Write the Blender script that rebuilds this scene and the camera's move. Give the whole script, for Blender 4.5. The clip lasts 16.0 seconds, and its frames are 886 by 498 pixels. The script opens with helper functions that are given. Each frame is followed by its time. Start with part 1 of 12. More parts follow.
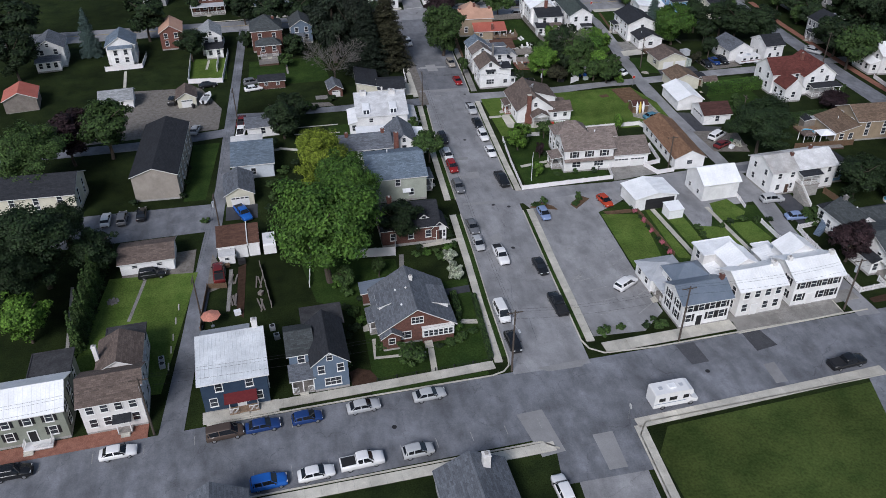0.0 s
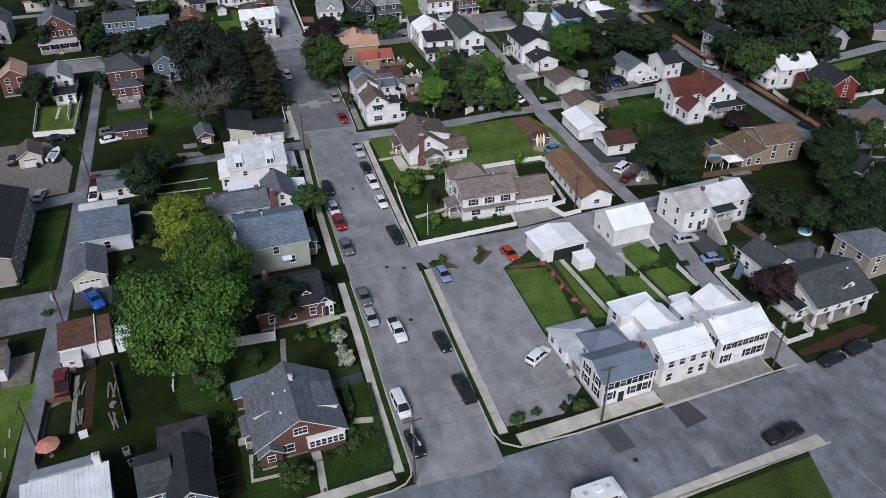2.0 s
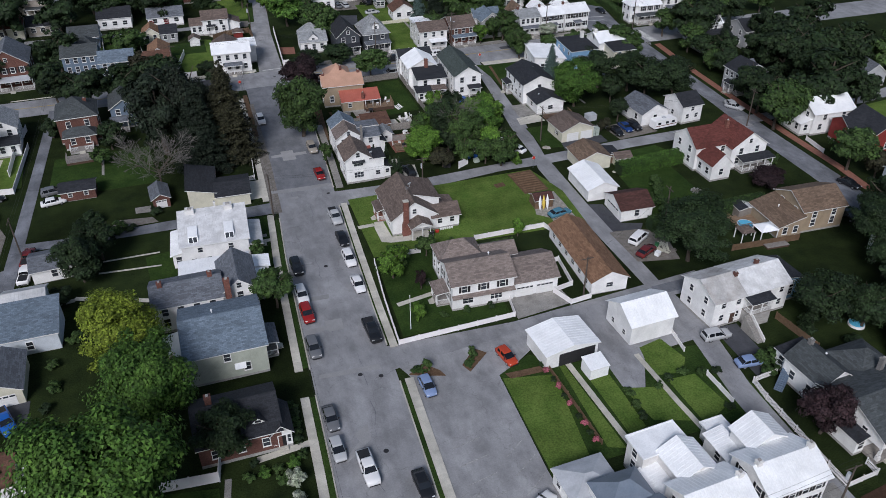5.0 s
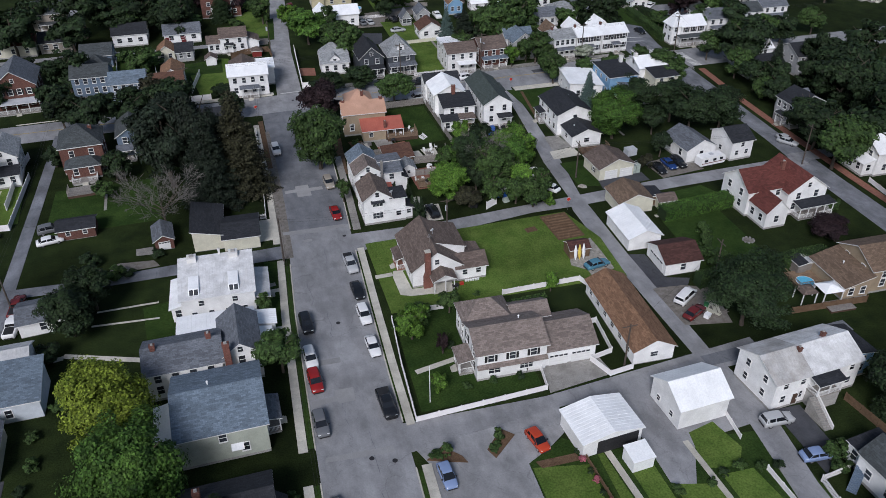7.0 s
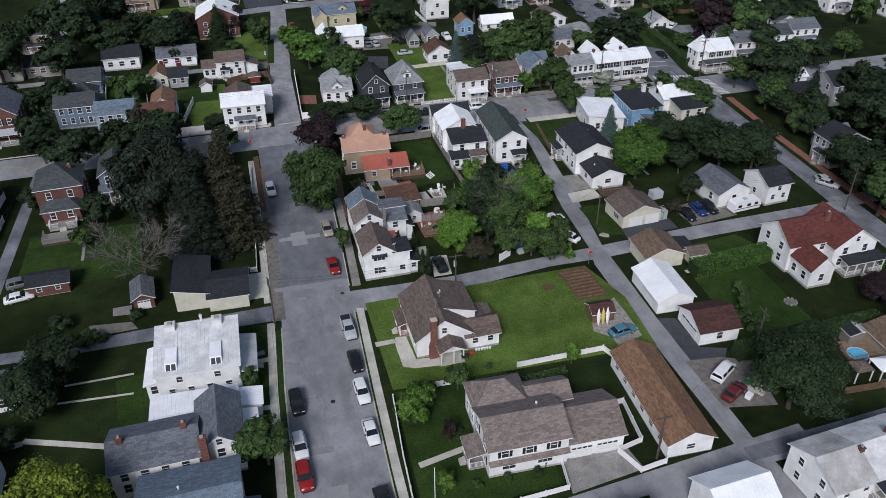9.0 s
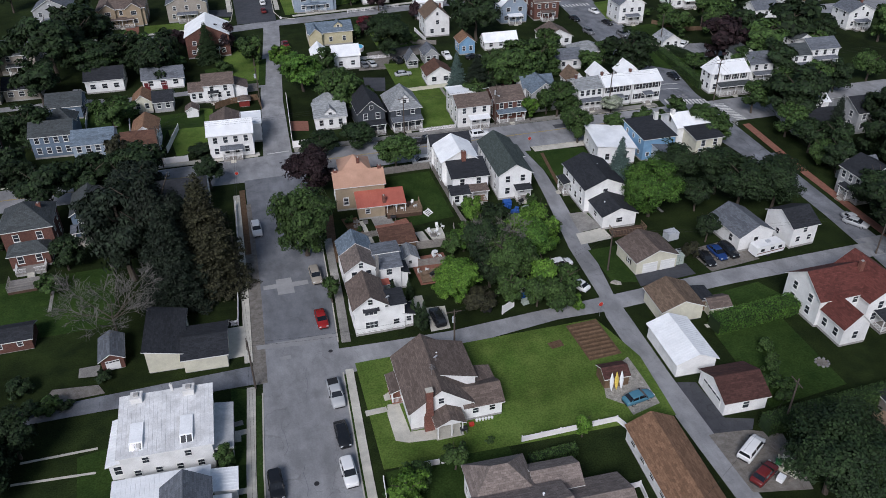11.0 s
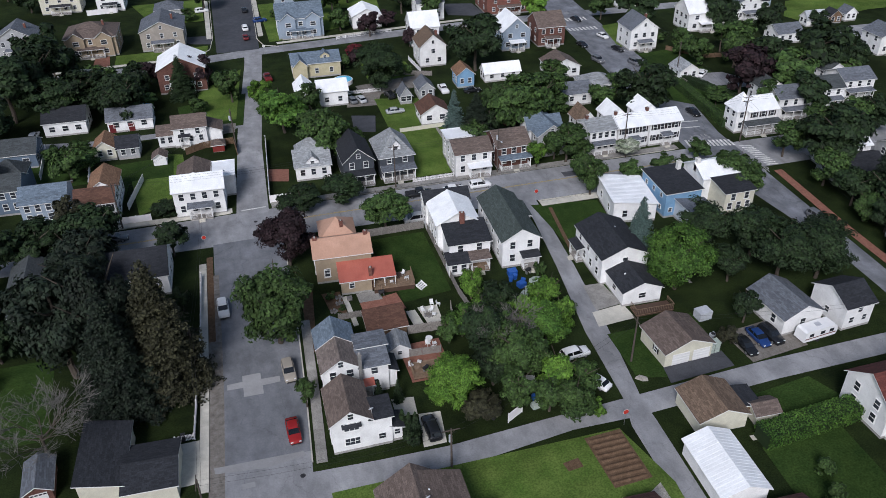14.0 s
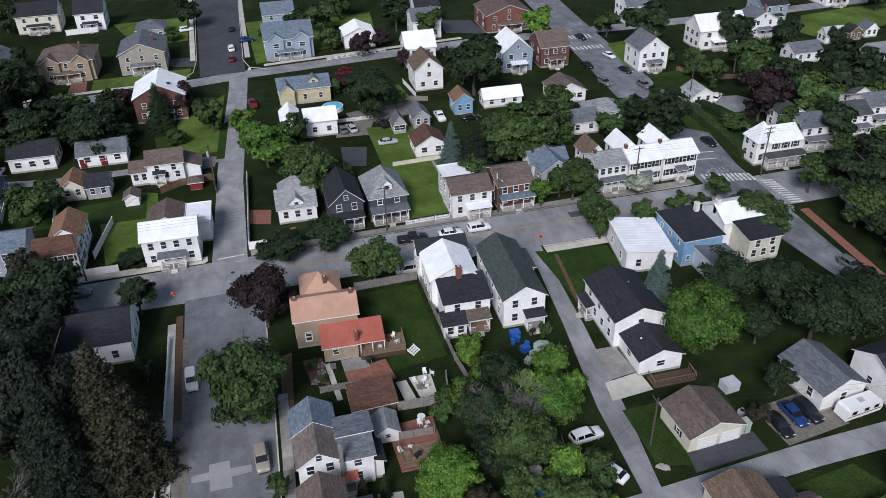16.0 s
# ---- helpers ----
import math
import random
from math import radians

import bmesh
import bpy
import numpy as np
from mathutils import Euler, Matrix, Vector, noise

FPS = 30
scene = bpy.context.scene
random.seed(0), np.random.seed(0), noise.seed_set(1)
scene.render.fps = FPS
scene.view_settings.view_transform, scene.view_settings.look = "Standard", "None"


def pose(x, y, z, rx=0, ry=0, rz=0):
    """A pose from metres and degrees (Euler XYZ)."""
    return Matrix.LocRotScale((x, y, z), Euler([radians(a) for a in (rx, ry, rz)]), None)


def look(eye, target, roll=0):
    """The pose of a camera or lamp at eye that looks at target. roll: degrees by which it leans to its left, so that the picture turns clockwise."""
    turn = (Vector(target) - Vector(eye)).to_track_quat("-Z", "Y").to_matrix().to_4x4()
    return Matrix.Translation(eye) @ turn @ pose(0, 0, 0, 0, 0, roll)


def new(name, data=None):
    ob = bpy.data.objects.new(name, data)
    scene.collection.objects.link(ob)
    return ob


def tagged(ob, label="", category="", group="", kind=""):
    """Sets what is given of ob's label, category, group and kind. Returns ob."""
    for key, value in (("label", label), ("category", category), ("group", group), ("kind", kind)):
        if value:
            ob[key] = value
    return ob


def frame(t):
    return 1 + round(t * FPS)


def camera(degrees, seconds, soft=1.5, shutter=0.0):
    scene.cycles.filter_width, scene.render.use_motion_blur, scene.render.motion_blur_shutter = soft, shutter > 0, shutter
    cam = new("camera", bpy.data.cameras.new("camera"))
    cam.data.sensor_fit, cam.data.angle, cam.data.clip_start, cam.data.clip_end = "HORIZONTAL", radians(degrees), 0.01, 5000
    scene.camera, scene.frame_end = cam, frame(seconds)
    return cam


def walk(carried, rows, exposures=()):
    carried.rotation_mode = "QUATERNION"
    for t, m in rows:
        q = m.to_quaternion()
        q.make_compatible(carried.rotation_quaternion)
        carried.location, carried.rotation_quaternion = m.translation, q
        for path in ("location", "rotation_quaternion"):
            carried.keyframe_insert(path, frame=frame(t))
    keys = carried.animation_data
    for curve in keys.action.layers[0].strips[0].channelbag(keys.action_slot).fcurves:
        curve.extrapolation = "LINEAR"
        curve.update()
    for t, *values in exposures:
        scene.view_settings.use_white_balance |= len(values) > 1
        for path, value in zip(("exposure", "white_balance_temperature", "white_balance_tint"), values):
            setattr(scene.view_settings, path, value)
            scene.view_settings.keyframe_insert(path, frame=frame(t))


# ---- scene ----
cam = camera(59.2, 16.0, soft=0.6)
PATH = [
    (0, (2.008, 0.875, 76.99), (2.341, 2.487, 75.855), -0.2),
    (0.5, (3.327, 5.434, 77.051), (3.783, 7.017, 75.917), -0.3),
    (1, (5.466, 9.889, 77.061), (5.967, 11.459, 75.928), -0.1),
    (1.5, (7.935, 14.23, 76.995), (8.466, 15.792, 75.864), 0.0),
    (2, (10.508, 18.632, 76.818), (11.054, 20.19, 75.689), 0.1),
    (2.5, (12.935, 23.023, 76.71), (13.49, 24.578, 75.582), 0.2),
    (3, (15.013, 27.359, 76.861), (15.576, 28.912, 75.733), 0.2),
    (3.5, (17.185, 31.386, 77.066), (17.75, 32.939, 75.939), 0.1),
    (4, (19.009, 35.135, 77.031), (19.576, 36.688, 75.905), 0.1),
    (6.3, (24.59, 50.917, 76.513), (25.072, 52.501, 75.391), -0.3),
    (6.5, (25.122, 52.383, 76.493), (25.603, 53.969, 75.373), -0.2),
    (7, (26.507, 56.398, 76.541), (26.984, 57.985, 75.421), -0.4),
    (7.5, (27.677, 60.476, 76.566), (28.151, 62.064, 75.447), -0.3),
    (8, (29.006, 64.868, 76.646), (29.476, 66.46, 75.53), -0.3),
    (8.5, (30.131, 68.318, 76.721), (30.591, 69.915, 75.608), -0.4),
    (9, (31.223, 71.763, 76.709), (31.68, 73.36, 75.597), -0.5),
    (9.2, (31.713, 73.158, 76.677), (32.174, 74.756, 75.565), -0.7),
    (11.3, (36.263, 86.35, 77.054), (36.713, 87.953, 75.947), -0.6),
    (11.5, (36.665, 87.755, 77.044), (37.116, 89.359, 75.936), -0.7),
    (12, (37.819, 91.038, 76.831), (38.269, 92.643, 75.726), -0.7),
    (12.5, (39.144, 94.435, 76.538), (39.592, 96.041, 75.434), -0.7),
    (13, (40.411, 98.177, 76.49), (40.859, 99.785, 75.387), -0.8),
    (13.5, (41.623, 102.039, 76.507), (42.073, 103.647, 75.406), -0.9),
    (14, (42.893, 106.106, 76.616), (43.344, 107.715, 75.517), -1.0),
    (14.5, (44.137, 109.798, 76.737), (44.587, 111.408, 75.639), -1.1),
    (15, (45.345, 113.335, 76.662), (45.795, 114.946, 75.565), -1.1),
    (15.5, (46.891, 117.148, 76.578), (47.339, 118.76, 75.482), -1.2),
    (16, (48.456, 120.96, 76.444), (48.903, 122.575, 75.351), -1.4),
]
walk(cam, [(t, look(eye, target, roll)) for t, eye, target, roll in PATH], [(0, -0.08), (4, -0.14), (9, -0.15), (16, 0.06)])


# ---- light ----
world = bpy.data.worlds.new("sky")
scene.world = world
world.use_nodes = True
wn = world.node_tree
sky = wn.nodes.new("ShaderNodeTexSky")
sky.sky_type, sky.sun_disc = "NISHITA", False
sky.sun_elevation, sky.sun_rotation = radians(39), radians(211)
sky.air_density, sky.dust_density, sky.ozone_density = 1.0, 1.6, 1.2
wn.nodes["Background"].inputs["Strength"].default_value = 0.092
wn.links.new(sky.outputs[0], wn.nodes["Background"].inputs[0])
sun = new("sun", bpy.data.lights.new("sun", "SUN"))
sun.data.energy, sun.data.angle, sun.data.color = 2.95, radians(20), (0.965, 0.965, 1.045)
sun.matrix_world = look((-45, -75, 70), (0, 0, 0))


# ---- materials ----
MATS = {}


def material(name, c1, c2, scale=3.0, rough=0.85, fine=None, bump=0.0, bump_scale=30.0, metal=0.0, spec=0.3, vary=0.0, island=0.0, big=0.0, big_scale=0.12, fine_amt=0.25):
    """Two colours mixed by noise, finer grain and bump, and a change of value from object to object."""
    m = bpy.data.materials.new(name)
    m.use_nodes = True
    nt, b = m.node_tree, m.node_tree.nodes["Principled BSDF"]
    b.inputs["Roughness"].default_value, b.inputs["Metallic"].default_value = rough, metal
    b.inputs["Specular IOR Level"].default_value = spec
    geo = nt.nodes.new("ShaderNodeNewGeometry")
    n1 = nt.nodes.new("ShaderNodeTexNoise")
    n1.inputs["Scale"].default_value, n1.inputs["Detail"].default_value, n1.inputs["Roughness"].default_value = scale, 6, 0.65
    nt.links.new(geo.outputs["Position"], n1.inputs["Vector"])
    ramp = nt.nodes.new("ShaderNodeMapRange")
    ramp.inputs[1].default_value, ramp.inputs[2].default_value = 0.3, 0.7
    nt.links.new(n1.outputs[0], ramp.inputs[0])
    mix = nt.nodes.new("ShaderNodeMix")
    mix.data_type = "RGBA"
    mix.inputs[6].default_value, mix.inputs[7].default_value = (*c1, 1), (*c2, 1)
    nt.links.new(ramp.outputs[0], mix.inputs[0])
    col = mix.outputs[2]

    def times(col, src, lo, hi, a=0.0, z=1.0):
        r = nt.nodes.new("ShaderNodeMapRange")
        r.inputs[1].default_value, r.inputs[2].default_value, r.inputs[3].default_value, r.inputs[4].default_value = a, z, lo, hi
        nt.links.new(src, r.inputs[0])
        hs = nt.nodes.new("ShaderNodeHueSaturation")
        nt.links.new(r.outputs[0], hs.inputs["Value"])
        nt.links.new(col, hs.inputs["Color"])
        return hs.outputs[0]

    if vary:
        oi = nt.nodes.new("ShaderNodeObjectInfo")
        col = times(col, oi.outputs["Random"], 1 - vary, 1 + vary)
    if island:
        col = times(col, geo.outputs["Random Per Island"], 1 - island, 1 + island)
    if big:
        nb = nt.nodes.new("ShaderNodeTexNoise")
        nb.inputs["Scale"].default_value, nb.inputs["Detail"].default_value = big_scale, 4
        nt.links.new(geo.outputs["Position"], nb.inputs["Vector"])
        col = times(col, nb.outputs[0], 1 - big, 1 + big, 0.3, 0.7)
    if fine:
        nf = nt.nodes.new("ShaderNodeTexNoise")
        nf.inputs["Scale"].default_value, nf.inputs["Detail"].default_value = fine, 3
        nt.links.new(geo.outputs["Position"], nf.inputs["Vector"])
        col = times(col, nf.outputs[0], 1 - fine_amt, 1 + fine_amt, 0.3, 0.7)
    nt.links.new(col, b.inputs["Base Color"])
    if bump:
        nbp = nt.nodes.new("ShaderNodeTexNoise")
        nbp.inputs["Scale"].default_value, nbp.inputs["Detail"].default_value = bump_scale, 4
        nt.links.new(geo.outputs["Position"], nbp.inputs["Vector"])
        bp = nt.nodes.new("ShaderNodeBump")
        bp.inputs["Strength"].default_value, bp.inputs["Distance"].default_value = bump, 0.05
        nt.links.new(nbp.outputs[0], bp.inputs["Height"])
        nt.links.new(bp.outputs[0], b.inputs["Normal"])
    MATS[name] = m
    return m


def lined(name, c1, c2, pitch=0.15, dark=0.8, width=0.12, rough=0.7, vary=0.05, big=0.1, axis="Z"):
    """Clapboard or boards: narrow shadow gaps at a pitch along the object's own z, with weathering."""
    m = material(name, c1, c2, 1.2, rough, fine=14, vary=vary, big=big, big_scale=0.5, fine_amt=0.05)
    nt, b = m.node_tree, m.node_tree.nodes["Principled BSDF"]
    tc, sep = nt.nodes.new("ShaderNodeTexCoord"), nt.nodes.new("ShaderNodeSeparateXYZ")
    nt.links.new(tc.outputs["Object"], sep.inputs[0])
    frac = nt.nodes.new("ShaderNodeMath")
    frac.operation, frac.inputs[1].default_value = "PINGPONG", pitch / 2
    nt.links.new(sep.outputs[axis], frac.inputs[0])
    r = nt.nodes.new("ShaderNodeMapRange")
    r.inputs[1].default_value, r.inputs[2].default_value, r.inputs[3].default_value, r.inputs[4].default_value = 0, pitch * width, dark, 1
    nt.links.new(frac.outputs[0], r.inputs[0])
    hs = nt.nodes.new("ShaderNodeHueSaturation")
    old = b.inputs["Base Color"].links[0].from_socket
    nt.links.new(old, hs.inputs["Color"])
    nt.links.new(r.outputs[0], hs.inputs["Value"])
    nt.links.new(hs.outputs[0], b.inputs["Base Color"])
    bp = nt.nodes.new("ShaderNodeBump")
    bp.inputs["Strength"].default_value, bp.inputs["Distance"].default_value = 0.5, 0.02
    nt.links.new(frac.outputs[0], bp.inputs["Height"])
    nt.links.new(bp.outputs[0], b.inputs["Normal"])
    return m


def bricky(name, c1, c2, mortar, bw, bh, gap, rough=0.9, vary=0.06, big=0.15, soft=0.0):
    """Courses laid in the object's UV map, which is in metres: bricks, or the tabs of roof shingles."""
    m = material(name, c1, c2, 5.0, rough, fine=9, vary=vary, big=big, big_scale=0.3, fine_amt=0.14)
    nt, b = m.node_tree, m.node_tree.nodes["Principled BSDF"]
    uv = nt.nodes.new("ShaderNodeTexCoord")
    br = nt.nodes.new("ShaderNodeTexBrick")
    for key, value in (("Scale", 1.0), ("Mortar Size", gap), ("Mortar Smooth", 0.3), ("Brick Width", bw), ("Row Height", bh), ("Bias", 0.0)):
        br.inputs[key].default_value = value
    br.inputs["Color1"].default_value, br.inputs["Color2"].default_value, br.inputs["Mortar"].default_value = (0.7, 0.7, 0.7, 1), (1.15, 1.15, 1.15, 1), (*mortar, 1)
    nt.links.new(uv.outputs["UV"], br.inputs["Vector"])
    mul = nt.nodes.new("ShaderNodeMix")
    mul.data_type, mul.blend_type = "RGBA", "MULTIPLY"
    mul.inputs[0].default_value = 1.0
    nt.links.new(b.inputs["Base Color"].links[0].from_socket, mul.inputs[6])
    nt.links.new(br.outputs["Color"], mul.inputs[7])
    nt.links.new(mul.outputs[2], b.inputs["Base Color"])
    bp = nt.nodes.new("ShaderNodeBump")
    bp.invert = True
    bp.inputs["Strength"].default_value, bp.inputs["Distance"].default_value = 0.4, 0.02
    nt.links.new(br.outputs["Fac"], bp.inputs["Height"])
    nt.links.new(bp.outputs[0], b.inputs["Normal"])
    return m


def glassy(name, c, rough=0.06):
    m = material(name, c, tuple(v * 1.6 for v in c), 0.6, rough, spec=0.6, vary=0.4)
    return m


# ground
material("ground", (0.009, 0.015, 0.006), (0.024, 0.036, 0.011), 0.25, 0.95, fine=5, fine_amt=0.4, bump=0.6, bump_scale=9, big=0.4, big_scale=0.05, spec=0.05)
material("lawn", (0.018, 0.038, 0.010), (0.038, 0.066, 0.016), 0.3, 0.95, fine=4, fine_amt=0.32, bump=0.5, bump_scale=12, big=0.2, big_scale=0.08, spec=0.05)
material("lawn_bright", (0.060, 0.108, 0.021), (0.112, 0.160, 0.038), 0.3, 0.95, fine=4, fine_amt=0.3, bump=0.5, bump_scale=12, big=0.28, big_scale=0.09, spec=0.05)
material("lawn_field", (0.034, 0.056, 0.015), (0.070, 0.094, 0.026), 0.22, 0.95, fine=3, bump=0.5, bump_scale=10, big=0.3, big_scale=0.06, spec=0.05)
material("mulch", (0.040, 0.024, 0.017), (0.075, 0.045, 0.032), 1.5, 0.95, fine=10, bump=0.8, bump_scale=10, spec=0.05)
material("soil", (0.085, 0.052, 0.032), (0.16, 0.105, 0.068), 1.5, 0.95, fine=10, bump=0.8, bump_scale=10, spec=0.05)
material("rubble", (0.20, 0.185, 0.16), (0.42, 0.40, 0.36), 1.6, 0.95, fine=7, bump=0.8, bump_scale=8, spec=0.1)
material("gravel", (0.13, 0.115, 0.10), (0.24, 0.225, 0.205), 1.2, 0.95, fine=14, bump=0.7, bump_scale=18, spec=0.1)
material("stone", (0.16, 0.155, 0.15), (0.27, 0.26, 0.25), 1.2, 0.9, fine=9, bump=0.5, vary=0.15)


def cracked(m, lo=0.78, scale=0.13, width=0.006):
    """Hairline cracks, from the edges of a warped cell pattern."""
    nt, b = m.node_tree, m.node_tree.nodes["Principled BSDF"]
    geo, nz = nt.nodes.new("ShaderNodeNewGeometry"), nt.nodes.new("ShaderNodeTexNoise")
    nz.inputs["Scale"].default_value, nz.inputs["Detail"].default_value = 0.7, 5
    nt.links.new(geo.outputs["Position"], nz.inputs["Vector"])
    add = nt.nodes.new("ShaderNodeVectorMath")
    add.operation = "MULTIPLY_ADD"
    add.inputs[1].default_value = (2.5, 2.5, 0)
    nt.links.new(nz.outputs["Color"], add.inputs[0])
    nt.links.new(geo.outputs["Position"], add.inputs[2])
    vo = nt.nodes.new("ShaderNodeTexVoronoi")
    vo.feature = "DISTANCE_TO_EDGE"
    vo.inputs["Scale"].default_value = scale
    nt.links.new(add.outputs[0], vo.inputs["Vector"])
    r = nt.nodes.new("ShaderNodeMapRange")
    r.inputs[1].default_value, r.inputs[2].default_value, r.inputs[3].default_value, r.inputs[4].default_value = 0, width, lo, 1
    nt.links.new(vo.outputs["Distance"], r.inputs[0])
    hs = nt.nodes.new("ShaderNodeHueSaturation")
    nt.links.new(b.inputs["Base Color"].links[0].from_socket, hs.inputs["Color"])
    nt.links.new(r.outputs[0], hs.inputs["Value"])
    nt.links.new(hs.outputs[0], b.inputs["Base Color"])
    return m


def worn(m, lo=0.84, hi=1.12, stretch=(0.7, 0.3, 1.0)):
    """Tyre-polished streaks and paler scuffed patches on a roadway."""
    nt, b = m.node_tree, m.node_tree.nodes["Principled BSDF"]
    geo = nt.nodes.new("ShaderNodeNewGeometry")
    for scale, a, z, l, h in ((0.55, 0.40, 0.62, hi, lo), (0.16, 0.50, 0.66, 1.0, hi)):
        mp, nz, r, hs = nt.nodes.new("ShaderNodeMapping"), nt.nodes.new("ShaderNodeTexNoise"), nt.nodes.new("ShaderNodeMapRange"), nt.nodes.new("ShaderNodeHueSaturation")
        mp.inputs["Scale"].default_value = stretch if scale > 0.3 else (1, 1, 1)
        nz.inputs["Scale"].default_value, nz.inputs["Detail"].default_value, nz.inputs["Roughness"].default_value = scale, 7, 0.62
        r.inputs[1].default_value, r.inputs[2].default_value, r.inputs[3].default_value, r.inputs[4].default_value = a, z, l, h
        nt.links.new(geo.outputs["Position"], mp.inputs["Vector"])
        nt.links.new(mp.outputs[0], nz.inputs["Vector"])
        nt.links.new(nz.outputs[0], r.inputs[0])
        nt.links.new(r.outputs[0], hs.inputs["Value"])
        nt.links.new(b.inputs["Base Color"].links[0].from_socket, hs.inputs["Color"])
        nt.links.new(hs.outputs[0], b.inputs["Base Color"])
    return m


cracked(worn(material("asphalt", (0.222, 0.224, 0.233), (0.283, 0.285, 0.294), 0.4, 0.9, fine=5, fine_amt=0.08, bump=0.3, bump_scale=25, big=0.16, big_scale=0.09, spec=0.2)))
cracked(worn(material("asphalt_mid", (0.138, 0.145, 0.161), (0.184, 0.192, 0.210), 0.4, 0.9, fine=5, fine_amt=0.1, bump=0.3, bump_scale=25, big=0.18, big_scale=0.1, spec=0.2), 0.8, 1.2), 0.7)
cracked(worn(material("asphalt_slate", (0.140, 0.146, 0.160), (0.186, 0.193, 0.208), 0.4, 0.9, fine=5, fine_amt=0.1, bump=0.3, bump_scale=25, big=0.16, big_scale=0.1, spec=0.25)))
cracked(worn(material("asphalt_pale", (0.238, 0.239, 0.246), (0.300, 0.301, 0.308), 0.4, 0.9, fine=5, fine_amt=0.08, bump=0.3, bump_scale=25, big=0.16, big_scale=0.1, spec=0.2)))
cracked(material("asphalt_dark", (0.048, 0.050, 0.058), (0.072, 0.075, 0.084), 0.6, 0.85, fine=7, fine_amt=0.12, bump=0.3, bump_scale=25, big=0.22, big_scale=0.1, spec=0.25), 0.7)
material("patch", (0.25, 0.25, 0.252), (0.30, 0.30, 0.302), 0.8, 0.9, fine=9, fine_amt=0.07, bump=0.3, spec=0.2, big=0.12, vary=0.12)
material("patch_dark", (0.06, 0.062, 0.07), (0.085, 0.087, 0.095), 0.8, 0.9, fine=9, bump=0.3, spec=0.2, vary=0.15)
cracked(material("concrete", (0.44, 0.42, 0.365), (0.56, 0.535, 0.47), 0.8, 0.9, fine=9, fine_amt=0.1, bump=0.25, vary=0.1, big=0.18, big_scale=0.25), 0.8, 0.3, 0.006)
cracked(material("concrete_old", (0.21, 0.20, 0.185), (0.31, 0.30, 0.28), 0.8, 0.9, fine=9, bump=0.3, vary=0.1, big=0.2, big_scale=0.25), 0.7, 0.35, 0.008)
material("paint_white", (0.50, 0.50, 0.48), (0.66, 0.66, 0.64), 1.5, 0.8, fine=6, big=0.25, big_scale=0.6)
material("paint_worn", (0.24, 0.24, 0.24), (0.36, 0.36, 0.35), 2.0, 0.85, fine=5, big=0.25, big_scale=0.6)
material("paint_yellow", (0.30, 0.22, 0.05), (0.40, 0.30, 0.09), 1.5, 0.85, fine=6)
material("paver", (0.20, 0.085, 0.06), (0.30, 0.14, 0.10), 1.2, 0.9, fine=10, vary=0.15)
# walls
lined("siding_white", (0.74, 0.74, 0.735), (0.82, 0.82, 0.815))
lined("siding_cream", (0.55, 0.53, 0.43), (0.63, 0.61, 0.50))
lined("siding_beige", (0.29, 0.26, 0.225), (0.36, 0.325, 0.285))
lined("siding_tan", (0.30, 0.235, 0.16), (0.37, 0.295, 0.21))
lined("siding_grey", (0.30, 0.31, 0.32), (0.38, 0.39, 0.40))
lined("siding_slate", (0.110, 0.155, 0.215), (0.145, 0.19, 0.25))
lined("siding_navy", (0.022, 0.042, 0.075), (0.035, 0.058, 0.095))
lined("siding_blue", (0.16, 0.31, 0.48), (0.21, 0.37, 0.54))
lined("siding_sage", (0.22, 0.24, 0.20), (0.28, 0.30, 0.25))
lined("siding_dark", (0.045, 0.052, 0.062), (0.065, 0.073, 0.085))
lined("siding_yellow", (0.47, 0.42, 0.27), (0.55, 0.50, 0.34))
lined("siding_red", (0.17, 0.022, 0.02), (0.23, 0.036, 0.03))
lined("siding_pale", (0.48, 0.53, 0.58), (0.56, 0.61, 0.66))
lined("siding_celadon", (0.36, 0.39, 0.33), (0.44, 0.47, 0.40))
lined("siding_steel", (0.25, 0.31, 0.38), (0.31, 0.37, 0.44))
lined("boards_brown", (0.12, 0.075, 0.045), (0.19, 0.125, 0.08), 0.14, 0.6)
lined("boards_grey", (0.16, 0.14, 0.125), (0.25, 0.225, 0.20), 0.14, 0.6)
material("render_white", (0.60, 0.59, 0.57), (0.74, 0.73, 0.72), 1.0, 0.9, fine=12, bump=0.1, big=0.08, big_scale=0.4, vary=0.04, fine_amt=0.06)
bricky("brick_red", (0.165, 0.070, 0.055), (0.225, 0.10, 0.078), (0.75, 0.72, 0.7), 0.22, 0.075, 0.008)
bricky("brick_dark", (0.115, 0.055, 0.045), (0.165, 0.080, 0.064), (0.8, 0.75, 0.7), 0.22, 0.075, 0.008)
material("foundation", (0.28, 0.27, 0.26), (0.40, 0.39, 0.37), 1.0, 0.95, fine=10, bump=0.3, vary=0.1)
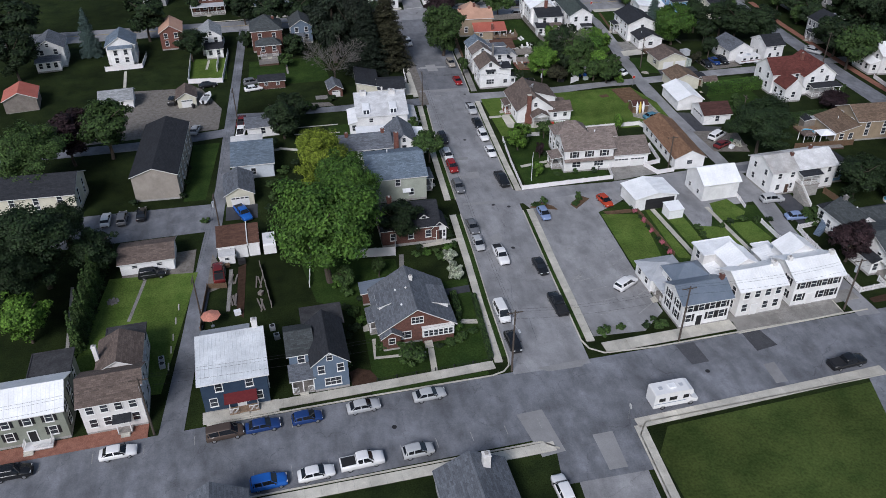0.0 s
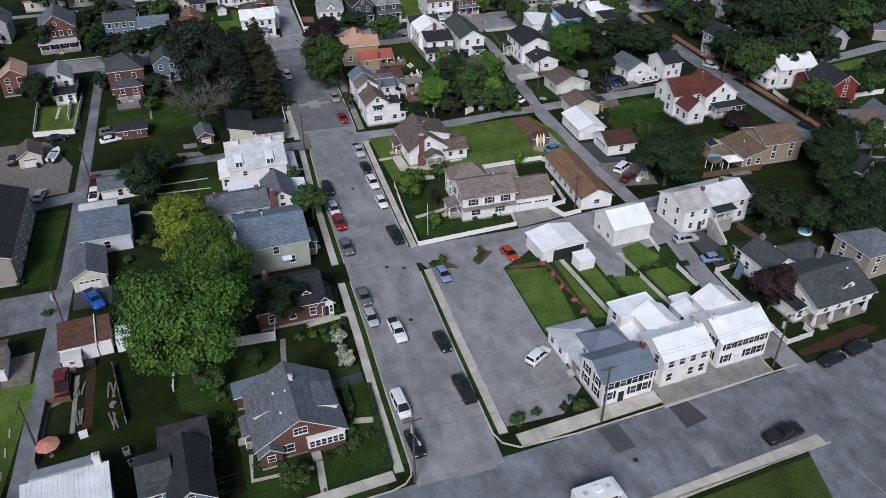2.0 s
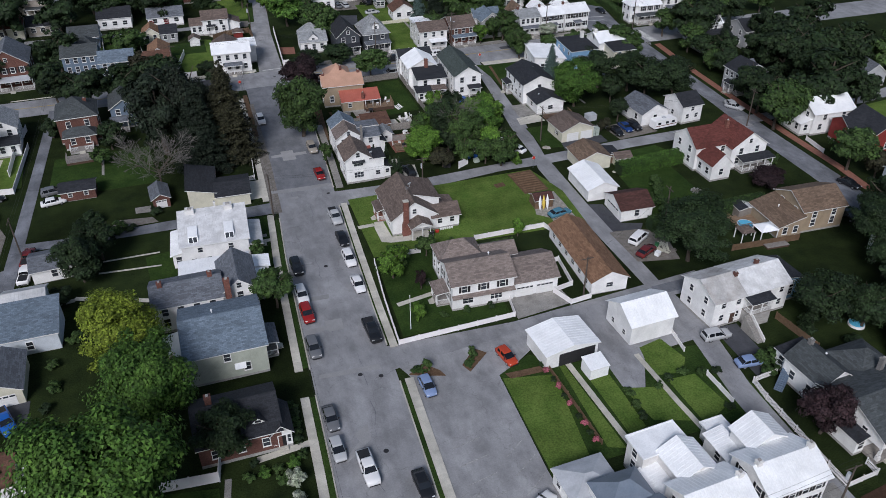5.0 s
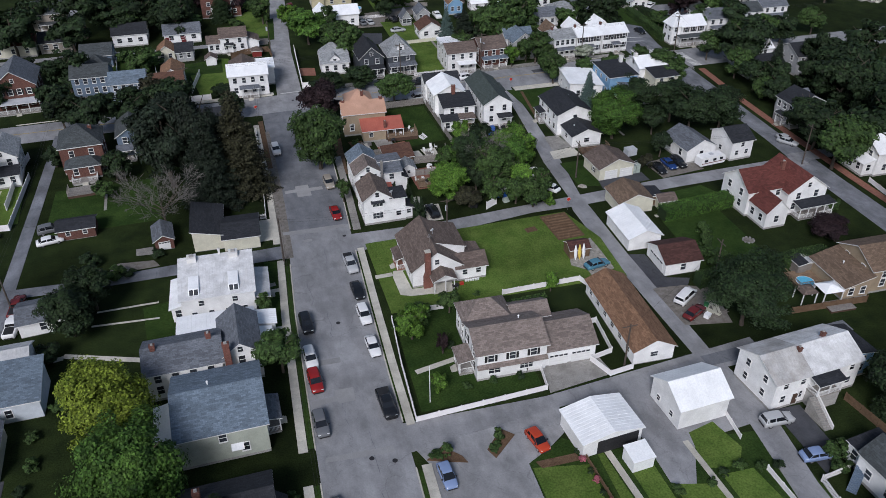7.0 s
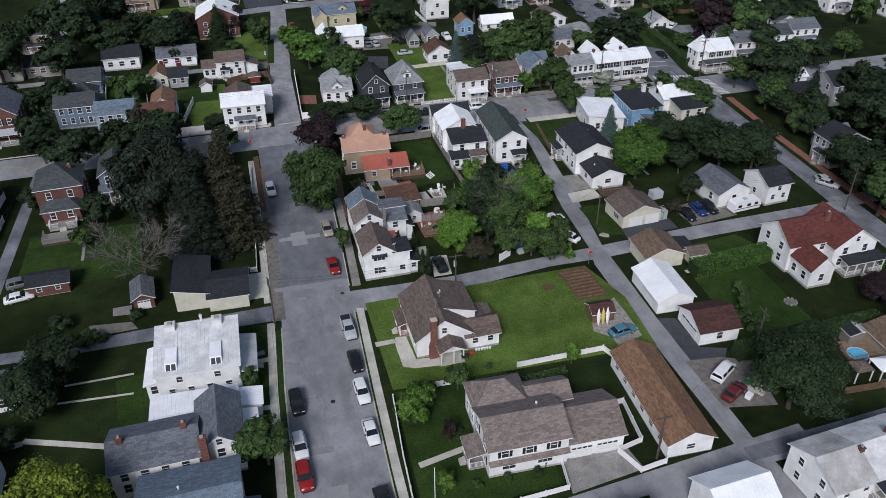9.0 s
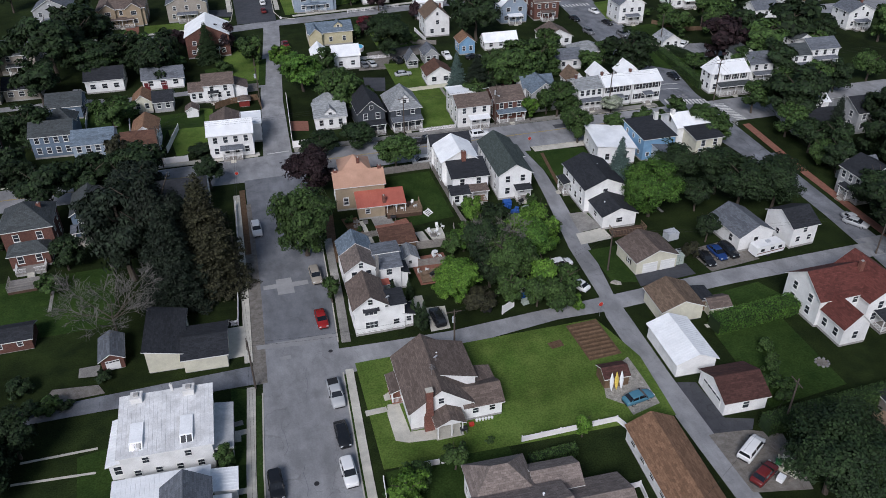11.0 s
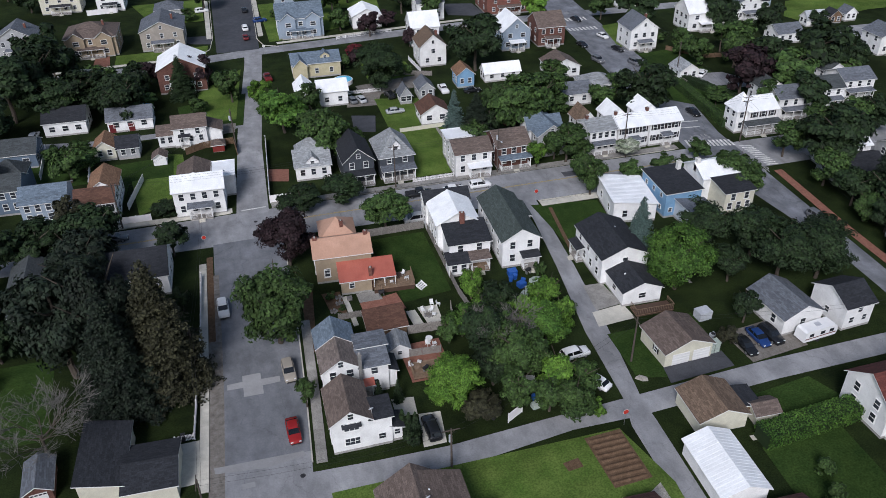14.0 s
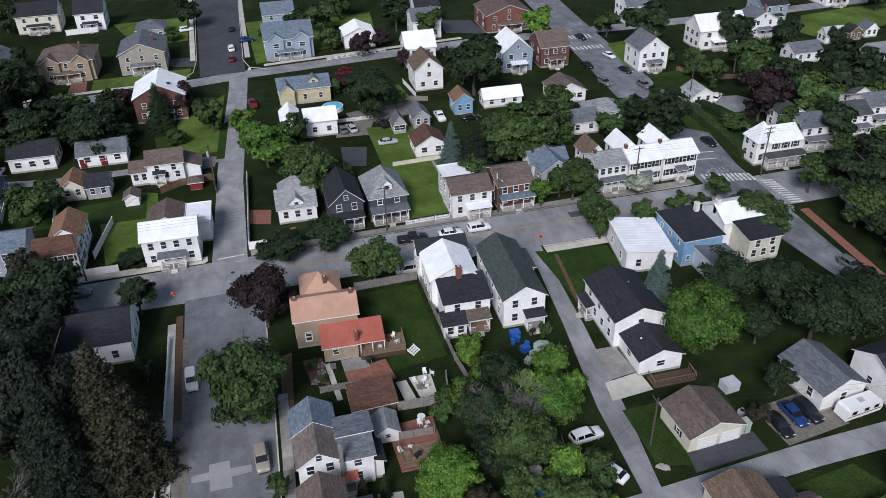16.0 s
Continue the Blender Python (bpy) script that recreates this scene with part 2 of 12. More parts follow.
# roofs
for key, a, z in (("grey", (0.112, 0.124, 0.145), (0.162, 0.176, 0.20)), ("dark", (0.019, 0.021, 0.026), (0.036, 0.039, 0.046)),
                  ("brown", (0.118, 0.089, 0.076), (0.168, 0.130, 0.112)), ("tan", (0.140, 0.096, 0.066), (0.195, 0.138, 0.100)),
                  ("blue", (0.125, 0.165, 0.21), (0.175, 0.222, 0.272)), ("green", (0.045, 0.06, 0.056), (0.075, 0.092, 0.085)),
                  ("slate", (0.050, 0.058, 0.061), (0.082, 0.092, 0.096)), ("red", (0.098, 0.030, 0.025), (0.142, 0.046, 0.037)), ("maroon", (0.062, 0.028, 0.024), (0.098, 0.045, 0.038)), ("pale", (0.26, 0.275, 0.285), (0.34, 0.355, 0.365)),
                  ("umber", (0.098, 0.050, 0.035), (0.145, 0.076, 0.054)), ("rust", (0.20, 0.11, 0.065), (0.29, 0.17, 0.105)), ("taupe", (0.175, 0.14, 0.125), (0.245, 0.205, 0.185))):
    bricky("shingle_" + key, a, z, (0.55, 0.55, 0.55), 0.6, 0.28, 0.012, 0.92, 0.08, 0.1)
material("metal_white", (0.78, 0.795, 0.81), (0.87, 0.88, 0.89), 0.7, 0.42, fine=5, big=0.08, big_scale=0.4, spec=0.4, vary=0.05, fine_amt=0.06)
material("metal_dull", (0.56, 0.59, 0.61), (0.72, 0.745, 0.765), 0.6, 0.5, fine=5, big=0.14, big_scale=0.35, spec=0.35, vary=0.05, fine_amt=0.08)
material("metal_grey", (0.38, 0.40, 0.43), (0.50, 0.52, 0.55), 0.7, 0.45, fine=5, big=0.12, big_scale=0.4, spec=0.4, vary=0.05, fine_amt=0.06)
material("metal_old", (0.40, 0.41, 0.42), (0.62, 0.62, 0.62), 0.5, 0.55, fine=4, big=0.15, big_scale=0.3, spec=0.3, fine_amt=0.06)
material("metal_blue", (0.13, 0.165, 0.21), (0.18, 0.215, 0.265), 0.6, 0.45, fine=5, big=0.1, spec=0.4, fine_amt=0.06)
material("metal_orange", (0.42, 0.25, 0.175), (0.51, 0.31, 0.225), 0.6, 0.5, fine=5, big=0.1, spec=0.3, fine_amt=0.06)
material("metal_red", (0.38, 0.105, 0.075), (0.47, 0.145, 0.105), 0.6, 0.5, fine=5, big=0.12, spec=0.3, fine_amt=0.06)
material("metal_stained", (0.52, 0.52, 0.52), (0.72, 0.725, 0.735), 0.9, 0.5, fine=6, big=0.16, big_scale=0.5, spec=0.35, fine_amt=0.1)
material("metal_rusty", (0.34, 0.32, 0.30), (0.58, 0.58, 0.58), 0.45, 0.6, fine=5, big=0.28, big_scale=0.25, spec=0.3, fine_amt=0.1)
material("tar", (0.035, 0.035, 0.038), (0.06, 0.06, 0.063), 0.8, 0.8, fine=5, big=0.2, big_scale=0.4)
# details
material("trim_white", (0.70, 0.70, 0.69), (0.78, 0.78, 0.77), 2.0, 0.6, fine=12, fine_amt=0.05)
material("vinyl_white", (0.78, 0.74, 0.74), (0.82, 0.82, 0.82), 1.0, 0.45, fine=9, big=0.06, big_scale=0.6, fine_amt=0.04)
material("trim_black", (0.012, 0.012, 0.013), (0.022, 0.022, 0.024), 3.0, 0.6, vary=0.2)
material("trim_brown", (0.06, 0.035, 0.025), (0.09, 0.055, 0.04), 3.0, 0.7)
material("maroon", (0.10, 0.012, 0.015), (0.14, 0.02, 0.022), 2.0, 0.8)
glassy("window_glass", (0.026, 0.030, 0.036))
glassy("car_glass", (0.010, 0.012, 0.015), 0.04)
material("door_dark", (0.05, 0.03, 0.022), (0.08, 0.05, 0.035), 3, 0.6, vary=0.4)
material("door_white", (0.66, 0.66, 0.65), (0.74, 0.74, 0.73), 2.0, 0.55, vary=0.03)
material("wood", (0.17, 0.115, 0.075), (0.27, 0.19, 0.13), 2.5, 0.85, fine=14, vary=0.12)
material("wood_grey", (0.19, 0.175, 0.16), (0.28, 0.26, 0.24), 2.5, 0.9, fine=14, vary=0.12)
material("pole_wood", (0.062, 0.050, 0.042), (0.10, 0.082, 0.070), 2.5, 0.9, fine=14)
material("wire", (0.02, 0.02, 0.02), (0.03, 0.03, 0.03), 2, 0.7)
material("steel", (0.35, 0.36, 0.37), (0.48, 0.49, 0.50), 3, 0.4, metal=0.8)
material("rubber", (0.016, 0.016, 0.017), (0.026, 0.026, 0.027), 5, 0.85)
material("rim", (0.36, 0.37, 0.38), (0.50, 0.51, 0.52), 5, 0.35, metal=0.7)
material("lamp_clear", (0.62, 0.63, 0.64), (0.72, 0.73, 0.74), 5, 0.15)
material("lamp_red", (0.30, 0.012, 0.012), (0.40, 0.02, 0.02), 5, 0.25)
material("black_plastic", (0.018, 0.018, 0.02), (0.03, 0.03, 0.032), 5, 0.6)
for key, c in (("white", (0.74, 0.74, 0.74)), ("silver", (0.42, 0.43, 0.44)), ("grey", (0.13, 0.135, 0.145)), ("black", (0.013, 0.014, 0.016)),
               ("blue", (0.014, 0.042, 0.15)), ("bright_blue", (0.015, 0.11, 0.42)), ("red", (0.26, 0.016, 0.016)), ("maroon", (0.13, 0.018, 0.018)),
               ("brown", (0.075, 0.055, 0.045)), ("champagne", (0.30, 0.27, 0.23)), ("pale_blue", (0.20, 0.27, 0.44)), ("teal", (0.07, 0.19, 0.26)), ("orange_red", (0.42, 0.05, 0.02))):
    material("paint_car_" + key, c, tuple(v * 1.08 for v in c), 1.5, 0.25, spec=0.55)
for key, c in (("blue_plastic", (0.02, 0.09, 0.34)), ("yellow_plastic", (0.62, 0.46, 0.10)), ("red_plastic", (0.40, 0.035, 0.025)), ("green_plastic", (0.03, 0.14, 0.05)), ("pool_blue", (0.10, 0.42, 0.62)), ("salmon", (0.52, 0.22, 0.16)), ("orange_cloth", (0.50, 0.17, 0.04)), ("tarp", (0.33, 0.38, 0.34))):
    material(key, c, tuple(v * 1.15 for v in c), 2.0, 0.55, fine=9)
# plants
for key, a, z in (("fresh", (0.024, 0.066, 0.011), (0.074, 0.145, 0.024)), ("mid", (0.019, 0.042, 0.011), (0.054, 0.095, 0.025)), ("dark", (0.009, 0.020, 0.008), (0.023, 0.042, 0.014)), ("bright", (0.046, 0.108, 0.014), (0.100, 0.185, 0.027)),
                  ("lime", (0.135, 0.195, 0.020), (0.215, 0.275, 0.034)), ("pine", (0.008, 0.014, 0.009), (0.017, 0.027, 0.015)), ("purple", (0.017, 0.010, 0.012), (0.034, 0.018, 0.021)),
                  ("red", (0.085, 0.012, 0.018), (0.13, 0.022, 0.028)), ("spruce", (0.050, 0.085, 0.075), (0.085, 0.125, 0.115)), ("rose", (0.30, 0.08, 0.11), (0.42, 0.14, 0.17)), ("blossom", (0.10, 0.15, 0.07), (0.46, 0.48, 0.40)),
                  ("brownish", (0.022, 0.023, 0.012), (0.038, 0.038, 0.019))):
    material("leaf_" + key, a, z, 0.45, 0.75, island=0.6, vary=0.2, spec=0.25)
material("bark", (0.055, 0.044, 0.035), (0.10, 0.082, 0.066), 4, 0.95, fine=12, bump=0.8)
material("twig", (0.10, 0.095, 0.088), (0.16, 0.15, 0.14), 4, 0.95, fine=12)


# ---- building blocks ----
class Geo:
    """Collects faces, each with the number of its material, and makes one mesh of them."""

    def __init__(self):
        self.v, self.f, self.m = [], [], []

    def face(self, pts, m=0):
        n = len(self.v)
        self.v.extend(tuple(p) for p in pts)
        self.f.append(tuple(range(n, n + len(pts))))
        self.m.append(m)
        return self

    def solid(self, ring_a, ring_b, m=0, caps=True, ma=None, mb=None):
        """Skin between two rings of as many points (a below, counter-clockwise from above), with caps."""
        n, k = len(self.v), len(ring_a)
        self.v.extend(tuple(p) for p in ring_a)
        self.v.extend(tuple(p) for p in ring_b)
        for i in range(k):
            j = (i + 1) % k
            self.f.append((n + i, n + j, n + k + j, n + k + i))
            self.m.append(m)
        if caps:
            self.f.append(tuple(range(n + k - 1, n - 1, -1)))
            self.m.append(m if ma is None else ma)
            self.f.append(tuple(range(n + k, n + 2 * k)))
            self.m.append(m if mb is None else mb)
        return self

    def box(self, x0, x1, y0, y1, z0, z1, m=0, top=None):
        ring = ((x0, y0), (x1, y0), (x1, y1), (x0, y1))
        return self.solid([(x, y, z0) for x, y in ring], [(x, y, z1) for x, y in ring], m, True, None, top)

    def slab(self, quad, thick, m=0, edge=None):
        """A plate whose upper face is the polygon given (counter-clockwise from above)."""
        low = [(x, y, z - thick) for x, y, z in quad]
        return self.solid(low, quad, m if edge is None else edge, True, m if edge is None else edge, m)

    def rod(self, p, q, r0, r1=None, n=8, m=0):
        p, q = Vector(p), Vector(q)
        r1 = r0 if r1 is None else r1
        ax = (q - p).normalized()
        u = ax.orthogonal().normalized()
        w = ax.cross(u)
        ring = lambda c, r: [c + (u * math.cos(a) + w * math.sin(a)) * r for a in (2 * math.pi * i / n for i in range(n))]
        return self.solid(ring(p, r0), ring(q, r1), m)

    def loft(self, rings, m=0, caps=True):
        for a, b in zip(rings, rings[1:]):
            self.solid(a, b, m, False)
        if caps:
            self.face(list(reversed(rings[0])), m)
            self.face(rings[-1], m)
        return self

    def mesh(self, name, mats, uv=True, smooth=False):
        me = bpy.data.meshes.new(name)
        seen, at = {}, []
        for p in self.v:
            at.append(seen.setdefault((round(p[0], 4), round(p[1], 4), round(p[2], 4)), len(seen)))
        faces = [tuple(at[i] for i in f) for f in self.f]
        keep = [i for i, f in enumerate(faces) if len(set(f)) == len(f)]
        self.f, self.m, self.v = [faces[i] for i in keep], [self.m[i] for i in keep], list(seen)
        me.from_pydata(self.v, [], self.f)
        for k in mats:
            me.materials.append(MATS[k])
        me.polygons.foreach_set("material_index", self.m)
        if smooth:
            me.polygons.foreach_set("use_smooth", [True] * len(self.f))
        if uv:
            lay = me.uv_layers.new(name="metres")
            co = np.array(self.v)
            out = np.zeros((len(me.loops), 2))
            i = 0
            for f in self.f:
                p = co[list(f)]
                nrm = np.cross(p[1] - p[0], p[2] - p[0])
                if abs(nrm[2]) < 0.02 * (np.linalg.norm(nrm) + 1e-9):
                    h = np.array((-nrm[1], nrm[0], 0.0))
                    up = np.array((0, 0, 1.0))
                else:
                    h = np.array((-nrm[1], nrm[0], 0.0)) if np.hypot(nrm[0], nrm[1]) > 0.02 * np.linalg.norm(nrm) else np.array((1.0, 0, 0))
                    up = np.cross(nrm, h)
                    up = up / (np.linalg.norm(up) + 1e-9)
                h = h / (np.linalg.norm(h) + 1e-9)
                out[i:i + len(f), 0], out[i:i + len(f), 1] = p @ h, p @ up
                i += len(f)
            lay.data.foreach_set("uv", out.ravel())
        return me


def part(name, geo, mats, parent, label="", at=None, smooth=False):
    """One mesh object under a thing or a part; geo is a Geo or a ready mesh."""
    me = geo.mesh(name, (mats,) if isinstance(mats, str) else mats, smooth=smooth) if isinstance(geo, Geo) else geo
    ob = new(name, me)
    ob.parent = parent
    if at is not None:
        ob.matrix_basis = at
    return tagged(ob, label)


def thing(name, at, label, category, group="", kind=""):
    ob = new(name)
    ob.empty_display_size = 0.3
    ob.matrix_basis = at
    return tagged(ob, label, category, group, kind)


def single(name, geo, mats, at, label, category, group="", kind="", smooth=False):
    """A thing that is one mesh."""
    me = geo.mesh(name, (mats,) if isinstance(mats, str) else mats, smooth=smooth) if isinstance(geo, Geo) else geo
    ob = new(name, me)
    ob.matrix_basis = at
    return tagged(ob, label, category, group, kind)


CACHE = {}


def once(key, make):
    if key not in CACHE:
        CACHE[key] = make()
    return CACHE[key]


# ---- houses ----
SIDE = {"S": 0, "E": 90, "N": 180, "W": 270}


def window_meshes(w, h, panes, frame_mat):
    def frame_geo():
        g, t = Geo(), 0.09
        for x0, x1, z0, z1 in ((-w / 2 - t, -w / 2, -t, h + t), (w / 2, w / 2 + t, -t, h + t), (-w / 2, w / 2, h, h + t), (-w / 2, w / 2, -t, 0), (-w / 2, w / 2, h * 0.48, h * 0.52)):
            g.box(x0, x1, -0.07, 0.02, z0, z1)
        if h > 1.1:
            g.box(-w / 2 - 0.14, w / 2 + 0.14, -0.13, 0.02, -0.15, -t)
        for i in range(1, panes):
            x = -w / 2 + w * i / panes
            g.box(x - 0.025, x + 0.025, -0.06, 0.02, 0, h * 0.48).box(x - 0.025, x + 0.025, -0.06, 0.02, h * 0.52, h)
        return g.mesh("window", (frame_mat,), False)
    return (once(("win", w, h, panes, frame_mat), frame_geo),
            once(("pane", w, h), lambda: Geo().box(-w / 2, w / 2, -0.03, 0.02, 0, h).mesh("pane", ("window_glass",), False)),
            None,
            once(("shutter", w, h), lambda: shutter_geo(w, h)))


def shutter_geo(w, h):
    g, s = Geo(), w * 0.42
    g.box(-s / 2, s / 2, -0.05, 0.01, 0, h)
    for k in range(2):
        g.box(-s / 2 + 0.06, s / 2 - 0.06, -0.06, -0.05, 0.06 + k * h * 0.5, h * 0.5 - 0.04 + k * h * 0.5)
    return g.mesh("shutter", ("trim_black",), False)


def window(house, m, w=0.9, h=1.45, panes=1, shutters=False, frame_mat="trim_white", sill=True):
    a, b, c, d = window_meshes(w, h, panes, frame_mat)
    if house.matrix_basis.translation.y > 284:
        def both():
            g = Geo().box(-w / 2, w / 2, -0.03, 0.02, 0, h, 1)
            for x0, x1, z0, z1 in ((-w / 2 - 0.1, -w / 2, -0.1, h + 0.1), (w / 2, w / 2 + 0.1, -0.1, h + 0.1), (-w / 2, w / 2, h, h + 0.1), (-w / 2, w / 2, -0.1, 0), (-w / 2, w / 2, h * 0.48, h * 0.53)):
                g.box(x0, x1, -0.07, 0.02, z0, z1)
            return g.mesh("window", (frame_mat, "window_glass"), False)
        win = part("window", once(("farwin", w, h, frame_mat), both), "", house, at=m)
    else:
        win = part("window", a, "", house, at=m)
        part("pane", b, "", win)
    if shutters:
        for s in (-1, 1):
            part("shutter", d, "", win, "black louvred shutter", at=pose(s * (w / 2 + 0.1 + w * 0.21), 0, 0))
    return win


def door(house, m, w=0.95, h=2.05, mat="door_white"):
    def make():
        g = Geo()
        g.box(-w / 2, w / 2, -0.05, 0.02, 0, h)
        for k in (0.12, h * 0.55):
            g.box(-w / 2 + 0.14, w / 2 - 0.14, -0.07, -0.05, k, k + h * 0.36)
        return g.mesh("door", (mat,), False)

    def surround():
        g = Geo()
        for x0, x1, z0, z1 in ((-w / 2 - 0.12, -w / 2, 0, h + 0.12), (w / 2, w / 2 + 0.12, 0, h + 0.12), (-w / 2, w / 2, h, h + 0.12)):
            g.box(x0, x1, -0.09, 0.02, z0, z1)
        return g.mesh("door_frame", ("trim_white",), False)
    ob = part("door", once(("door", w, h, mat), make), "", house, at=m)
    part("door_frame", once(("doorframe", w, h), surround), "", ob)
    return ob


def garage_door(house, m, w=2.5, h=2.1, mat="door_white", glazed=True):
    def make():
        prof = [(0.02, 0.0), (0.02, h), (-0.05, h)]
        for k in range(3, 0, -1):
            z = h * k / 4
            prof += [(-0.05, z + 0.03), (-0.02, z + 0.015), (-0.02, z - 0.015), (-0.05, z - 0.03)]
        prof.append((-0.05, 0.0))
        return Geo().loft([[(x, y, z) for y, z in prof] for x in (-w / 2, w / 2)]).mesh("garage_door", (mat,), False)
    ob = part("garage_door", once(("gdoor", w, h, mat), make), "", house, at=m)
    if glazed:
        for k in range(4):
            x = -w / 2 + w * (k + 0.5) / 4
            part("pane", once(("gpane", w), lambda: Geo().box(-w / 10, w / 10, -0.06, 0.0, h * 0.80, h * 0.94).mesh("pane", ("window_glass",), False)), "", ob, at=pose(x, 0, 0))
    return ob


def stations(length, metal, step=0.55):
    """Places along a roof and how far its surface stands up there: the seams of sheet metal."""
    if not metal:
        return [(-length / 2, 0), (length / 2, 0)]
    n = max(2, round(length / step))
    out = [(-length / 2, 0)]
    for i in range(n + 1):
        x = -length / 2 + 0.05 + (length - 0.1) * i / n
        out += [(x - 0.03, 0), (x - 0.016, 0.026), (x + 0.016, 0.026), (x + 0.03, 0)]
    return out + [(length / 2, 0)]


def roof(house, kind, w, d, h, rise, mat, over=0.35, thick=0.15, at=None, trim="trim_white", label=""):
    """Gable x/y (ridge along x or y), hip, flat, or shed S/N/E/W (the low side). Edges carry the trim boards."""
    g = Geo()
    trim = mat if kind == "flat" else trim
    metal = mat.startswith("metal")
    X, Y = w / 2 + over, d / 2 + over
    if kind in ("x", "y"):
        half, end = (Y, X) if kind == "x" else (X, Y)
        drop = rise * over / (half - over)
        tur = (lambda a, b, z: (a, b, z)) if kind == "x" else (lambda a, b, z: (-b, a, z))
        e, t = h - drop, h + rise

        def ring_at(x, up):
            return [tur(x, -half, e), tur(x, 0, t), tur(x, half, e), tur(x, half, e + thick + up), tur(x, 0, t + thick + up), tur(x, -half, e + thick + up)]
        rings = [ring_at(x, up) for x, up in stations(2 * end, metal)]
        for p, q in zip(rings, rings[1:]):
            for i, m in ((0, 1), (1, 1), (2, 1), (3, 0), (4, 0), (5, 1)):
                j = (i + 1) % 6
                g.face([p[j], p[i], q[i], q[j]], m)
        for r, flip in ((rings[0], False), (rings[-1], True)):
            for quad in ((r[0], r[1], r[4], r[5]), (r[1], r[2], r[3], r[4])):
                g.face(quad[::-1] if flip else quad, 1)
    elif kind == "hip":
        drop = rise * over / (min(w, d) / 2)
        k = abs(w - d) / 2
        e, t = h - drop, h + rise
        a, b, c, dd = (-X, -Y, e), (X, -Y, e), (X, Y, e), (-X, Y, e)
        r0, r1 = ((-k, 0, t), (k, 0, t)) if w >= d else ((0, -k, t), (0, k, t))
        if k < 0.05:
            faces = [(a, b, r0), (b, c, r0), (c, dd, r0), (dd, a, r0)]
        elif w >= d:
            faces = [(a, b, r1, r0), (b, c, r1), (c, dd, r0, r1), (dd, a, r0)]
        else:
            faces = [(a, b, r0), (b, c, r1, r0), (c, dd, r1), (dd, a, r0, r1)]
        for fc in faces:
            g.face([(x, y, z + thick) for x, y, z in fc])
        g.solid([a, b, c, dd], [(x, y, z + thick) for x, y, z in (a, b, c, dd)], 1, caps=False)
        g.face([dd, c, b, a], 1)
    elif kind == "flat":
        g.solid([(-X, -Y, h), (X, -Y, h), (X, Y, h), (-X, Y, h)], [(-X, -Y, h + thick + 0.1), (X, -Y, h + thick + 0.1), (X, Y, h + thick + 0.1), (-X, Y, h + thick + 0.1)], 1, caps=False)
        g.face([(-X, Y, h), (X, Y, h), (X, -Y, h), (-X, -Y, h)], 1)
        i = 0.16
        g.solid([(-X, -Y, h + thick + 0.1), (X, -Y, h + thick + 0.1), (X, Y, h + thick + 0.1), (-X, Y, h + thick + 0.1)], [(-X + i, -Y + i, h + thick + 0.1), (X - i, -Y + i, h + thick + 0.1), (X - i, Y - i, h + thick + 0.1), (-X + i, Y - i, h + thick + 0.1)], 1, caps=False)
        g.solid([(-X + i, -Y + i, h + thick + 0.1), (X - i, -Y + i, h + thick + 0.1), (X - i, Y - i, h + thick + 0.1), (-X + i, Y - i, h + thick + 0.1)], [(-X + i, -Y + i, h + thick), (X - i, -Y + i, h + thick), (X - i, Y - i, h + thick), (-X + i, Y - i, h + thick)], 0, caps=False)
        g.face([(-X + i, -Y + i, h + thick), (X - i, -Y + i, h + thick), (X - i, Y - i, h + thick), (-X + i, Y - i, h + thick)])
    else:
        turn = {"S": 0, "E": 90, "N": 180, "W": 270}[kind]
        A, B, run = (X, Y, d) if kind in "SN" else (Y, X, w)
        rot = Matrix.Rotation(radians(turn), 3, "Z")
        slope = rise / run
        zz = lambda v: h + slope * (v + run / 2)
        rings = [[rot @ Vector((x, -B, zz(-B))), rot @ Vector((x, B, zz(B))), rot @ Vector((x, B, zz(B) + thick + up)), rot @ Vector((x, -B, zz(-B) + thick + up))] for x, up in stations(2 * A, metal)]
        for p, q in zip(rings, rings[1:]):
            for i, m in ((0, 1), (1, 1), (2, 0), (3, 1)):
                j = (i + 1) % 4
                g.face([p[j], p[i], q[i], q[j]], m)
        g.face(rings[0], 1).face(rings[-1][::-1], 1)
    return part("roof", g, (mat, trim), house, label, at=at)


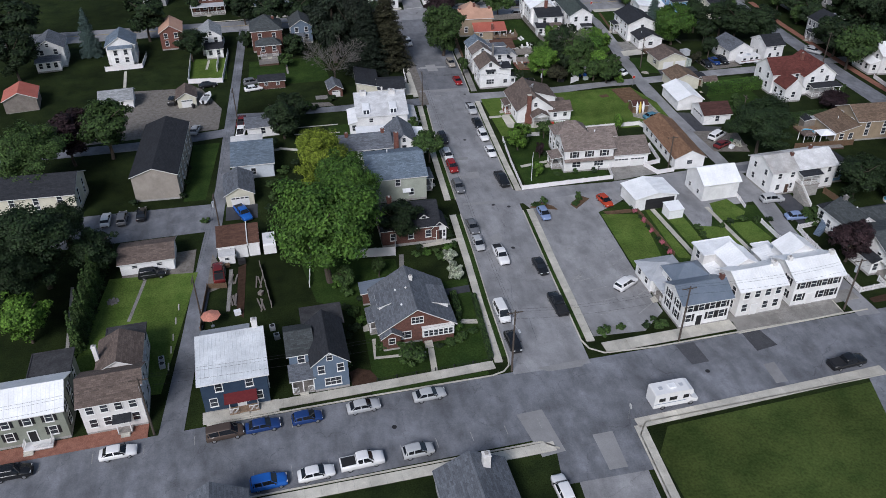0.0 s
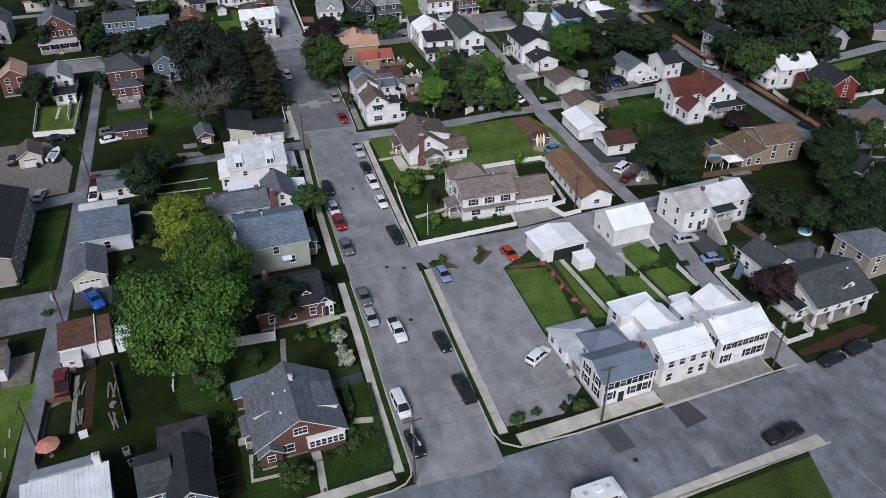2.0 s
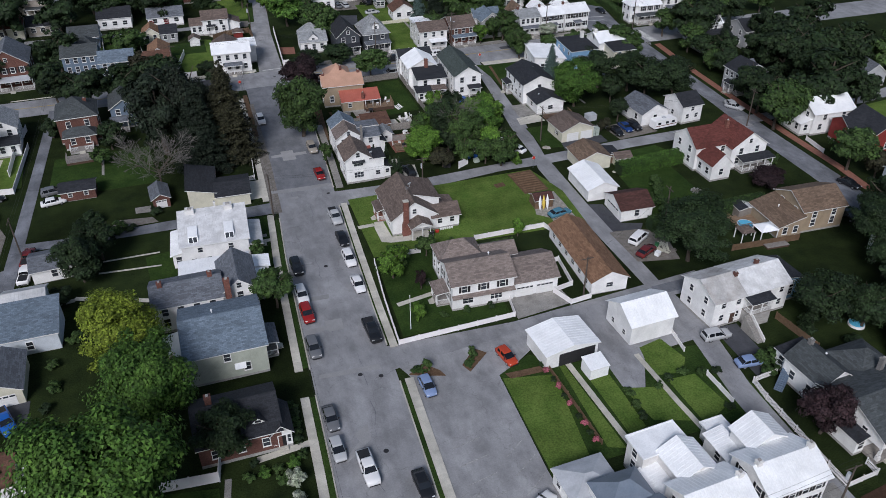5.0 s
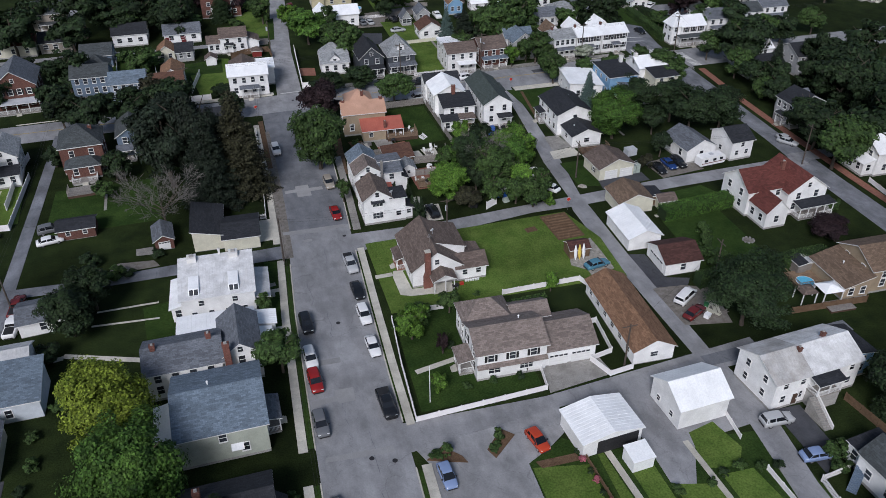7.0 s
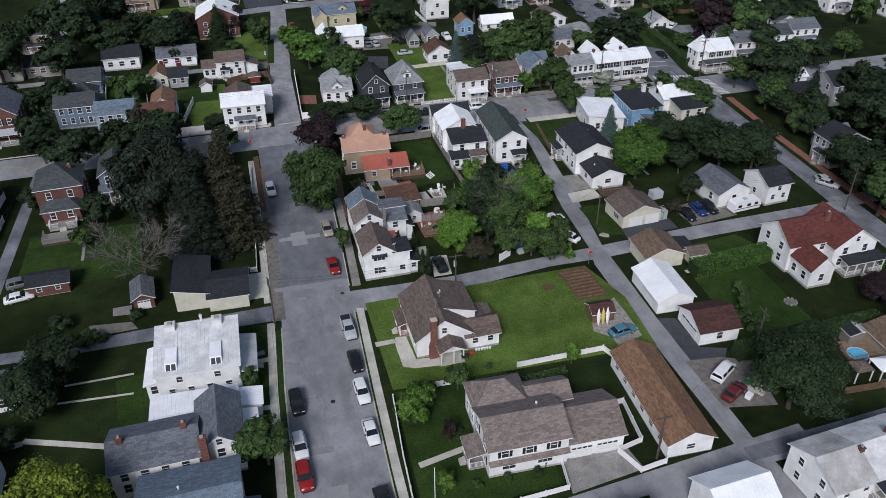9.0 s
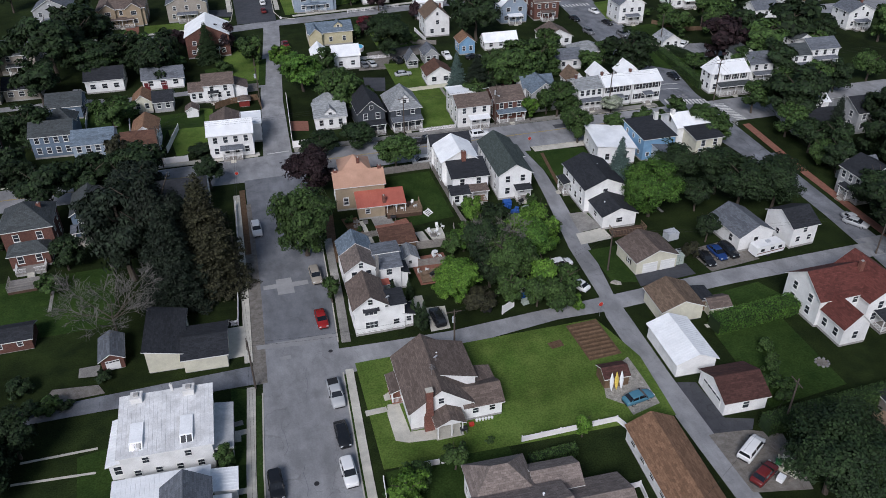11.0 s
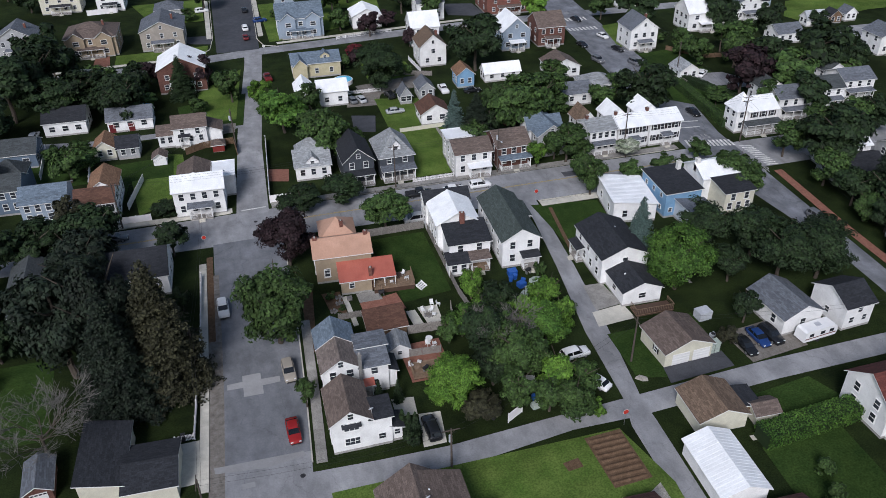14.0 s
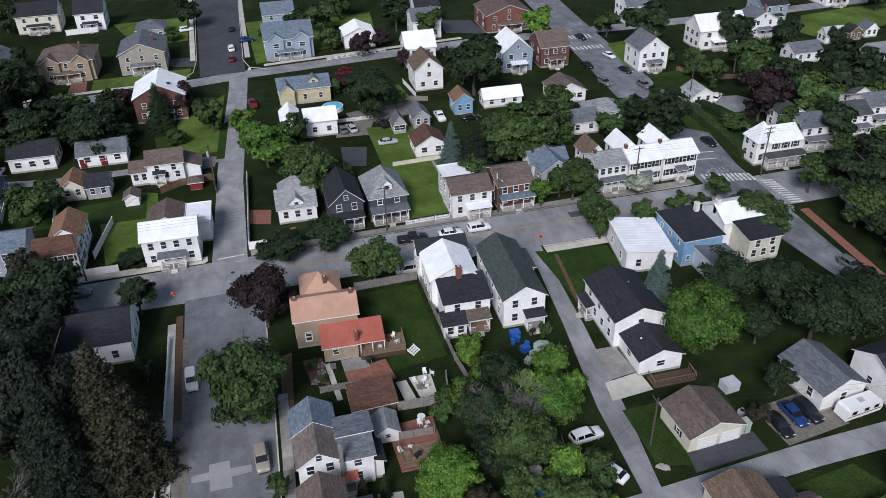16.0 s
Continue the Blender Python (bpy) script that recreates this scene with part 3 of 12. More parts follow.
def mass(house, w, d, h, kind="x", rise=2.2, wall="siding_white", top="shingle_grey", at=None, win="", floors=2, shutters=False, z0=0.0, gable=True, over=0.35, base=0.45, panes=1, size=(0.9, 1.45), floor_h=2.75, sill=0.95, gable_window="", skip=(), roof_label="", trim="trim_white"):
    """A block of a house: walls with their gables, foundation, roof and rows of windows.
    win: such as "S3 E2 W2": how many windows a floor on each side; "S3/2" gives the floors from below, "S-2" windows on the top floor alone."""
    at = at or Matrix()
    g = Geo()
    x, y = w / 2, d / 2
    g.box(-x, x, -y, y, z0 + base if z0 == 0 else z0, h)
    if kind == "x":
        g.solid([(-x, -y, h), (-x, y, h), (-x, 0, h + rise)][::-1], [(x, -y, h), (x, y, h), (x, 0, h + rise)][::-1], 0)
    elif kind == "y":
        g.solid([(-x, -y, h), (x, -y, h), (0, -y, h + rise)], [(-x, y, h), (x, y, h), (0, y, h + rise)], 0)
    elif kind in "SNEW":
        zz = {"S": (0, 0, 1, 1), "N": (1, 1, 0, 0), "W": (0, 1, 1, 0), "E": (1, 0, 0, 1)}[kind]
        ring = ((-x, -y), (x, -y), (x, y), (-x, y))
        g.solid([(p, q, h) for p, q in ring], [(p, q, h + rise * k + 0.001) for (p, q), k in zip(ring, zz)])
    wl = part("wall", g, wall, house, at=at)
    if z0 == 0 and base > 0:
        part("foundation", Geo().box(-x + 0.02, x - 0.02, -y + 0.02, y - 0.02, -0.1, base), "foundation", house, at=at)
    roof(house, kind, w, d, h, rise, top, over, at=at, trim=trim, label=roof_label)
    for item in win.split():
        side, spec = item[0], item[1:]
        top_only = spec.startswith("-")
        counts = [int(k) for k in spec.lstrip("-").split("/")]
        face_w, off = (w, y) if side in "SN" else (d, x)
        for fl in range(floors):
            if top_only and fl < floors - 1:
                continue
            n = counts[min(fl, len(counts) - 1)]
            for i in range(n):
                if (side, fl, i) in skip:
                    continue
                u = (i + 0.5) / n * face_w * 0.92 - face_w * 0.46
                z = min((z0 or base) + sill + fl * floor_h - (0 if z0 == 0 else 0.1), h - size[1] - 0.3)
                m = at @ pose(0, 0, 0, 0, 0, SIDE[side]) @ pose(u, -off - 0.005, z)
                window(house, m, size[0], size[1], panes, shutters)
    for side in gable_window:
        off = y if side in "SN" else x
        window(house, at @ pose(0, 0, 0, 0, 0, SIDE[side]) @ pose(0, -off - 0.005, h + rise * 0.22), 0.7, 1.0)
    return wl


def chimney(house, x, y, z0, z1, mat="brick_red", s=0.35):
    g = Geo().box(-s, s, -s, s, z0, z1, 0).box(-s - 0.06, s + 0.06, -s - 0.06, s + 0.06, z1 - 0.22, z1 - 0.06, 0)
    g.box(-s * 0.45, s * 0.45, -s * 0.45, s * 0.45, z1, z1 + 0.22, 1)
    return part("chimney", g, (mat, "foundation"), house, at=pose(x, y, 0))


def vent(house, x, y, z):
    g = Geo().rod((0, 0, -0.3), (0, 0, 0.35), 0.09).rod((0, 0, 0.35), (0, 0, 0.5), 0.17, 0.10)
    return part("roof_vent", g, "metal_white", house, at=pose(x, y, z))


def dish(house, x, y, z, yaw=200):
    g = Geo().rod((0, 0, 0), (0, 0, 0.7), 0.03).rod((0, -0.05, 0.8), (0, -0.16, 0.86), 0.3, 0.36, 14).rod((0, -0.1, 0.6), (0, -0.5, 0.75), 0.02)
    return part("satellite_dish", g, "metal_grey", house, at=pose(x, y, z, 0, 0, yaw))


def porch(house, side, off, w, d, top="shingle_grey", at=None, u=0.0, z=0.5, h=2.95, posts=4, post="trim_white", rail=True, steps=True, rise=0.5, deck="wood_grey", roofed=True, step_at=0.0):
    """A porch against a side: deck, posts, rails, steps and a lean-to roof."""
    m = (at or Matrix()) @ pose(0, 0, 0, 0, 0, SIDE[side]) @ pose(u, -off, 0)
    p = part("porch", Geo().box(-w / 2, w / 2, -d, 0, z - 0.16, z).box(-w / 2 + 0.1, w / 2 - 0.1, -d + 0.1, 0, -0.05, z - 0.16, 1), (deck, "foundation"), house, at=m)
    xs = [-w / 2 + 0.12 + (w - 0.24) * i / (posts - 1) for i in range(posts)] if posts > 1 else []
    if roofed:
        for x in xs:
            part("post", Geo().box(x - 0.07, x + 0.07, -d + 0.05, -d + 0.19, z, h).box(x - 0.11, x + 0.11, -d + 0.01, -d + 0.23, h - 0.15, h), post, p)
        X = w / 2 + 0.25
        q = [(-X, -d - 0.25, h + 0.12), (X, -d - 0.25, h + 0.12), (X, -0.01, h + rise), (-X, -0.01, h + rise)]
        part("porch_roof", Geo().slab(q, 0.14, 0, 1), (top, "trim_white"), p)
    if rail:
        g = Geo()
        runs = [((-w / 2 + 0.1, -d + 0.1), (w / 2 - 0.1, -d + 0.1)), ((-w / 2 + 0.1, -d + 0.1), (-w / 2 + 0.1, 0)), ((w / 2 - 0.1, -d + 0.1), (w / 2 - 0.1, 0))]
        for a, b in runs:
            a, b = Vector((*a, 0)), Vector((*b, 0))
            n = max(2, int((b - a).length / 0.16))
            for i in range(n + 1):
                c = a.lerp(b, i / n)
                if a.y == b.y and steps and abs(c.x - step_at) < 0.65:
                    continue
                g.box(c.x - 0.02, c.x + 0.02, c.y - 0.02, c.y + 0.02, z, z + 0.85)
            if a.y == b.y and steps:
                spans = [(a.x, step_at - 0.65), (step_at + 0.65, b.x)]
                for s0, s1 in spans:
                    if s1 > s0:
                        g.box(s0, s1, a.y - 0.04, a.y + 0.04, z + 0.85, z + 0.92)
            else:
                g.box(min(a.x, b.x) - 0.04, max(a.x, b.x) + 0.04, min(a.y, b.y) - 0.04, max(a.y, b.y) + 0.04, z + 0.85, z + 0.92)
        tagged(part("railing", g, post, p), kind="stuff")
    if steps:
        g = Geo()
        n = max(2, round(z / 0.18))
        for i in range(n):
            g.box(step_at - 0.6, step_at + 0.6, -d - 0.28 * (n - i), -d - 0.28 * (n - i - 1), -0.02, z * (i + 0.5) / n)
        part("steps", g, "concrete", p)
    return p


def dormer(house, x, y, z, w, d, h, rise, facing="S", wall="siding_white", top="shingle_grey", at=None):
    m = (at or Matrix()) @ pose(x, y, z, 0, 0, SIDE[facing])
    g = Geo().box(-w / 2, w / 2, 0, d, 0, h).solid([(-w / 2, 0, h), (w / 2, 0, h), (0, 0, h + rise)], [(-w / 2, d, h), (w / 2, d, h), (0, d, h + rise)])
    p = part("dormer", g, wall, house, at=m)
    r = Geo()
    for sg in (-1, 1):
        X = w / 2 + 0.15
        dz = rise * 0.15 / (w / 2)
        q = [(sg * X, -0.2, h - dz + 0.1), (sg * X, d, h - dz + 0.1), (0, d, h + rise + 0.1), (0, -0.2, h + rise + 0.1)]
        r.slab(q if sg > 0 else q[::-1], 0.1)
    part("dormer_roof", r, top, p)
    a, b, c, e = window_meshes(min(0.75, w * 0.5), 0.9, 1, "trim_white")
    part("window", a, "", p, at=pose(0, -0.01, 0.25 * h))
    part("pane", b, "", p, at=pose(0, -0.012, 0.25 * h))
    return p


# ---- vehicles ----
def ring(x, hw, zb, zs, zt, hwt):
    """A rounded cross-section of a car body at x: half width at the sill, height of the shoulder, and of the top."""
    return [(x, -hw * 0.86, zb), (x, hw * 0.86, zb), (x, hw, zb + 0.14), (x, hw, zs - 0.12), (x, hw * 0.95, zs), (x, hwt, zt), (x, -hwt, zt), (x, -hw * 0.95, zs), (x, -hw, zs - 0.12), (x, -hw, zb + 0.14)]


CAR = {
    # length, half width, body stations (x, half width, shoulder, top), cabin stations (x, z), cabin base and roof half widths
    "sedan": (4.75, 0.90, ((-2.37, 0.70, 0.66, 0.74), (-2.28, 0.84, 0.86, 0.94), (-1.5, 0.90, 0.92, 1.00), (-0.2, 0.91, 0.93, 0.98), (0.95, 0.90, 0.90, 0.98), (1.9, 0.86, 0.76, 0.84), (2.28, 0.76, 0.66, 0.72), (2.37, 0.62, 0.52, 0.58)),
              ((-1.95, 0.98), (-1.20, 1.42), (0.25, 1.45), (1.15, 0.97)), 1.35),
    "hatch": (4.2, 0.88, ((-2.1, 0.72, 0.80, 0.86), (-2.02, 0.84, 0.94, 1.0), (-1.2, 0.88, 0.95, 1.02), (0, 0.89, 0.94, 1.0), (1.0, 0.88, 0.90, 0.98), (1.75, 0.84, 0.78, 0.86), (2.05, 0.74, 0.66, 0.74), (2.1, 0.62, 0.55, 0.6)),
              ((-2.0, 1.0), (-1.55, 1.46), (0.15, 1.52), (1.15, 0.98)), 1.3),
    "suv": (4.65, 0.93, ((-2.32, 0.76, 0.86, 0.92), (-2.25, 0.90, 1.0, 1.08), (-1.3, 0.93, 1.04, 1.10), (0, 0.94, 1.04, 1.10), (1.0, 0.93, 1.02, 1.10), (1.95, 0.90, 0.92, 1.02), (2.26, 0.80, 0.80, 0.88), (2.32, 0.68, 0.62, 0.68)),
            ((-2.22, 1.08), (-1.9, 1.66), (0.25, 1.72), (1.15, 1.08)), 1.4),
    "van": (5.0, 0.97, ((-2.5, 0.80, 0.95, 1.0), (-2.44, 0.94, 1.05, 1.12), (-1.3, 0.97, 1.06, 1.12), (0, 0.97, 1.06, 1.12), (1.2, 0.96, 1.02, 1.10), (2.1, 0.92, 0.92, 1.0), (2.42, 0.82, 0.80, 0.88), (2.5, 0.7, 0.62, 0.68)),
            ((-2.42, 1.1), (-2.25, 1.78), (0.75, 1.86), (1.75, 1.06)), 1.5),
    "pickup": (5.75, 0.98, ((-2.88, 0.86, 0.90, 0.95), (-2.82, 0.97, 1.04, 1.08), (-1.3, 0.98, 1.06, 1.10), (-0.5, 0.98, 1.07, 1.12), (1.2, 0.98, 1.07, 1.16), (2.3, 0.96, 1.0, 1.10), (2.78, 0.88, 0.90, 0.98), (2.88, 0.78, 0.7, 0.76)),
               ((-0.78, 1.1), (-0.62, 1.76), (0.7, 1.80), (1.5, 1.12)), 1.7),
}


def car_meshes(kind):
    length, hw, st, cab, wb = CAR[kind]
    body = Geo().loft([ring(x, w, 0.24, s, t, w * 0.80) for x, w, s, t in st])
    (x0, z0), (x1, z1), (x2, z2), (x3, z3) = cab
    hb, ht = hw * 0.90, hw * 0.72
    g = Geo()
    low = [(x0, -hb, z0 - 0.06), (x3, -hb, z3 - 0.06), (x3, hb, z3 - 0.06), (x0, hb, z0 - 0.06)]
    high = [(x1, -ht, z1 - 0.05), (x2, -ht, z2 - 0.05), (x2, ht, z2 - 0.05), (x1, ht, z1 - 0.05)]
    g.solid(low, high)
    xm = (x1 + x2) / 2
    edge = ((x1 - 0.14, 0.95), (x1, 1.0), (x1 + 0.16, 1.01), (xm - 0.06, 1.02), (xm + 0.06, 1.02), (x2 - 0.06, 1.0), (x2 + 0.12, 0.95))

    def top_at(x):
        f = min(1, max(0, (x - x1) / (x2 - x1)))
        return z1 + (z2 - z1) * f + 0.16 * f * (1 - f) - 0.55 * max(0, x1 - x) - 0.5 * max(0, x - x2)
    rim_at = lambda x, k, sy: (x, sy * (ht * k + 0.03), top_at(x) - 0.08)
    rf = Geo().loft([[rim_at(x, k, -1), rim_at(x, k, 1), (x, ht * k * 0.96, top_at(x) - 0.015), (x, ht * k * 0.6, top_at(x) + 0.02), (x, -ht * k * 0.6, top_at(x) + 0.02), (x, -ht * k * 0.96, top_at(x) - 0.015)] for x, k in edge])
    posts = [(5, 6, x3 - 0.16, x3, z3), (3, 4, xm - 0.02, xm + 0.12, z3), (0, 1, x0, x0 + 0.22, z0)]
    if kind in ("suv", "van", "hatch"):
        posts.append((1, 2, x0 + 0.42, x0 + 0.56, z0))
    for sy in (-1, 1):
        for a, b, xa, xb, z in posts:
            up = [rim_at(*edge[a], sy), rim_at(*edge[b], sy)]
            low = [(xa, sy * (hb + 0.02), z - 0.05), (xb, sy * (hb + 0.02), z - 0.05)]
            inner = lambda p: (p[0], p[1] - sy * 0.05, p[2] - 0.01)
            rf.solid([low[0], low[1], inner(low[1]), inner(low[0])], [up[0], up[1], inner(up[1]), inner(up[0])])
    tyre = Geo().rod((0, -0.11, 0), (0, 0.11, 0), 0.335, 0.335, 16)
    rim = Geo().rod((0, -0.125, 0), (0, 0.125, 0), 0.21, 0.21, 10)
    return (body.mesh("body", ("paint_car_white",), False, True), g.mesh("greenhouse", ("car_glass",), False), rf.mesh("car_roof", ("paint_car_white",), False),
            tyre.mesh("wheel", ("rubber",), False), rim.mesh("rim", ("rim",), False))


COLOUR_WORD = {"white": "white", "silver": "silver", "grey": "dark grey", "black": "black", "blue": "dark blue", "bright_blue": "bright blue", "red": "red", "maroon": "maroon", "brown": "brown", "champagne": "champagne", "pale_blue": "pale blue", "teal": "teal", "orange_red": "bright red"}
KIND_WORD = {"sedan": "saloon car", "hatch": "hatchback car", "suv": "sport utility car", "van": "minivan", "pickup": "pickup truck"}


def car(kind, colour, x, y, yaw, where="parked at the kerb of the street", z=0.03):
    body, glass, top, tyre, rim = once(("car", kind), lambda: car_meshes(kind))
    length, hw, st, cab, wb = CAR[kind]
    name = {"pickup": "pickup_truck", "van": "minivan"}.get(kind, "car")
    c = thing(name, pose(x, y, z, 0, 0, yaw) @ Matrix.Diagonal((0.96, 0.96, 0.96, 1)), f"{COLOUR_WORD[colour]} {KIND_WORD[kind]} {where}", "pickup truck" if kind == "pickup" else "car", "vehicles in the streets and yards")

    def painted(n, me):
        ob = part(n, me, "", c)
        ob.material_slots[0].link = "OBJECT"
        ob.material_slots[0].material = MATS["paint_car_" + colour]
        return ob
    painted("body", body)
    part("greenhouse", glass, "", c, "dark tinted glass")
    painted("car_roof", top)
    for sx in (-1, 1):
        for sy in (-1, 1):
            wl = part("wheel", tyre, "", c, at=pose(sx * wb, sy * (hw - 0.13), 0.335))
            part("rim", rim, "", wl)
            part("headlight" if sx > 0 else "tail_light", once(("lamp", sx), lambda: Geo().box(-0.06, 0.06, -0.17, 0.17, -0.07, 0.07).mesh("lamp", ("lamp_clear" if sx > 0 else "lamp_red",), False)), "", c,
                 at=pose(sx * (length / 2 - 0.10), sy * (hw * 0.62), 0.66 if kind in ("sedan", "hatch") else 0.82))
    if y > 240:
        return c
    for sy in (-1, 1):
        if c.matrix_basis.translation.y < 180:
            part("wing_mirror", once("mirror", lambda: Geo().box(-0.08, 0.08, -0.1, 0.1, -0.06, 0.08).mesh("wing_mirror", ("black_plastic",), False)), "", c, at=pose(cab[3][0] - 0.35, sy * (hw + 0.06), cab[3][1] + 0.05))
    for s, n in ((1, "front_bumper"), (-1, "rear_bumper")):
        part(n, once(("bumper", kind), lambda: Geo().box(-0.06, 0.06, -hw * 0.72, hw * 0.72, -0.09, 0.09).mesh("bumper", ("black_plastic",), False)), "", c, at=pose(s * (length / 2 - 0.02), 0, 0.38))
    if kind == "pickup":
        part("cargo_bed", once("bed", lambda: Geo().box(-2.70, -0.86, -0.74, 0.74, 1.085, 1.125, 0).mesh("cargo_bed", ("black_plastic",), False)), "", c)
    return c


# ---- plants ----
def leaves(name, mat, centres, normals, size, rng):
    """One mesh of many small bent leaf sprays at the places given."""
    n = len(centres)
    ang = rng.uniform(0, 2 * np.pi, n)
    nrm = normals / (np.linalg.norm(normals, axis=1, keepdims=True) + 1e-9)
    ref = np.where(np.abs(nrm[:, 2:3]) < 0.9, np.array([[0, 0, 1.0]]), np.array([[1.0, 0, 0]]))
    u = np.cross(nrm, ref)
    u /= np.linalg.norm(u, axis=1, keepdims=True) + 1e-9
    w = np.cross(nrm, u)
    a = u * np.cos(ang)[:, None] + w * np.sin(ang)[:, None]
    b = np.cross(nrm, a)
    s = size * rng.uniform(0.6, 1.3, n)[:, None]
    v = np.empty((n, 3, 3))
    v[:, 0] = centres - a * s
    v[:, 1] = centres + a * s * 0.7 + b * s * 0.75 + nrm * s * 0.2
    v[:, 2] = centres + a * s * 0.7 - b * s * 0.75 + nrm * s * 0.2
    me = bpy.data.meshes.new(name)
    me.vertices.add(3 * n)
    me.vertices.foreach_set("co", v.ravel())
    me.loops.add(3 * n)
    me.loops.foreach_set("vertex_index", np.arange(3 * n, dtype=np.int32))
    me.polygons.add(n)
    me.polygons.foreach_set("loop_start", np.arange(n, dtype=np.int32) * 3)
    me.update(calc_edges=True)
    me.materials.append(MATS[mat])
    return me


def crown_mesh(seed, clumps=90, per=75, leaf=0.075, ragged=0.3, near=0.5, far=0.74):
    """A unit crown (radius 1, middle at 0): big lobes carry overlapping clumps of leaf sprays, with gaps between."""
    rng = np.random.default_rng(seed)
    lobes = max(12, clumps // 6)
    d = rng.normal(size=(lobes, 3))
    d /= np.linalg.norm(d, axis=1, keepdims=True)
    d[:, 2] = np.where((d[:, 2] < -0.2) & (rng.random(lobes) < 0.25), -d[:, 2], d[:, 2])
    lobe = d * (rng.uniform(near, far, lobes) * (1 + ragged * rng.normal(size=lobes) * 0.4))[:, None]
    j = rng.integers(0, lobes, clumps)
    q = rng.normal(size=(clumps, 3))
    q /= np.linalg.norm(q, axis=1, keepdims=True)
    c = lobe[j] + q * rng.uniform(0.06, 0.32, clumps)[:, None]
    core = rng.random(clumps) < 0.12
    c[core] *= 0.4
    cr = rng.uniform(0.13, 0.25, clumps)
    k = rng.integers(0, clumps, clumps * per)
    e = rng.normal(size=(clumps * per, 3))
    e /= np.linalg.norm(e, axis=1, keepdims=True)
    e[:, 2] = np.where((e[:, 2] < 0) & (rng.random(len(e)) < 0.4), -e[:, 2], e[:, 2])
    p = c[k] + e * np.array([1, 1, 0.72]) * (cr[k] * rng.uniform(0.55, 1.12, len(k)))[:, None]
    return leaves("crown", "leaf_mid", p, e * 0.8 + 0.75 * c[k] / (np.linalg.norm(c[k], axis=1, keepdims=True) + 0.15) + 0.38 * rng.normal(size=e.shape) + np.array([[0, 0, 0.25]]), leaf, rng)


def trunk_mesh(seed, height=1.0, limbs=7):
    """A unit trunk (1 high, limbs reaching 0.5 out) that tapers and forks."""
    rng = random.Random(seed)
    g = Geo()
    p, r = Vector((0, 0, -0.02)), 0.035
    pts = []
    for i in range(5):
        q = p + Vector((rng.uniform(-0.02, 0.02), rng.uniform(-0.02, 0.02), 0.17))
        g.rod(p, q, r, r * 0.8, 7)
        pts.append(q)
        p, r = q, r * 0.8
    for i in range(limbs):
        a = 2 * math.pi * i / limbs + rng.uniform(-0.3, 0.3)
        s = pts[rng.randrange(1, 4)]
        m = s + Vector((math.cos(a) * 0.16, math.sin(a) * 0.16, rng.uniform(0.08, 0.16)))
        e = m + Vector((math.cos(a) * 0.16, math.sin(a) * 0.16, rng.uniform(0.1, 0.22)))
        g.rod(s, m, 0.014, 0.009, 5).rod(m, e, 0.009, 0.003, 5)
    return g.mesh("trunk", ("bark",), False)


def conifer_mesh(seed, tiers=26, leaf=0.035, dense=34):
    """A unit conifer crown: 1 high from 0, radius 0.25 at the foot: whorls of drooping boughs."""
    rng = np.random.default_rng(seed)
    P, N = [], []
    for i in range(tiers):
        f = i / (tiers - 1)
        z, R = 0.06 + 0.92 * f, 0.25 * (1 - f) ** 0.8 * rng.uniform(0.78, 1.1) + 0.012
        for j in range(max(5, int(13 * (1 - f) + 5))):
            a = rng.uniform(0, 2 * np.pi)
            L = R * rng.uniform(0.65, 1.12)
            n = max(6, int(dense * L / 0.25))
            s = rng.uniform(0.1, 1, n) ** 0.8
            side = rng.normal(size=n) * 0.024 * (1.2 - 0.7 * s)
            zj = rng.normal() * 0.012
            x, y = np.cos(a) * L * s - np.sin(a) * side, np.sin(a) * L * s + np.cos(a) * side
            P.append(np.stack([x, y, z + zj + 0.01 - 0.06 * (s * L / 0.25) ** 1.4 - np.abs(side) * 0.5 + rng.normal(size=n) * 0.006], 1))
            N.append(np.stack([np.cos(a) * 0.5 + rng.normal(size=n) * 0.6, np.sin(a) * 0.5 + rng.normal(size=n) * 0.6, 0.8 + 0 * s], 1))
    return leaves("crown", "leaf_pine", np.concatenate(P), np.concatenate(N), leaf, rng)


def recolour(ob, mat):
    ob.material_slots[0].link = "OBJECT"
    ob.material_slots[0].material = MATS[mat]
    return ob


TREES = [0]


def tree(x, y, height, radius, leaf="mid", label="leafy deciduous tree standing in a back yard", low=0.28, name="tree", group="trees of the town"):
    """A broadleaf tree: crown of the given radius, its foot at low * height."""
    TREES[0] += 1
    i = TREES[0]
    t = thing(name, pose(x, y, 0, 0, 0, (i * 67) % 360), label, "tree", group)
    part("trunk", once(("trunk", i % 4), lambda: trunk_mesh(i % 4)), "", t, at=Matrix.Diagonal((height * 0.9, height * 0.9, height * 0.92, 1)))
    rz = height * (1 - low) / 2
    size = 4 if radius > 5.5 and y < 150 else 3 if radius > 3.6 and y < 222 and x < 135 else 2 if (radius > 2.6 and y < 245) or (radius > 4.4 and y < 310 and -10 < x < 140) else 1 if y < 300 and x < 170 else 0
    me = once(("crown", i % 4, size), lambda: crown_mesh(10 + i % 4, (76, 100, 122, 172, 245)[size], (36, 44, 60, 88, 150)[size], (0.122, 0.094, 0.070, 0.049, 0.030)[size]))
    if "dense round" in label:
        me = once(("ball", i % 2), lambda: crown_mesh(70 + i % 2, 260, 130, 0.038, 0.06, 0.70, 0.80))
    recolour(part("crown", me, "", t, at=pose(0, 0, height - rz * 0.98) @ Matrix.Diagonal((radius, radius, rz, 1))), "leaf_" + leaf)
    return t


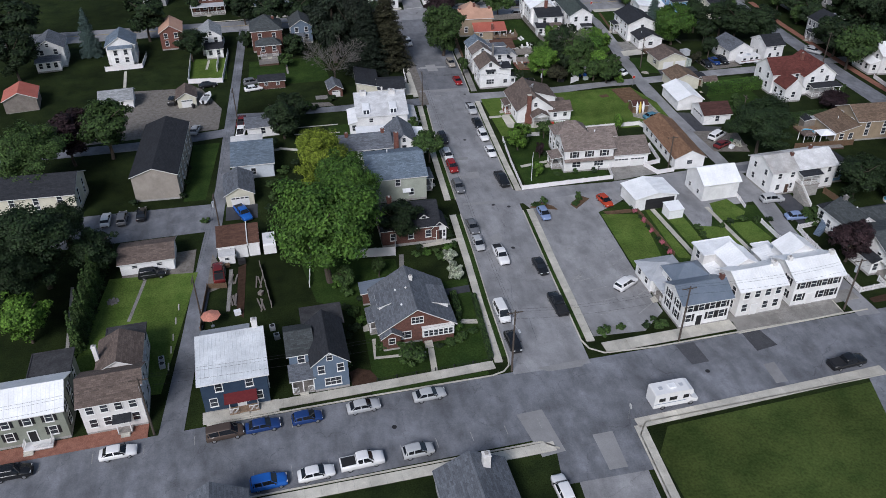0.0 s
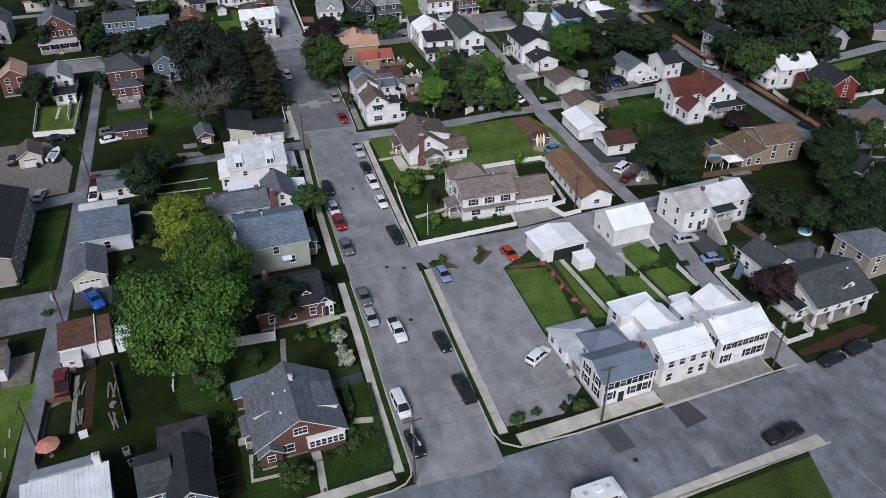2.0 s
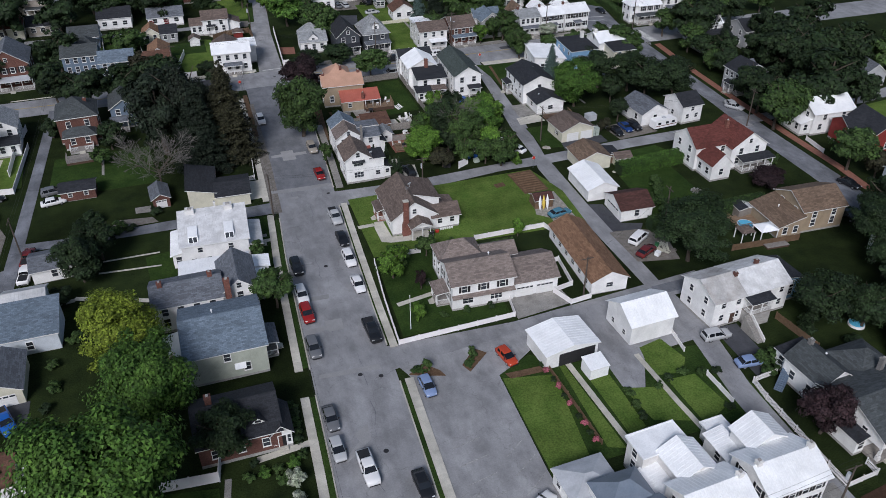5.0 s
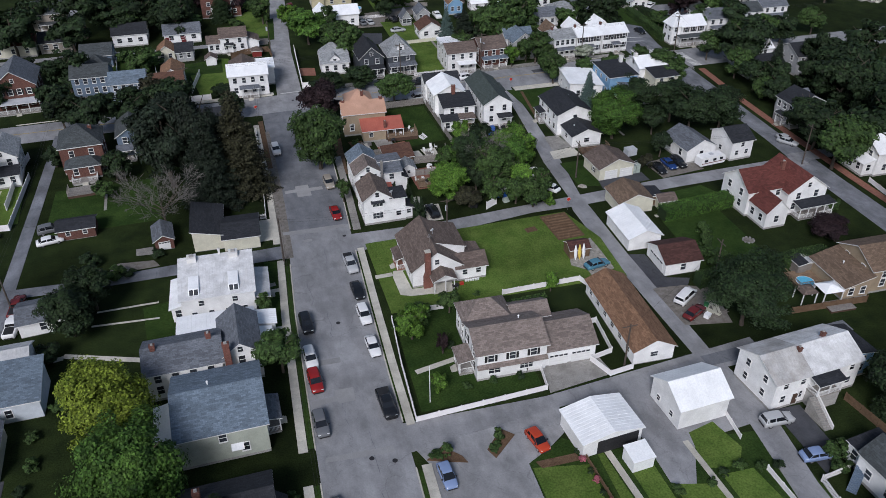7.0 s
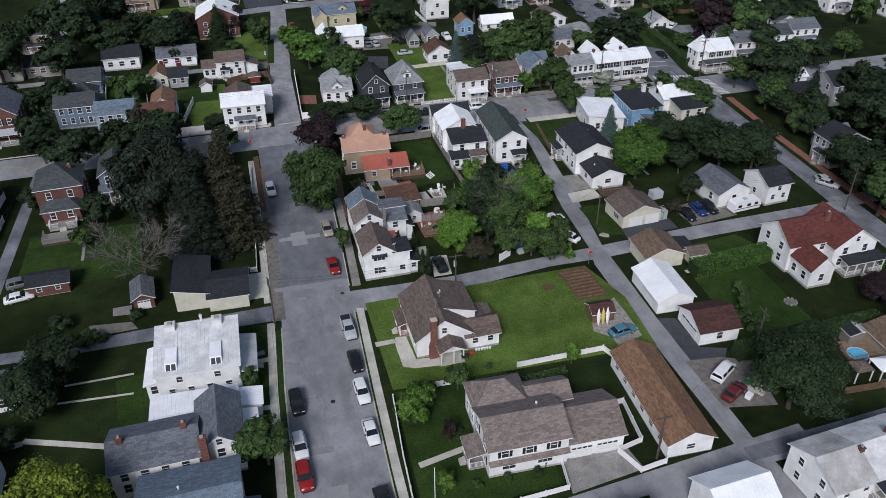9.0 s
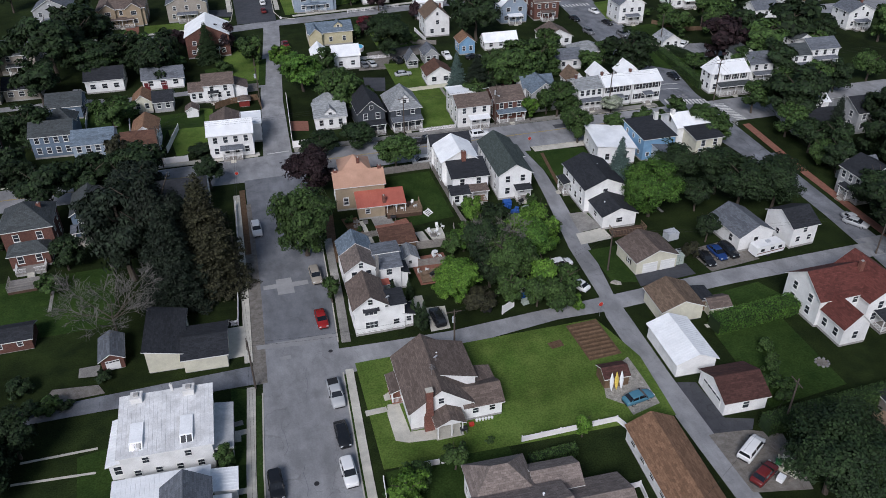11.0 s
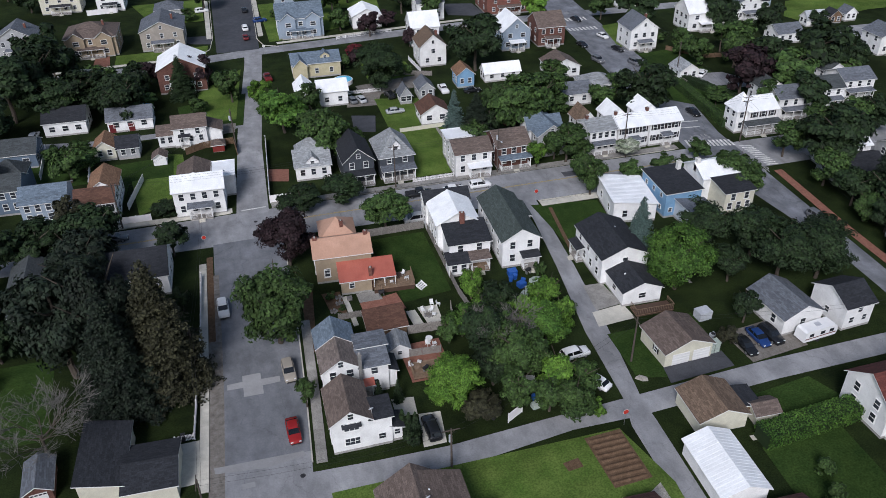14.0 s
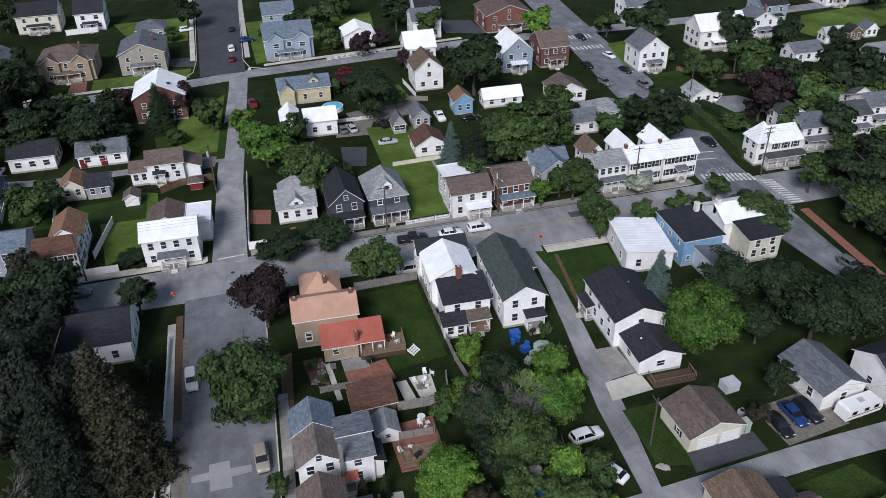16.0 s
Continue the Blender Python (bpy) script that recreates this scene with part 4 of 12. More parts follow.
def conifer(x, y, height, radius, leaf="pine", label="tall dark evergreen conifer with drooping boughs", name="conifer"):
    TREES[0] += 1
    i = TREES[0]
    t = thing(name, pose(x, y, 0, 0, 0, (i * 67) % 360), label, "tree", "trees of the town")
    part("trunk", once("ctrunk", lambda: Geo().rod((0, 0, -0.01), (0, 0, 0.97), 0.018, 0.002, 7).mesh("trunk", ("bark",), False)), "", t, at=Matrix.Diagonal((height, height, height, 1)))
    tall = height > 9
    me = once(("conifer", i % 3, tall), lambda: conifer_mesh(30 + i % 3, 52 if tall else 22, 0.0085 if tall else 0.03, 150 if tall else 26))
    recolour(part("crown", me, "", t, at=Matrix.Diagonal((radius * 4, radius * 4, height, 1))), "leaf_" + leaf)
    return t


def bush(x, y, radius, height, leaf="mid", label="rounded green garden shrub", name="shrub"):
    TREES[0] += 1
    i = TREES[0]
    me = once(("bush", i % 3), lambda: crown_mesh(50 + i % 3, 48, 46, 0.108, 0.12))
    ob = new(name, me)
    ob.matrix_basis = pose(x, y, height * 0.36, 0, 0, (i * 41) % 360) @ Matrix.Diagonal((radius, radius, height * 0.55, 1))
    recolour(ob, "leaf_" + leaf)
    return tagged(ob, label, "shrub", "garden shrubs")


def hedge(x0, y0, x1, y1, width, height, leaf="mid", label="clipped green hedge between two yards"):
    rng = np.random.default_rng(int(abs(x0 * 7 + y0 * 3)))
    a, b = np.array([x0, y0, 0.0]), np.array([x1, y1, 0.0])
    L = np.linalg.norm(b - a)
    n = int(min(14000, (L * (width + 2 * height) + width * height * 2) * 44))
    s, q, v = rng.uniform(0, 1, n), rng.uniform(-1, 1, n), rng.uniform(0, 1, n)
    d = (b - a) / L
    nn = np.array([-d[1], d[0], 0])
    face = rng.random(n) < width / (width + 2 * height)
    off = np.where(face, q, np.sign(q)) * width / 2 * rng.uniform(0.85, 1.08, n)
    z = np.where(face, height, v * height) * rng.uniform(0.93, 1.04, n)
    P = a + d * (s * L)[:, None] + nn * off[:, None] + np.array([0, 0, 1.0]) * z[:, None]
    N = np.where(face[:, None], np.array([[0, 0, 1.0]]), nn[None] * np.sign(q)[:, None]) + 0.5 * rng.normal(size=(n, 3))
    ob = new("hedge", leaves("hedge", "leaf_" + leaf, P, N, 0.135, rng))
    # Dark box filling the hedge; its colour stands in for the shade inside.
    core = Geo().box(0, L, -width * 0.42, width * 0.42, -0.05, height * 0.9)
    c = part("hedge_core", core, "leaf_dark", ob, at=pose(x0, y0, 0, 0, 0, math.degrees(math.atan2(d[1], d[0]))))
    return tagged(ob, label, "hedge", "hedges")


def bare_tree(x, y, height, spread, label="nearly bare grey tree with fine dead twigs"):
    rng = random.Random(5)
    t = thing("bare_tree", pose(x, y, 0), label, "tree", "trees of the town")
    g, tw = Geo(), Geo()
    g.rod((0, 0, -0.1), (0, 0, height * 0.35), 0.22, 0.16, 7)

    def grow(p, d, length, r, depth):
        q = p + d * length
        (g if depth < 2 else tw).rod(p, q, max(r, 0.024), max(r * 0.65, 0.015), 5 if depth < 2 else 3)
        if depth < 5:
            for k in range(3 if depth < 4 else 2):
                e = (d + Vector((rng.gauss(0, 0.55), rng.gauss(0, 0.55), rng.gauss(0.12, 0.3)))).normalized()
                grow(p.lerp(q, rng.uniform(0.55, 1)), e, length * rng.uniform(0.6, 0.85), r * 0.55, depth + 1)
    for k in range(7):
        a = k * 0.9 + rng.uniform(-0.2, 0.2)
        grow(Vector((0, 0, height * rng.uniform(0.2, 0.36))), Vector((math.cos(a) * spread * 0.12, math.sin(a) * spread * 0.12, 0.7)).normalized(), height * 0.24, 0.10, 0)
    part("trunk", g, "bark", t)
    tagged(part("twig_spray", tw, "twig", t), kind="stuff")
    return t


# ---- fences, poles, small things ----
def fence(points, height=1.0, step=2.9, kind="panel", mat="vinyl_white", label="white vinyl fence round a yard", gap=0.0):
    """A run of fence through the points (x, y): posts, and between them solid panels, pickets, rails or boards."""
    f = thing("fence", pose(points[0][0], points[0][1], 0), label, "fence", "fences")
    x0, y0 = points[0]
    rest = Geo()
    for (ax, ay), (bx, by) in zip(points, points[1:]):
        L, yaw = math.hypot(bx - ax, by - ay), math.degrees(math.atan2(by - ay, bx - ax))
        n = max(1, round(L / step))
        s = L / n
        for i in range(n):
            m = pose(ax - x0, ay - y0, 0, 0, 0, yaw) @ pose(s * i, 0, 0)
            part("post", once(("post", height, mat), lambda: Geo().box(-0.065, 0.065, -0.065, 0.065, -0.1, height + 0.06).box(-0.085, 0.085, -0.085, 0.085, height + 0.06, height + 0.1).mesh("post", (mat,), False)), "", f, at=m)

            def fill(g, m):
                bx = lambda x0, x1, y0, y1, z0, z1: g.slab([tuple(m @ Vector(q)) for q in ((x0, y0, z1), (x1, y0, z1), (x1, y1, z1), (x0, y1, z1))], z1 - z0)
                if kind == "picket":
                    for k in range(1, int(s / 0.17)):
                        bx(k * 0.17 - 0.045, k * 0.17 + 0.045, -0.02, 0.02, 0.06, height)
                    bx(0, s, 0.02, 0.05, 0.25, 0.34), bx(0, s, 0.02, 0.05, height - 0.3, height - 0.21)
                elif kind == "iron":
                    for z in (0.15, height - 0.05):
                        bx(0, s, -0.012, 0.012, z - 0.012, z + 0.012)
                    for k in range(1, int(s / 0.3)):
                        bx(k * 0.3 - 0.008, k * 0.3 + 0.008, -0.008, 0.008, 0.05, height)
                elif kind == "rail":
                    for z in (0.35, 0.7, height - 0.05):
                        bx(0, s, -0.035, 0.035, z - 0.06, z + 0.05)
                elif kind == "board":
                    for k in range(int(s / 0.16)):
                        bx(k * 0.16 + 0.01, k * 0.16 + 0.15, -0.02, 0.02, 0.04, height + 0.03 * ((k * 7) % 3))
                    bx(0, s, 0.02, 0.06, 0.3, 0.4), bx(0, s, 0.02, 0.06, height - 0.4, height - 0.3)

            def panel():
                prof = [(-0.045, 0.06), (0.045, 0.06), (0.045, 0.16), (0.02, 0.16), (0.02, height - 0.08), (0.045, height - 0.08), (0.045, height), (-0.045, height), (-0.045, height - 0.08), (-0.02, height - 0.08), (-0.02, 0.16), (-0.045, 0.16)]
                return Geo().loft([[(x, y, z) for y, z in prof] for x in (0.06, s - 0.06)]).mesh("panel", (mat,), False)
            if kind == "panel":
                part("panel", once(("panel", round(s, 2), height, kind, mat), panel), "", f, at=m)
            else:
                fill(rest, m)
        if True:
            part("post", once(("post", height, mat), lambda: None), "", f, at=pose(bx - x0, by - y0, 0, 0, 0, yaw))
    if rest.f:
        tagged(part({"picket": "picketing", "rail": "railing", "iron": "ironwork", "board": "boarding"}[kind], rest, mat, f), kind="stuff")
    return f


def utility_pole(x, y, height=10.5, yaw=0, arms=1, transformer=False, lamp=False):
    p = thing("utility_pole", pose(x, y, 0, 0, 0, yaw), "weathered brown wooden utility pole with crossarm and wires", "utility pole", "utility poles")
    part("shaft", Geo().rod((0, 0, -0.3), (0, 0, height), 0.16, 0.10, 9), "pole_wood", p)
    for k in range(arms):
        z = height - 0.5 - 0.9 * k
        part("crossarm", Geo().box(-1.15, 1.15, 0.1, 0.2, z - 0.06, z + 0.06).rod((-0.6, 0.12, z), (0, 0.1, z - 0.5), 0.02).rod((0.6, 0.12, z), (0, 0.1, z - 0.5), 0.02), "pole_wood", p)
    if transformer:
        part("transformer", Geo().rod((0, 0.35, height - 2.6), (0, 0.35, height - 1.6), 0.24, 0.24, 10), "metal_grey", p)
    if lamp:
        part("lamp_arm", Geo().rod((0, 0, height - 2.5), (0, -1.8, height - 2.0), 0.035).box(-0.14, 0.14, -2.3, -1.7, height - 2.06, height - 1.92), "metal_grey", p)
    return p


def wires(points, sag=0.8, offs=(-1.05, 0.5, 1.05), yaw=0.0):
    """Slack wires from pole top to pole top; points are (x, y, z)."""
    g = Geo()
    for (ax, ay, az), (bx, by, bz) in zip(points, points[1:]):
        for o in offs:
            ox, oy = o * math.cos(radians(yaw)), o * math.sin(radians(yaw))
            last = None
            for i in range(9):
                f = i / 8
                q = (ax + (bx - ax) * f + ox, ay + (by - ay) * f + oy, az + (bz - az) * f - 4 * sag * f * (1 - f))
                if last:
                    g.rod(last, q, 0.014, 0.014, 3)
                last = q
    return single("overhead_wire", g, "wire", Matrix(), "thin black overhead wires slung between wooden poles", "wires", "overhead wires", "stuff")


def flat(name, pts, z, mat, label="", category="", thick=0.05, kind="structure"):
    """A slab with a polygonal outline (counter-clockwise), its top at z."""
    area = sum(a[0] * b[1] - b[0] * a[1] for a, b in zip(pts, pts[1:] + pts[:1]))
    pts = pts if area > 0 else pts[::-1]
    g = Geo().slab([(x, y, z) for x, y in pts], thick)
    return single(name, g, mat, Matrix(), label, category, kind=kind)


def strip(name, left, right, z, mat, label, category, thick=0.05, kind="structure"):
    """A road or path between two lines of points."""
    g = Geo()
    for i in range(len(left) - 1):
        q = [left[i], right[i], right[i + 1], left[i + 1]]
        area = sum(a[0] * b[1] - b[0] * a[1] for a, b in zip(q, q[1:] + q[:1]))
        q = q if area > 0 else q[::-1]
        g.slab([(x, y, z) for x, y in q], thick)
    return single(name, g, mat, Matrix(), label, category, kind=kind)


def lane(name, pts, width, z, mat, label, category, thick=0.05):
    """A strip of even width along a line of points."""
    left, right = [], []
    for i, (x, y) in enumerate(pts):
        a, b = Vector(pts[max(0, i - 1)]), Vector(pts[min(len(pts) - 1, i + 1)])
        d = (b - a).normalized()
        left.append((x - d.y * width / 2, y + d.x * width / 2))
        right.append((x + d.y * width / 2, y - d.x * width / 2))
    return strip(name, left, right, z, mat, label, category, thick)


def pavement(pts, width, label="pale concrete pavement with square joints", z=0.15, mat="concrete", step=2.0):
    """A footway of separate concrete flags with open joints, as parts of one piece of the setting."""
    pv = None
    for (ax, ay), (bx, by) in zip(pts, pts[1:]):
        L, yaw = math.hypot(bx - ax, by - ay), math.degrees(math.atan2(by - ay, bx - ax))
        n = max(1, round(L / step))
        s = L / n
        base = single("pavement", Geo().box(0, L, -width / 2 + 0.01, width / 2 - 0.01, -0.1, z - 0.03), "concrete_old", pose(ax, ay, 0, 0, 0, yaw), label, "pavement", kind="structure")
        me = once(("flag", round(s, 2), round(width, 2), z, mat), lambda: Geo().box(0.012, s - 0.012, -width / 2, width / 2, z - 0.06, z).mesh("flagstone", (mat,), False))
        if ay > 225 or ax < 0 and ay > 60:
            g = Geo()
            for i in range(n):
                g.box(s * i + 0.012, s * (i + 1) - 0.012, -width / 2, width / 2, z - 0.06, z)
            tagged(part("flag_course", g, mat, base), kind="stuff")
            continue
        for i in range(n):
            part("flagstone", me, "", base, at=pose(s * i, 0, 0))
    return pv


# ---- ground, roads and yards ----
single("ground", Geo().slab([(-1500, -1200, 0), (1700, -1200, 0), (1700, 2200, 0), (-1500, 2200, 0)], 0.5), "ground", Matrix(), "dark green grassy ground of the town's yards and gardens", "ground", kind="structure")


def bline(y, off):
    """x of the long street's middle at y, plus an offset."""
    pts = ((-60, 27.0), (75, 33.2), (122, 35.6), (168, 38.1), (205, 38.9), (232, 40.2))
    for (a, xa), (b, xb) in zip(pts, pts[1:]):
        if y <= b:
            break
    return xa + (xb - xa) * (y - a) / (b - a) + off


WEST = ((66, 27.4), (80, 28.1), (94, 28.7), (107, 29.5), (120, 30.1), (136, 30.9), (154, 31.8), (168, 32.9), (180, 33.7), (206, 34.4), (232, 34.9))
EAST = ((66, 38.6), (80, 39.6), (100, 40.6), (120, 41.8), (127, 42.1), (137, 42.5), (152, 43.3), (170, 44.4), (176, 44.8), (187, 45.6), (205, 46.6), (232, 47.4))


def edge(side, y, off=0.0):
    """A point of the long street's west or east kerb line at y, moved sideways."""
    return (float(np.interp(y, [p[0] for p in side], [p[1] for p in side])) + off, y)


lane("road", [(-190, 63.6), (25, 71.7), (80, 73.4), (330, 82.0)], 12.6, 0.03, "asphalt_mid", "grey worn asphalt street crossing the town", "road")
for ys, mat in (((77.6, 84, 100, 120, 136, 154, 168, 178), "asphalt"), ((178, 187, 206, 232), "asphalt_slate")):
    strip("road", [edge(WEST, y) for y in ys], [edge(EAST, y) for y in ys], 0.036, mat, "grey patched asphalt street between rows of houses", "road")
strip("road", [(31, 64), (29.5, 40), (28.5, 0)], [(40, 66), (38.5, 40), (37.5, 0)], 0.036, "asphalt_pale", "pale worn asphalt side street", "road")
strip("road", [(-160, 243), (0, 242.0), (40, 242.2), (95, 241.6), (140, 240.6), (320, 238)], [(-160, 232), (0, 232.4), (40, 231.2), (95, 229.6), (140, 228.4), (320, 226)], 0.03, "asphalt", "grey asphalt main street with faded yellow centre lines", "road")
strip("road", [(39.6, 241), (42.3, 279), (47.3, 326), (48, 336)], [(45.8, 241), (47.2, 272), (52.0, 324), (53, 336)], 0.036, "asphalt_pale", "narrow pale asphalt lane running between gardens", "road")
strip("road", [(40.2, 338), (40.6, 378), (41, 460)], [(52.5, 338), (54.5, 390), (57, 460)], 0.036, "asphalt_dark", "fresh dark asphalt street with new kerbs", "road")
strip("road", [(-60, 331), (20, 334), (53, 339), (120, 344), (220, 340), (420, 346)], [(-60, 325), (20, 328), (53, 333), (120, 338), (220, 334), (420, 340)], 0.03, "asphalt", "grey asphalt back street", "road")
strip("road", [(128, 112), (135.6, 134), (136.8, 145), (137.6, 165), (139.6, 186), (140.4, 202), (136.6, 240), (139, 262), (141.5, 290), (148, 350), (160, 460)], [(136, 106), (141.2, 134), (142.6, 147), (143.0, 165), (144.0, 186), (145.2, 204), (148, 246), (151.5, 263), (156, 304), (160, 350), (172, 460)], 0.034, "asphalt_mid", "wide grey asphalt street with painted crossings", "road")
strip("road", [(-20.2, 75), (-18.4, 95), (-16.8, 117), (-14.8, 140), (-14.0, 160), (-12.0, 204), (-10.8, 234)], [(-16.9, 76), (-15.6, 95), (-13.8, 117), (-12.4, 140), (-11.6, 160), (-9.8, 204), (-8.6, 234)], 0.042, "asphalt_mid", "narrow grey asphalt alley behind the houses", "road")
strip("road", [(41, 122.0), (62, 123.8), (96, 124.0)], [(41, 127.2), (62, 126.2), (96, 128.6)], 0.04, "asphalt", "narrow asphalt alley beside a fenced garden", "road")
strip("road", [(43, 174.5), (53, 173.9), (62.3, 173.6), (75.5, 174.3), (88, 174.8), (110, 175.8), (141, 176)], [(43, 168.6), (53, 169.1), (61.1, 169.6), (78.8, 171.5), (88, 171.2), (110, 172.0), (141, 172)], 0.04, "asphalt", "narrow asphalt alley between gardens and garages", "road")
strip("road", [(93.8, 232), (93.5, 222.7), (91.5, 207.4), (88.7, 189.7), (87.6, 174.8), (86.3, 169.9), (85.8, 155.2), (85.8, 142.4), (85.9, 129), (86.1, 121), (85.6, 113.6), (83.8, 101), (83.5, 92), (83.6, 79)], [(97.0, 232), (95.9, 222), (94.5, 206.5), (92.3, 188.6), (90.0, 174.1), (89.9, 169.3), (89.2, 154.2), (89.0, 140.2), (88.8, 128.2), (89.4, 121), (89.2, 112), (87.7, 103), (87.2, 92), (87.4, 79)], 0.038, "asphalt", "narrow asphalt alley running behind back yards", "road")
strip("road", [(-80, 159), (-30, 160), (-12, 163)], [(-80, 163), (-30, 164), (-12, 167)], 0.037, "asphalt_mid", "cracked asphalt alley between back gardens", "road")
strip("road", [(-12, 174.4), (-1.4, 173.6), (11.7, 173.9), (33, 174.2)], [(-12, 171.8), (0, 171.0), (12.2, 170.8), (33, 170.2)], 0.037, "asphalt_mid", "narrow cracked alley behind white houses", "road")
flat("parking_lot", [(bline(83, 8.3), 83), (50.0, 82.6), (54.6, 86.4), (54.6, 98.4), (55.4, 115.4), (62, 119.6), (63, 124.0), (bline(124, 6.2), 124.0), (bline(119, 8.2), 119.4), (bline(100, 8.1), 100)], 0.034, "asphalt_pale", "worn asphalt car park with faded white bays", "parking lot")
flat("parking_lot", [(-50, 123.4), (-14, 124.5), (-14, 134.0), (-50, 134.5)], 0.031, "asphalt_mid", "dark asphalt parking yard beside an apartment block", "parking lot")
flat("driveway", [(70.9, 115.8), (71.6, 124.6), (88, 124.6), (86, 113.6), (77, 113), (73.3, 106.6), (70.7, 108.2)], 0.044, "asphalt", "grey paved yard in front of a white garage", "driveway")
# lawns
flat("lawn", [(46.2, 150), (86, 148), (87, 160), (84.5, 170), (46.4, 170.5)], 0.05, "lawn_bright", "mown bright green lawn of a corner garden", "lawn")
flat("lawn", [(45.0, 128.3), (62.5, 128.0), (62.5, 149.5), (46.2, 149.5)], 0.045, "lawn", "mown green front lawn inside a white fence", "lawn")
flat("lawn", [(42, 20), (170, 26), (170, 66), (100, 67.2), (45, 64.2), (42, 60)], 0.05, "lawn_field", "broad open green field beside the street", "lawn")
flat("lawn", [(55.6, 115.2), (62.8, 113.6), (60.6, 99.0), (54.9, 98.2)], 0.05, "lawn_bright", "narrow mown lawn behind white houses", "lawn")
flat("lawn", [(95, 228), (108, 226), (106, 199), (97, 196)], 0.045, "lawn", "mown strip of grass beside an alley", "lawn")
flat("lawn", [(77, 290), (92, 286), (87, 246), (76, 246)], 0.05, "lawn_bright", "bright mown back lawn behind grey houses", "lawn")
flat("lawn", [(-34, 84), (-20.4, 84), (-16.8, 112), (-31, 113)], 0.045, "lawn_bright", "mown bright green back lawn beside an alley", "lawn")
flat("lawn", [(8.5, 79.6), (26, 80.2), (26.6, 101), (8.5, 101)], 0.045, "lawn", "green front lawn of a brick bungalow", "lawn")
flat("lawn", [(55.4, 116), (61, 118.6), (66, 115), (88, 112), (88, 98), (54.8, 97.5)], 0.036, "lawn", "garden grass behind the row of white houses", "lawn")
flat("lawn", [(77.1, 114.6), (81.1, 115.4), (82.2, 110.5), (80.3, 108.0), (75.8, 108.8)], 0.052, "lawn_bright", "small mown lawn beside a grey yard", "lawn")
# pavements and kerbs
pavement([(8, 79.2), (25.8, 80.1)], 1.6)
pavement([(-12, 78.3), (8, 79.2)], 1.6)
pavement([(42.5, 80.2), (63.6, 81.2)], 2.2)
flat("pavement", [(63.4, 79.2), (76.9, 79.9), (81.7, 80.3), (81.7, 83.2), (64.0, 82.4)], 0.13, "concrete_old", "stained patchy concrete footway in front of white houses", "pavement", 0.2)
lane("kerb", [(63.4, 79.1), (76.9, 79.8), (81.8, 80.2), (81.85, 83.2)], 0.16, 0.17, "concrete", "pale painted kerb of a footway", "kerb", 0.2)
pavement([edge(EAST, y, 1.4) for y in (82, 100, 119.6)], 1.25)
pavement([edge(EAST, y, 0.98) for y in (126.6, 137, 152, 169.4)], 1.15)
pavement([edge(WEST, y, -1.55) for y in (80.4, 94, 107, 120.6)], 1.2)
pavement([edge(WEST, y, -1.6) for y in (126, 136, 154, 169.6)], 1.2)
pavement([edge(WEST, y, -1.9) for y in (175, 190, 206, 226)], 1.2)
pavement([edge(EAST, y, 1.25) for y in (175.6, 187, 205)], 1.4, mat="concrete_old")
pavement([(41.2, 65.4), (79.4, 67.75)], 1.6)
pavement([(41.4, 65.0), (40.0, 40)], 1.5)
pavement([(-8, 62.8), (29.5, 64.0)], 1.5)
pavement([(0, 243.6), (39, 243.6)], 1.6)
pavement([(46.5, 243.4), (135, 242.2)], 2.0, mat="concrete_old")
pavement([(97, 227.9), (136, 226.8)], 1.8)
strip("road", [(139, 177.4), (160, 177), (176, 178), (198, 182), (230, 184)], [(143, 173.6), (160, 173.6), (175, 174.2), (196, 177.4), (230, 179)], 0.04, "asphalt", "narrow asphalt side road between lawns", "road")
strip("road", [(141, 130), (160, 120), (190, 104)], [(140, 123), (156, 115), (186, 98)], 0.03, "asphalt", "grey asphalt side street under trees", "road")
strip("pavement", [(142.8, 138), (144.2, 150), (144.4, 165), (145.2, 186), (146.2, 204), (148.4, 226)], [(144.6, 137), (146.0, 150), (146.2, 165), (147.0, 186), (148.0, 204), (150.2, 226)], 0.12, "paver", "worn reddish brick footway under street trees", "pavement")
flat("lawn", [(168, 172.4), (192, 175.0), (192, 162), (168, 158)], 0.045, "lawn_bright", "bright mown lawn beside a side road", "lawn")
flat("lawn", [(157, 164), (168, 164), (168, 146), (158, 146)], 0.045, "lawn", "mown lawn behind a red house", "lawn")
flat("lawn", [(227.4, 330.0), (216.5, 316), (218.6, 308.5), (247, 313.5), (330, 312), (330, 330), (246.6, 332.2)], 0.045, "lawn_bright", "wide bright green field at the edge of town", "lawn")
flat("parking_lot", [(219.0, 295), (229, 290), (300, 286), (300, 298), (227.5, 301.1)], 0.04, "asphalt", "asphalt yard beside low sheds", "parking lot")
flat("lawn", [(157.2, 325.6), (165.5, 327.2), (163, 312), (153.1, 305.1)], 0.045, "lawn_bright", "bright lawn beside a white corner house", "lawn")
flat("parking_lot", [(115.0, 352), (127.0, 347), (126.4, 362.2), (116.6, 365.1)], 0.04, "asphalt_dark", "dark asphalt yard beside a brick hall", "parking lot")
flat("lawn", [(74, 349), (82, 352), (83, 372), (95, 366), (97, 382), (76, 380)], 0.045, "lawn_bright", "bright green lawns behind new houses", "lawn")
flat("gravel_yard", [(69.4, 286.7), (77.1, 285.9), (79.3, 292.6), (71.0, 293.5)], 0.046, "gravel", "pale gravel parking place behind sheds", "gravel")
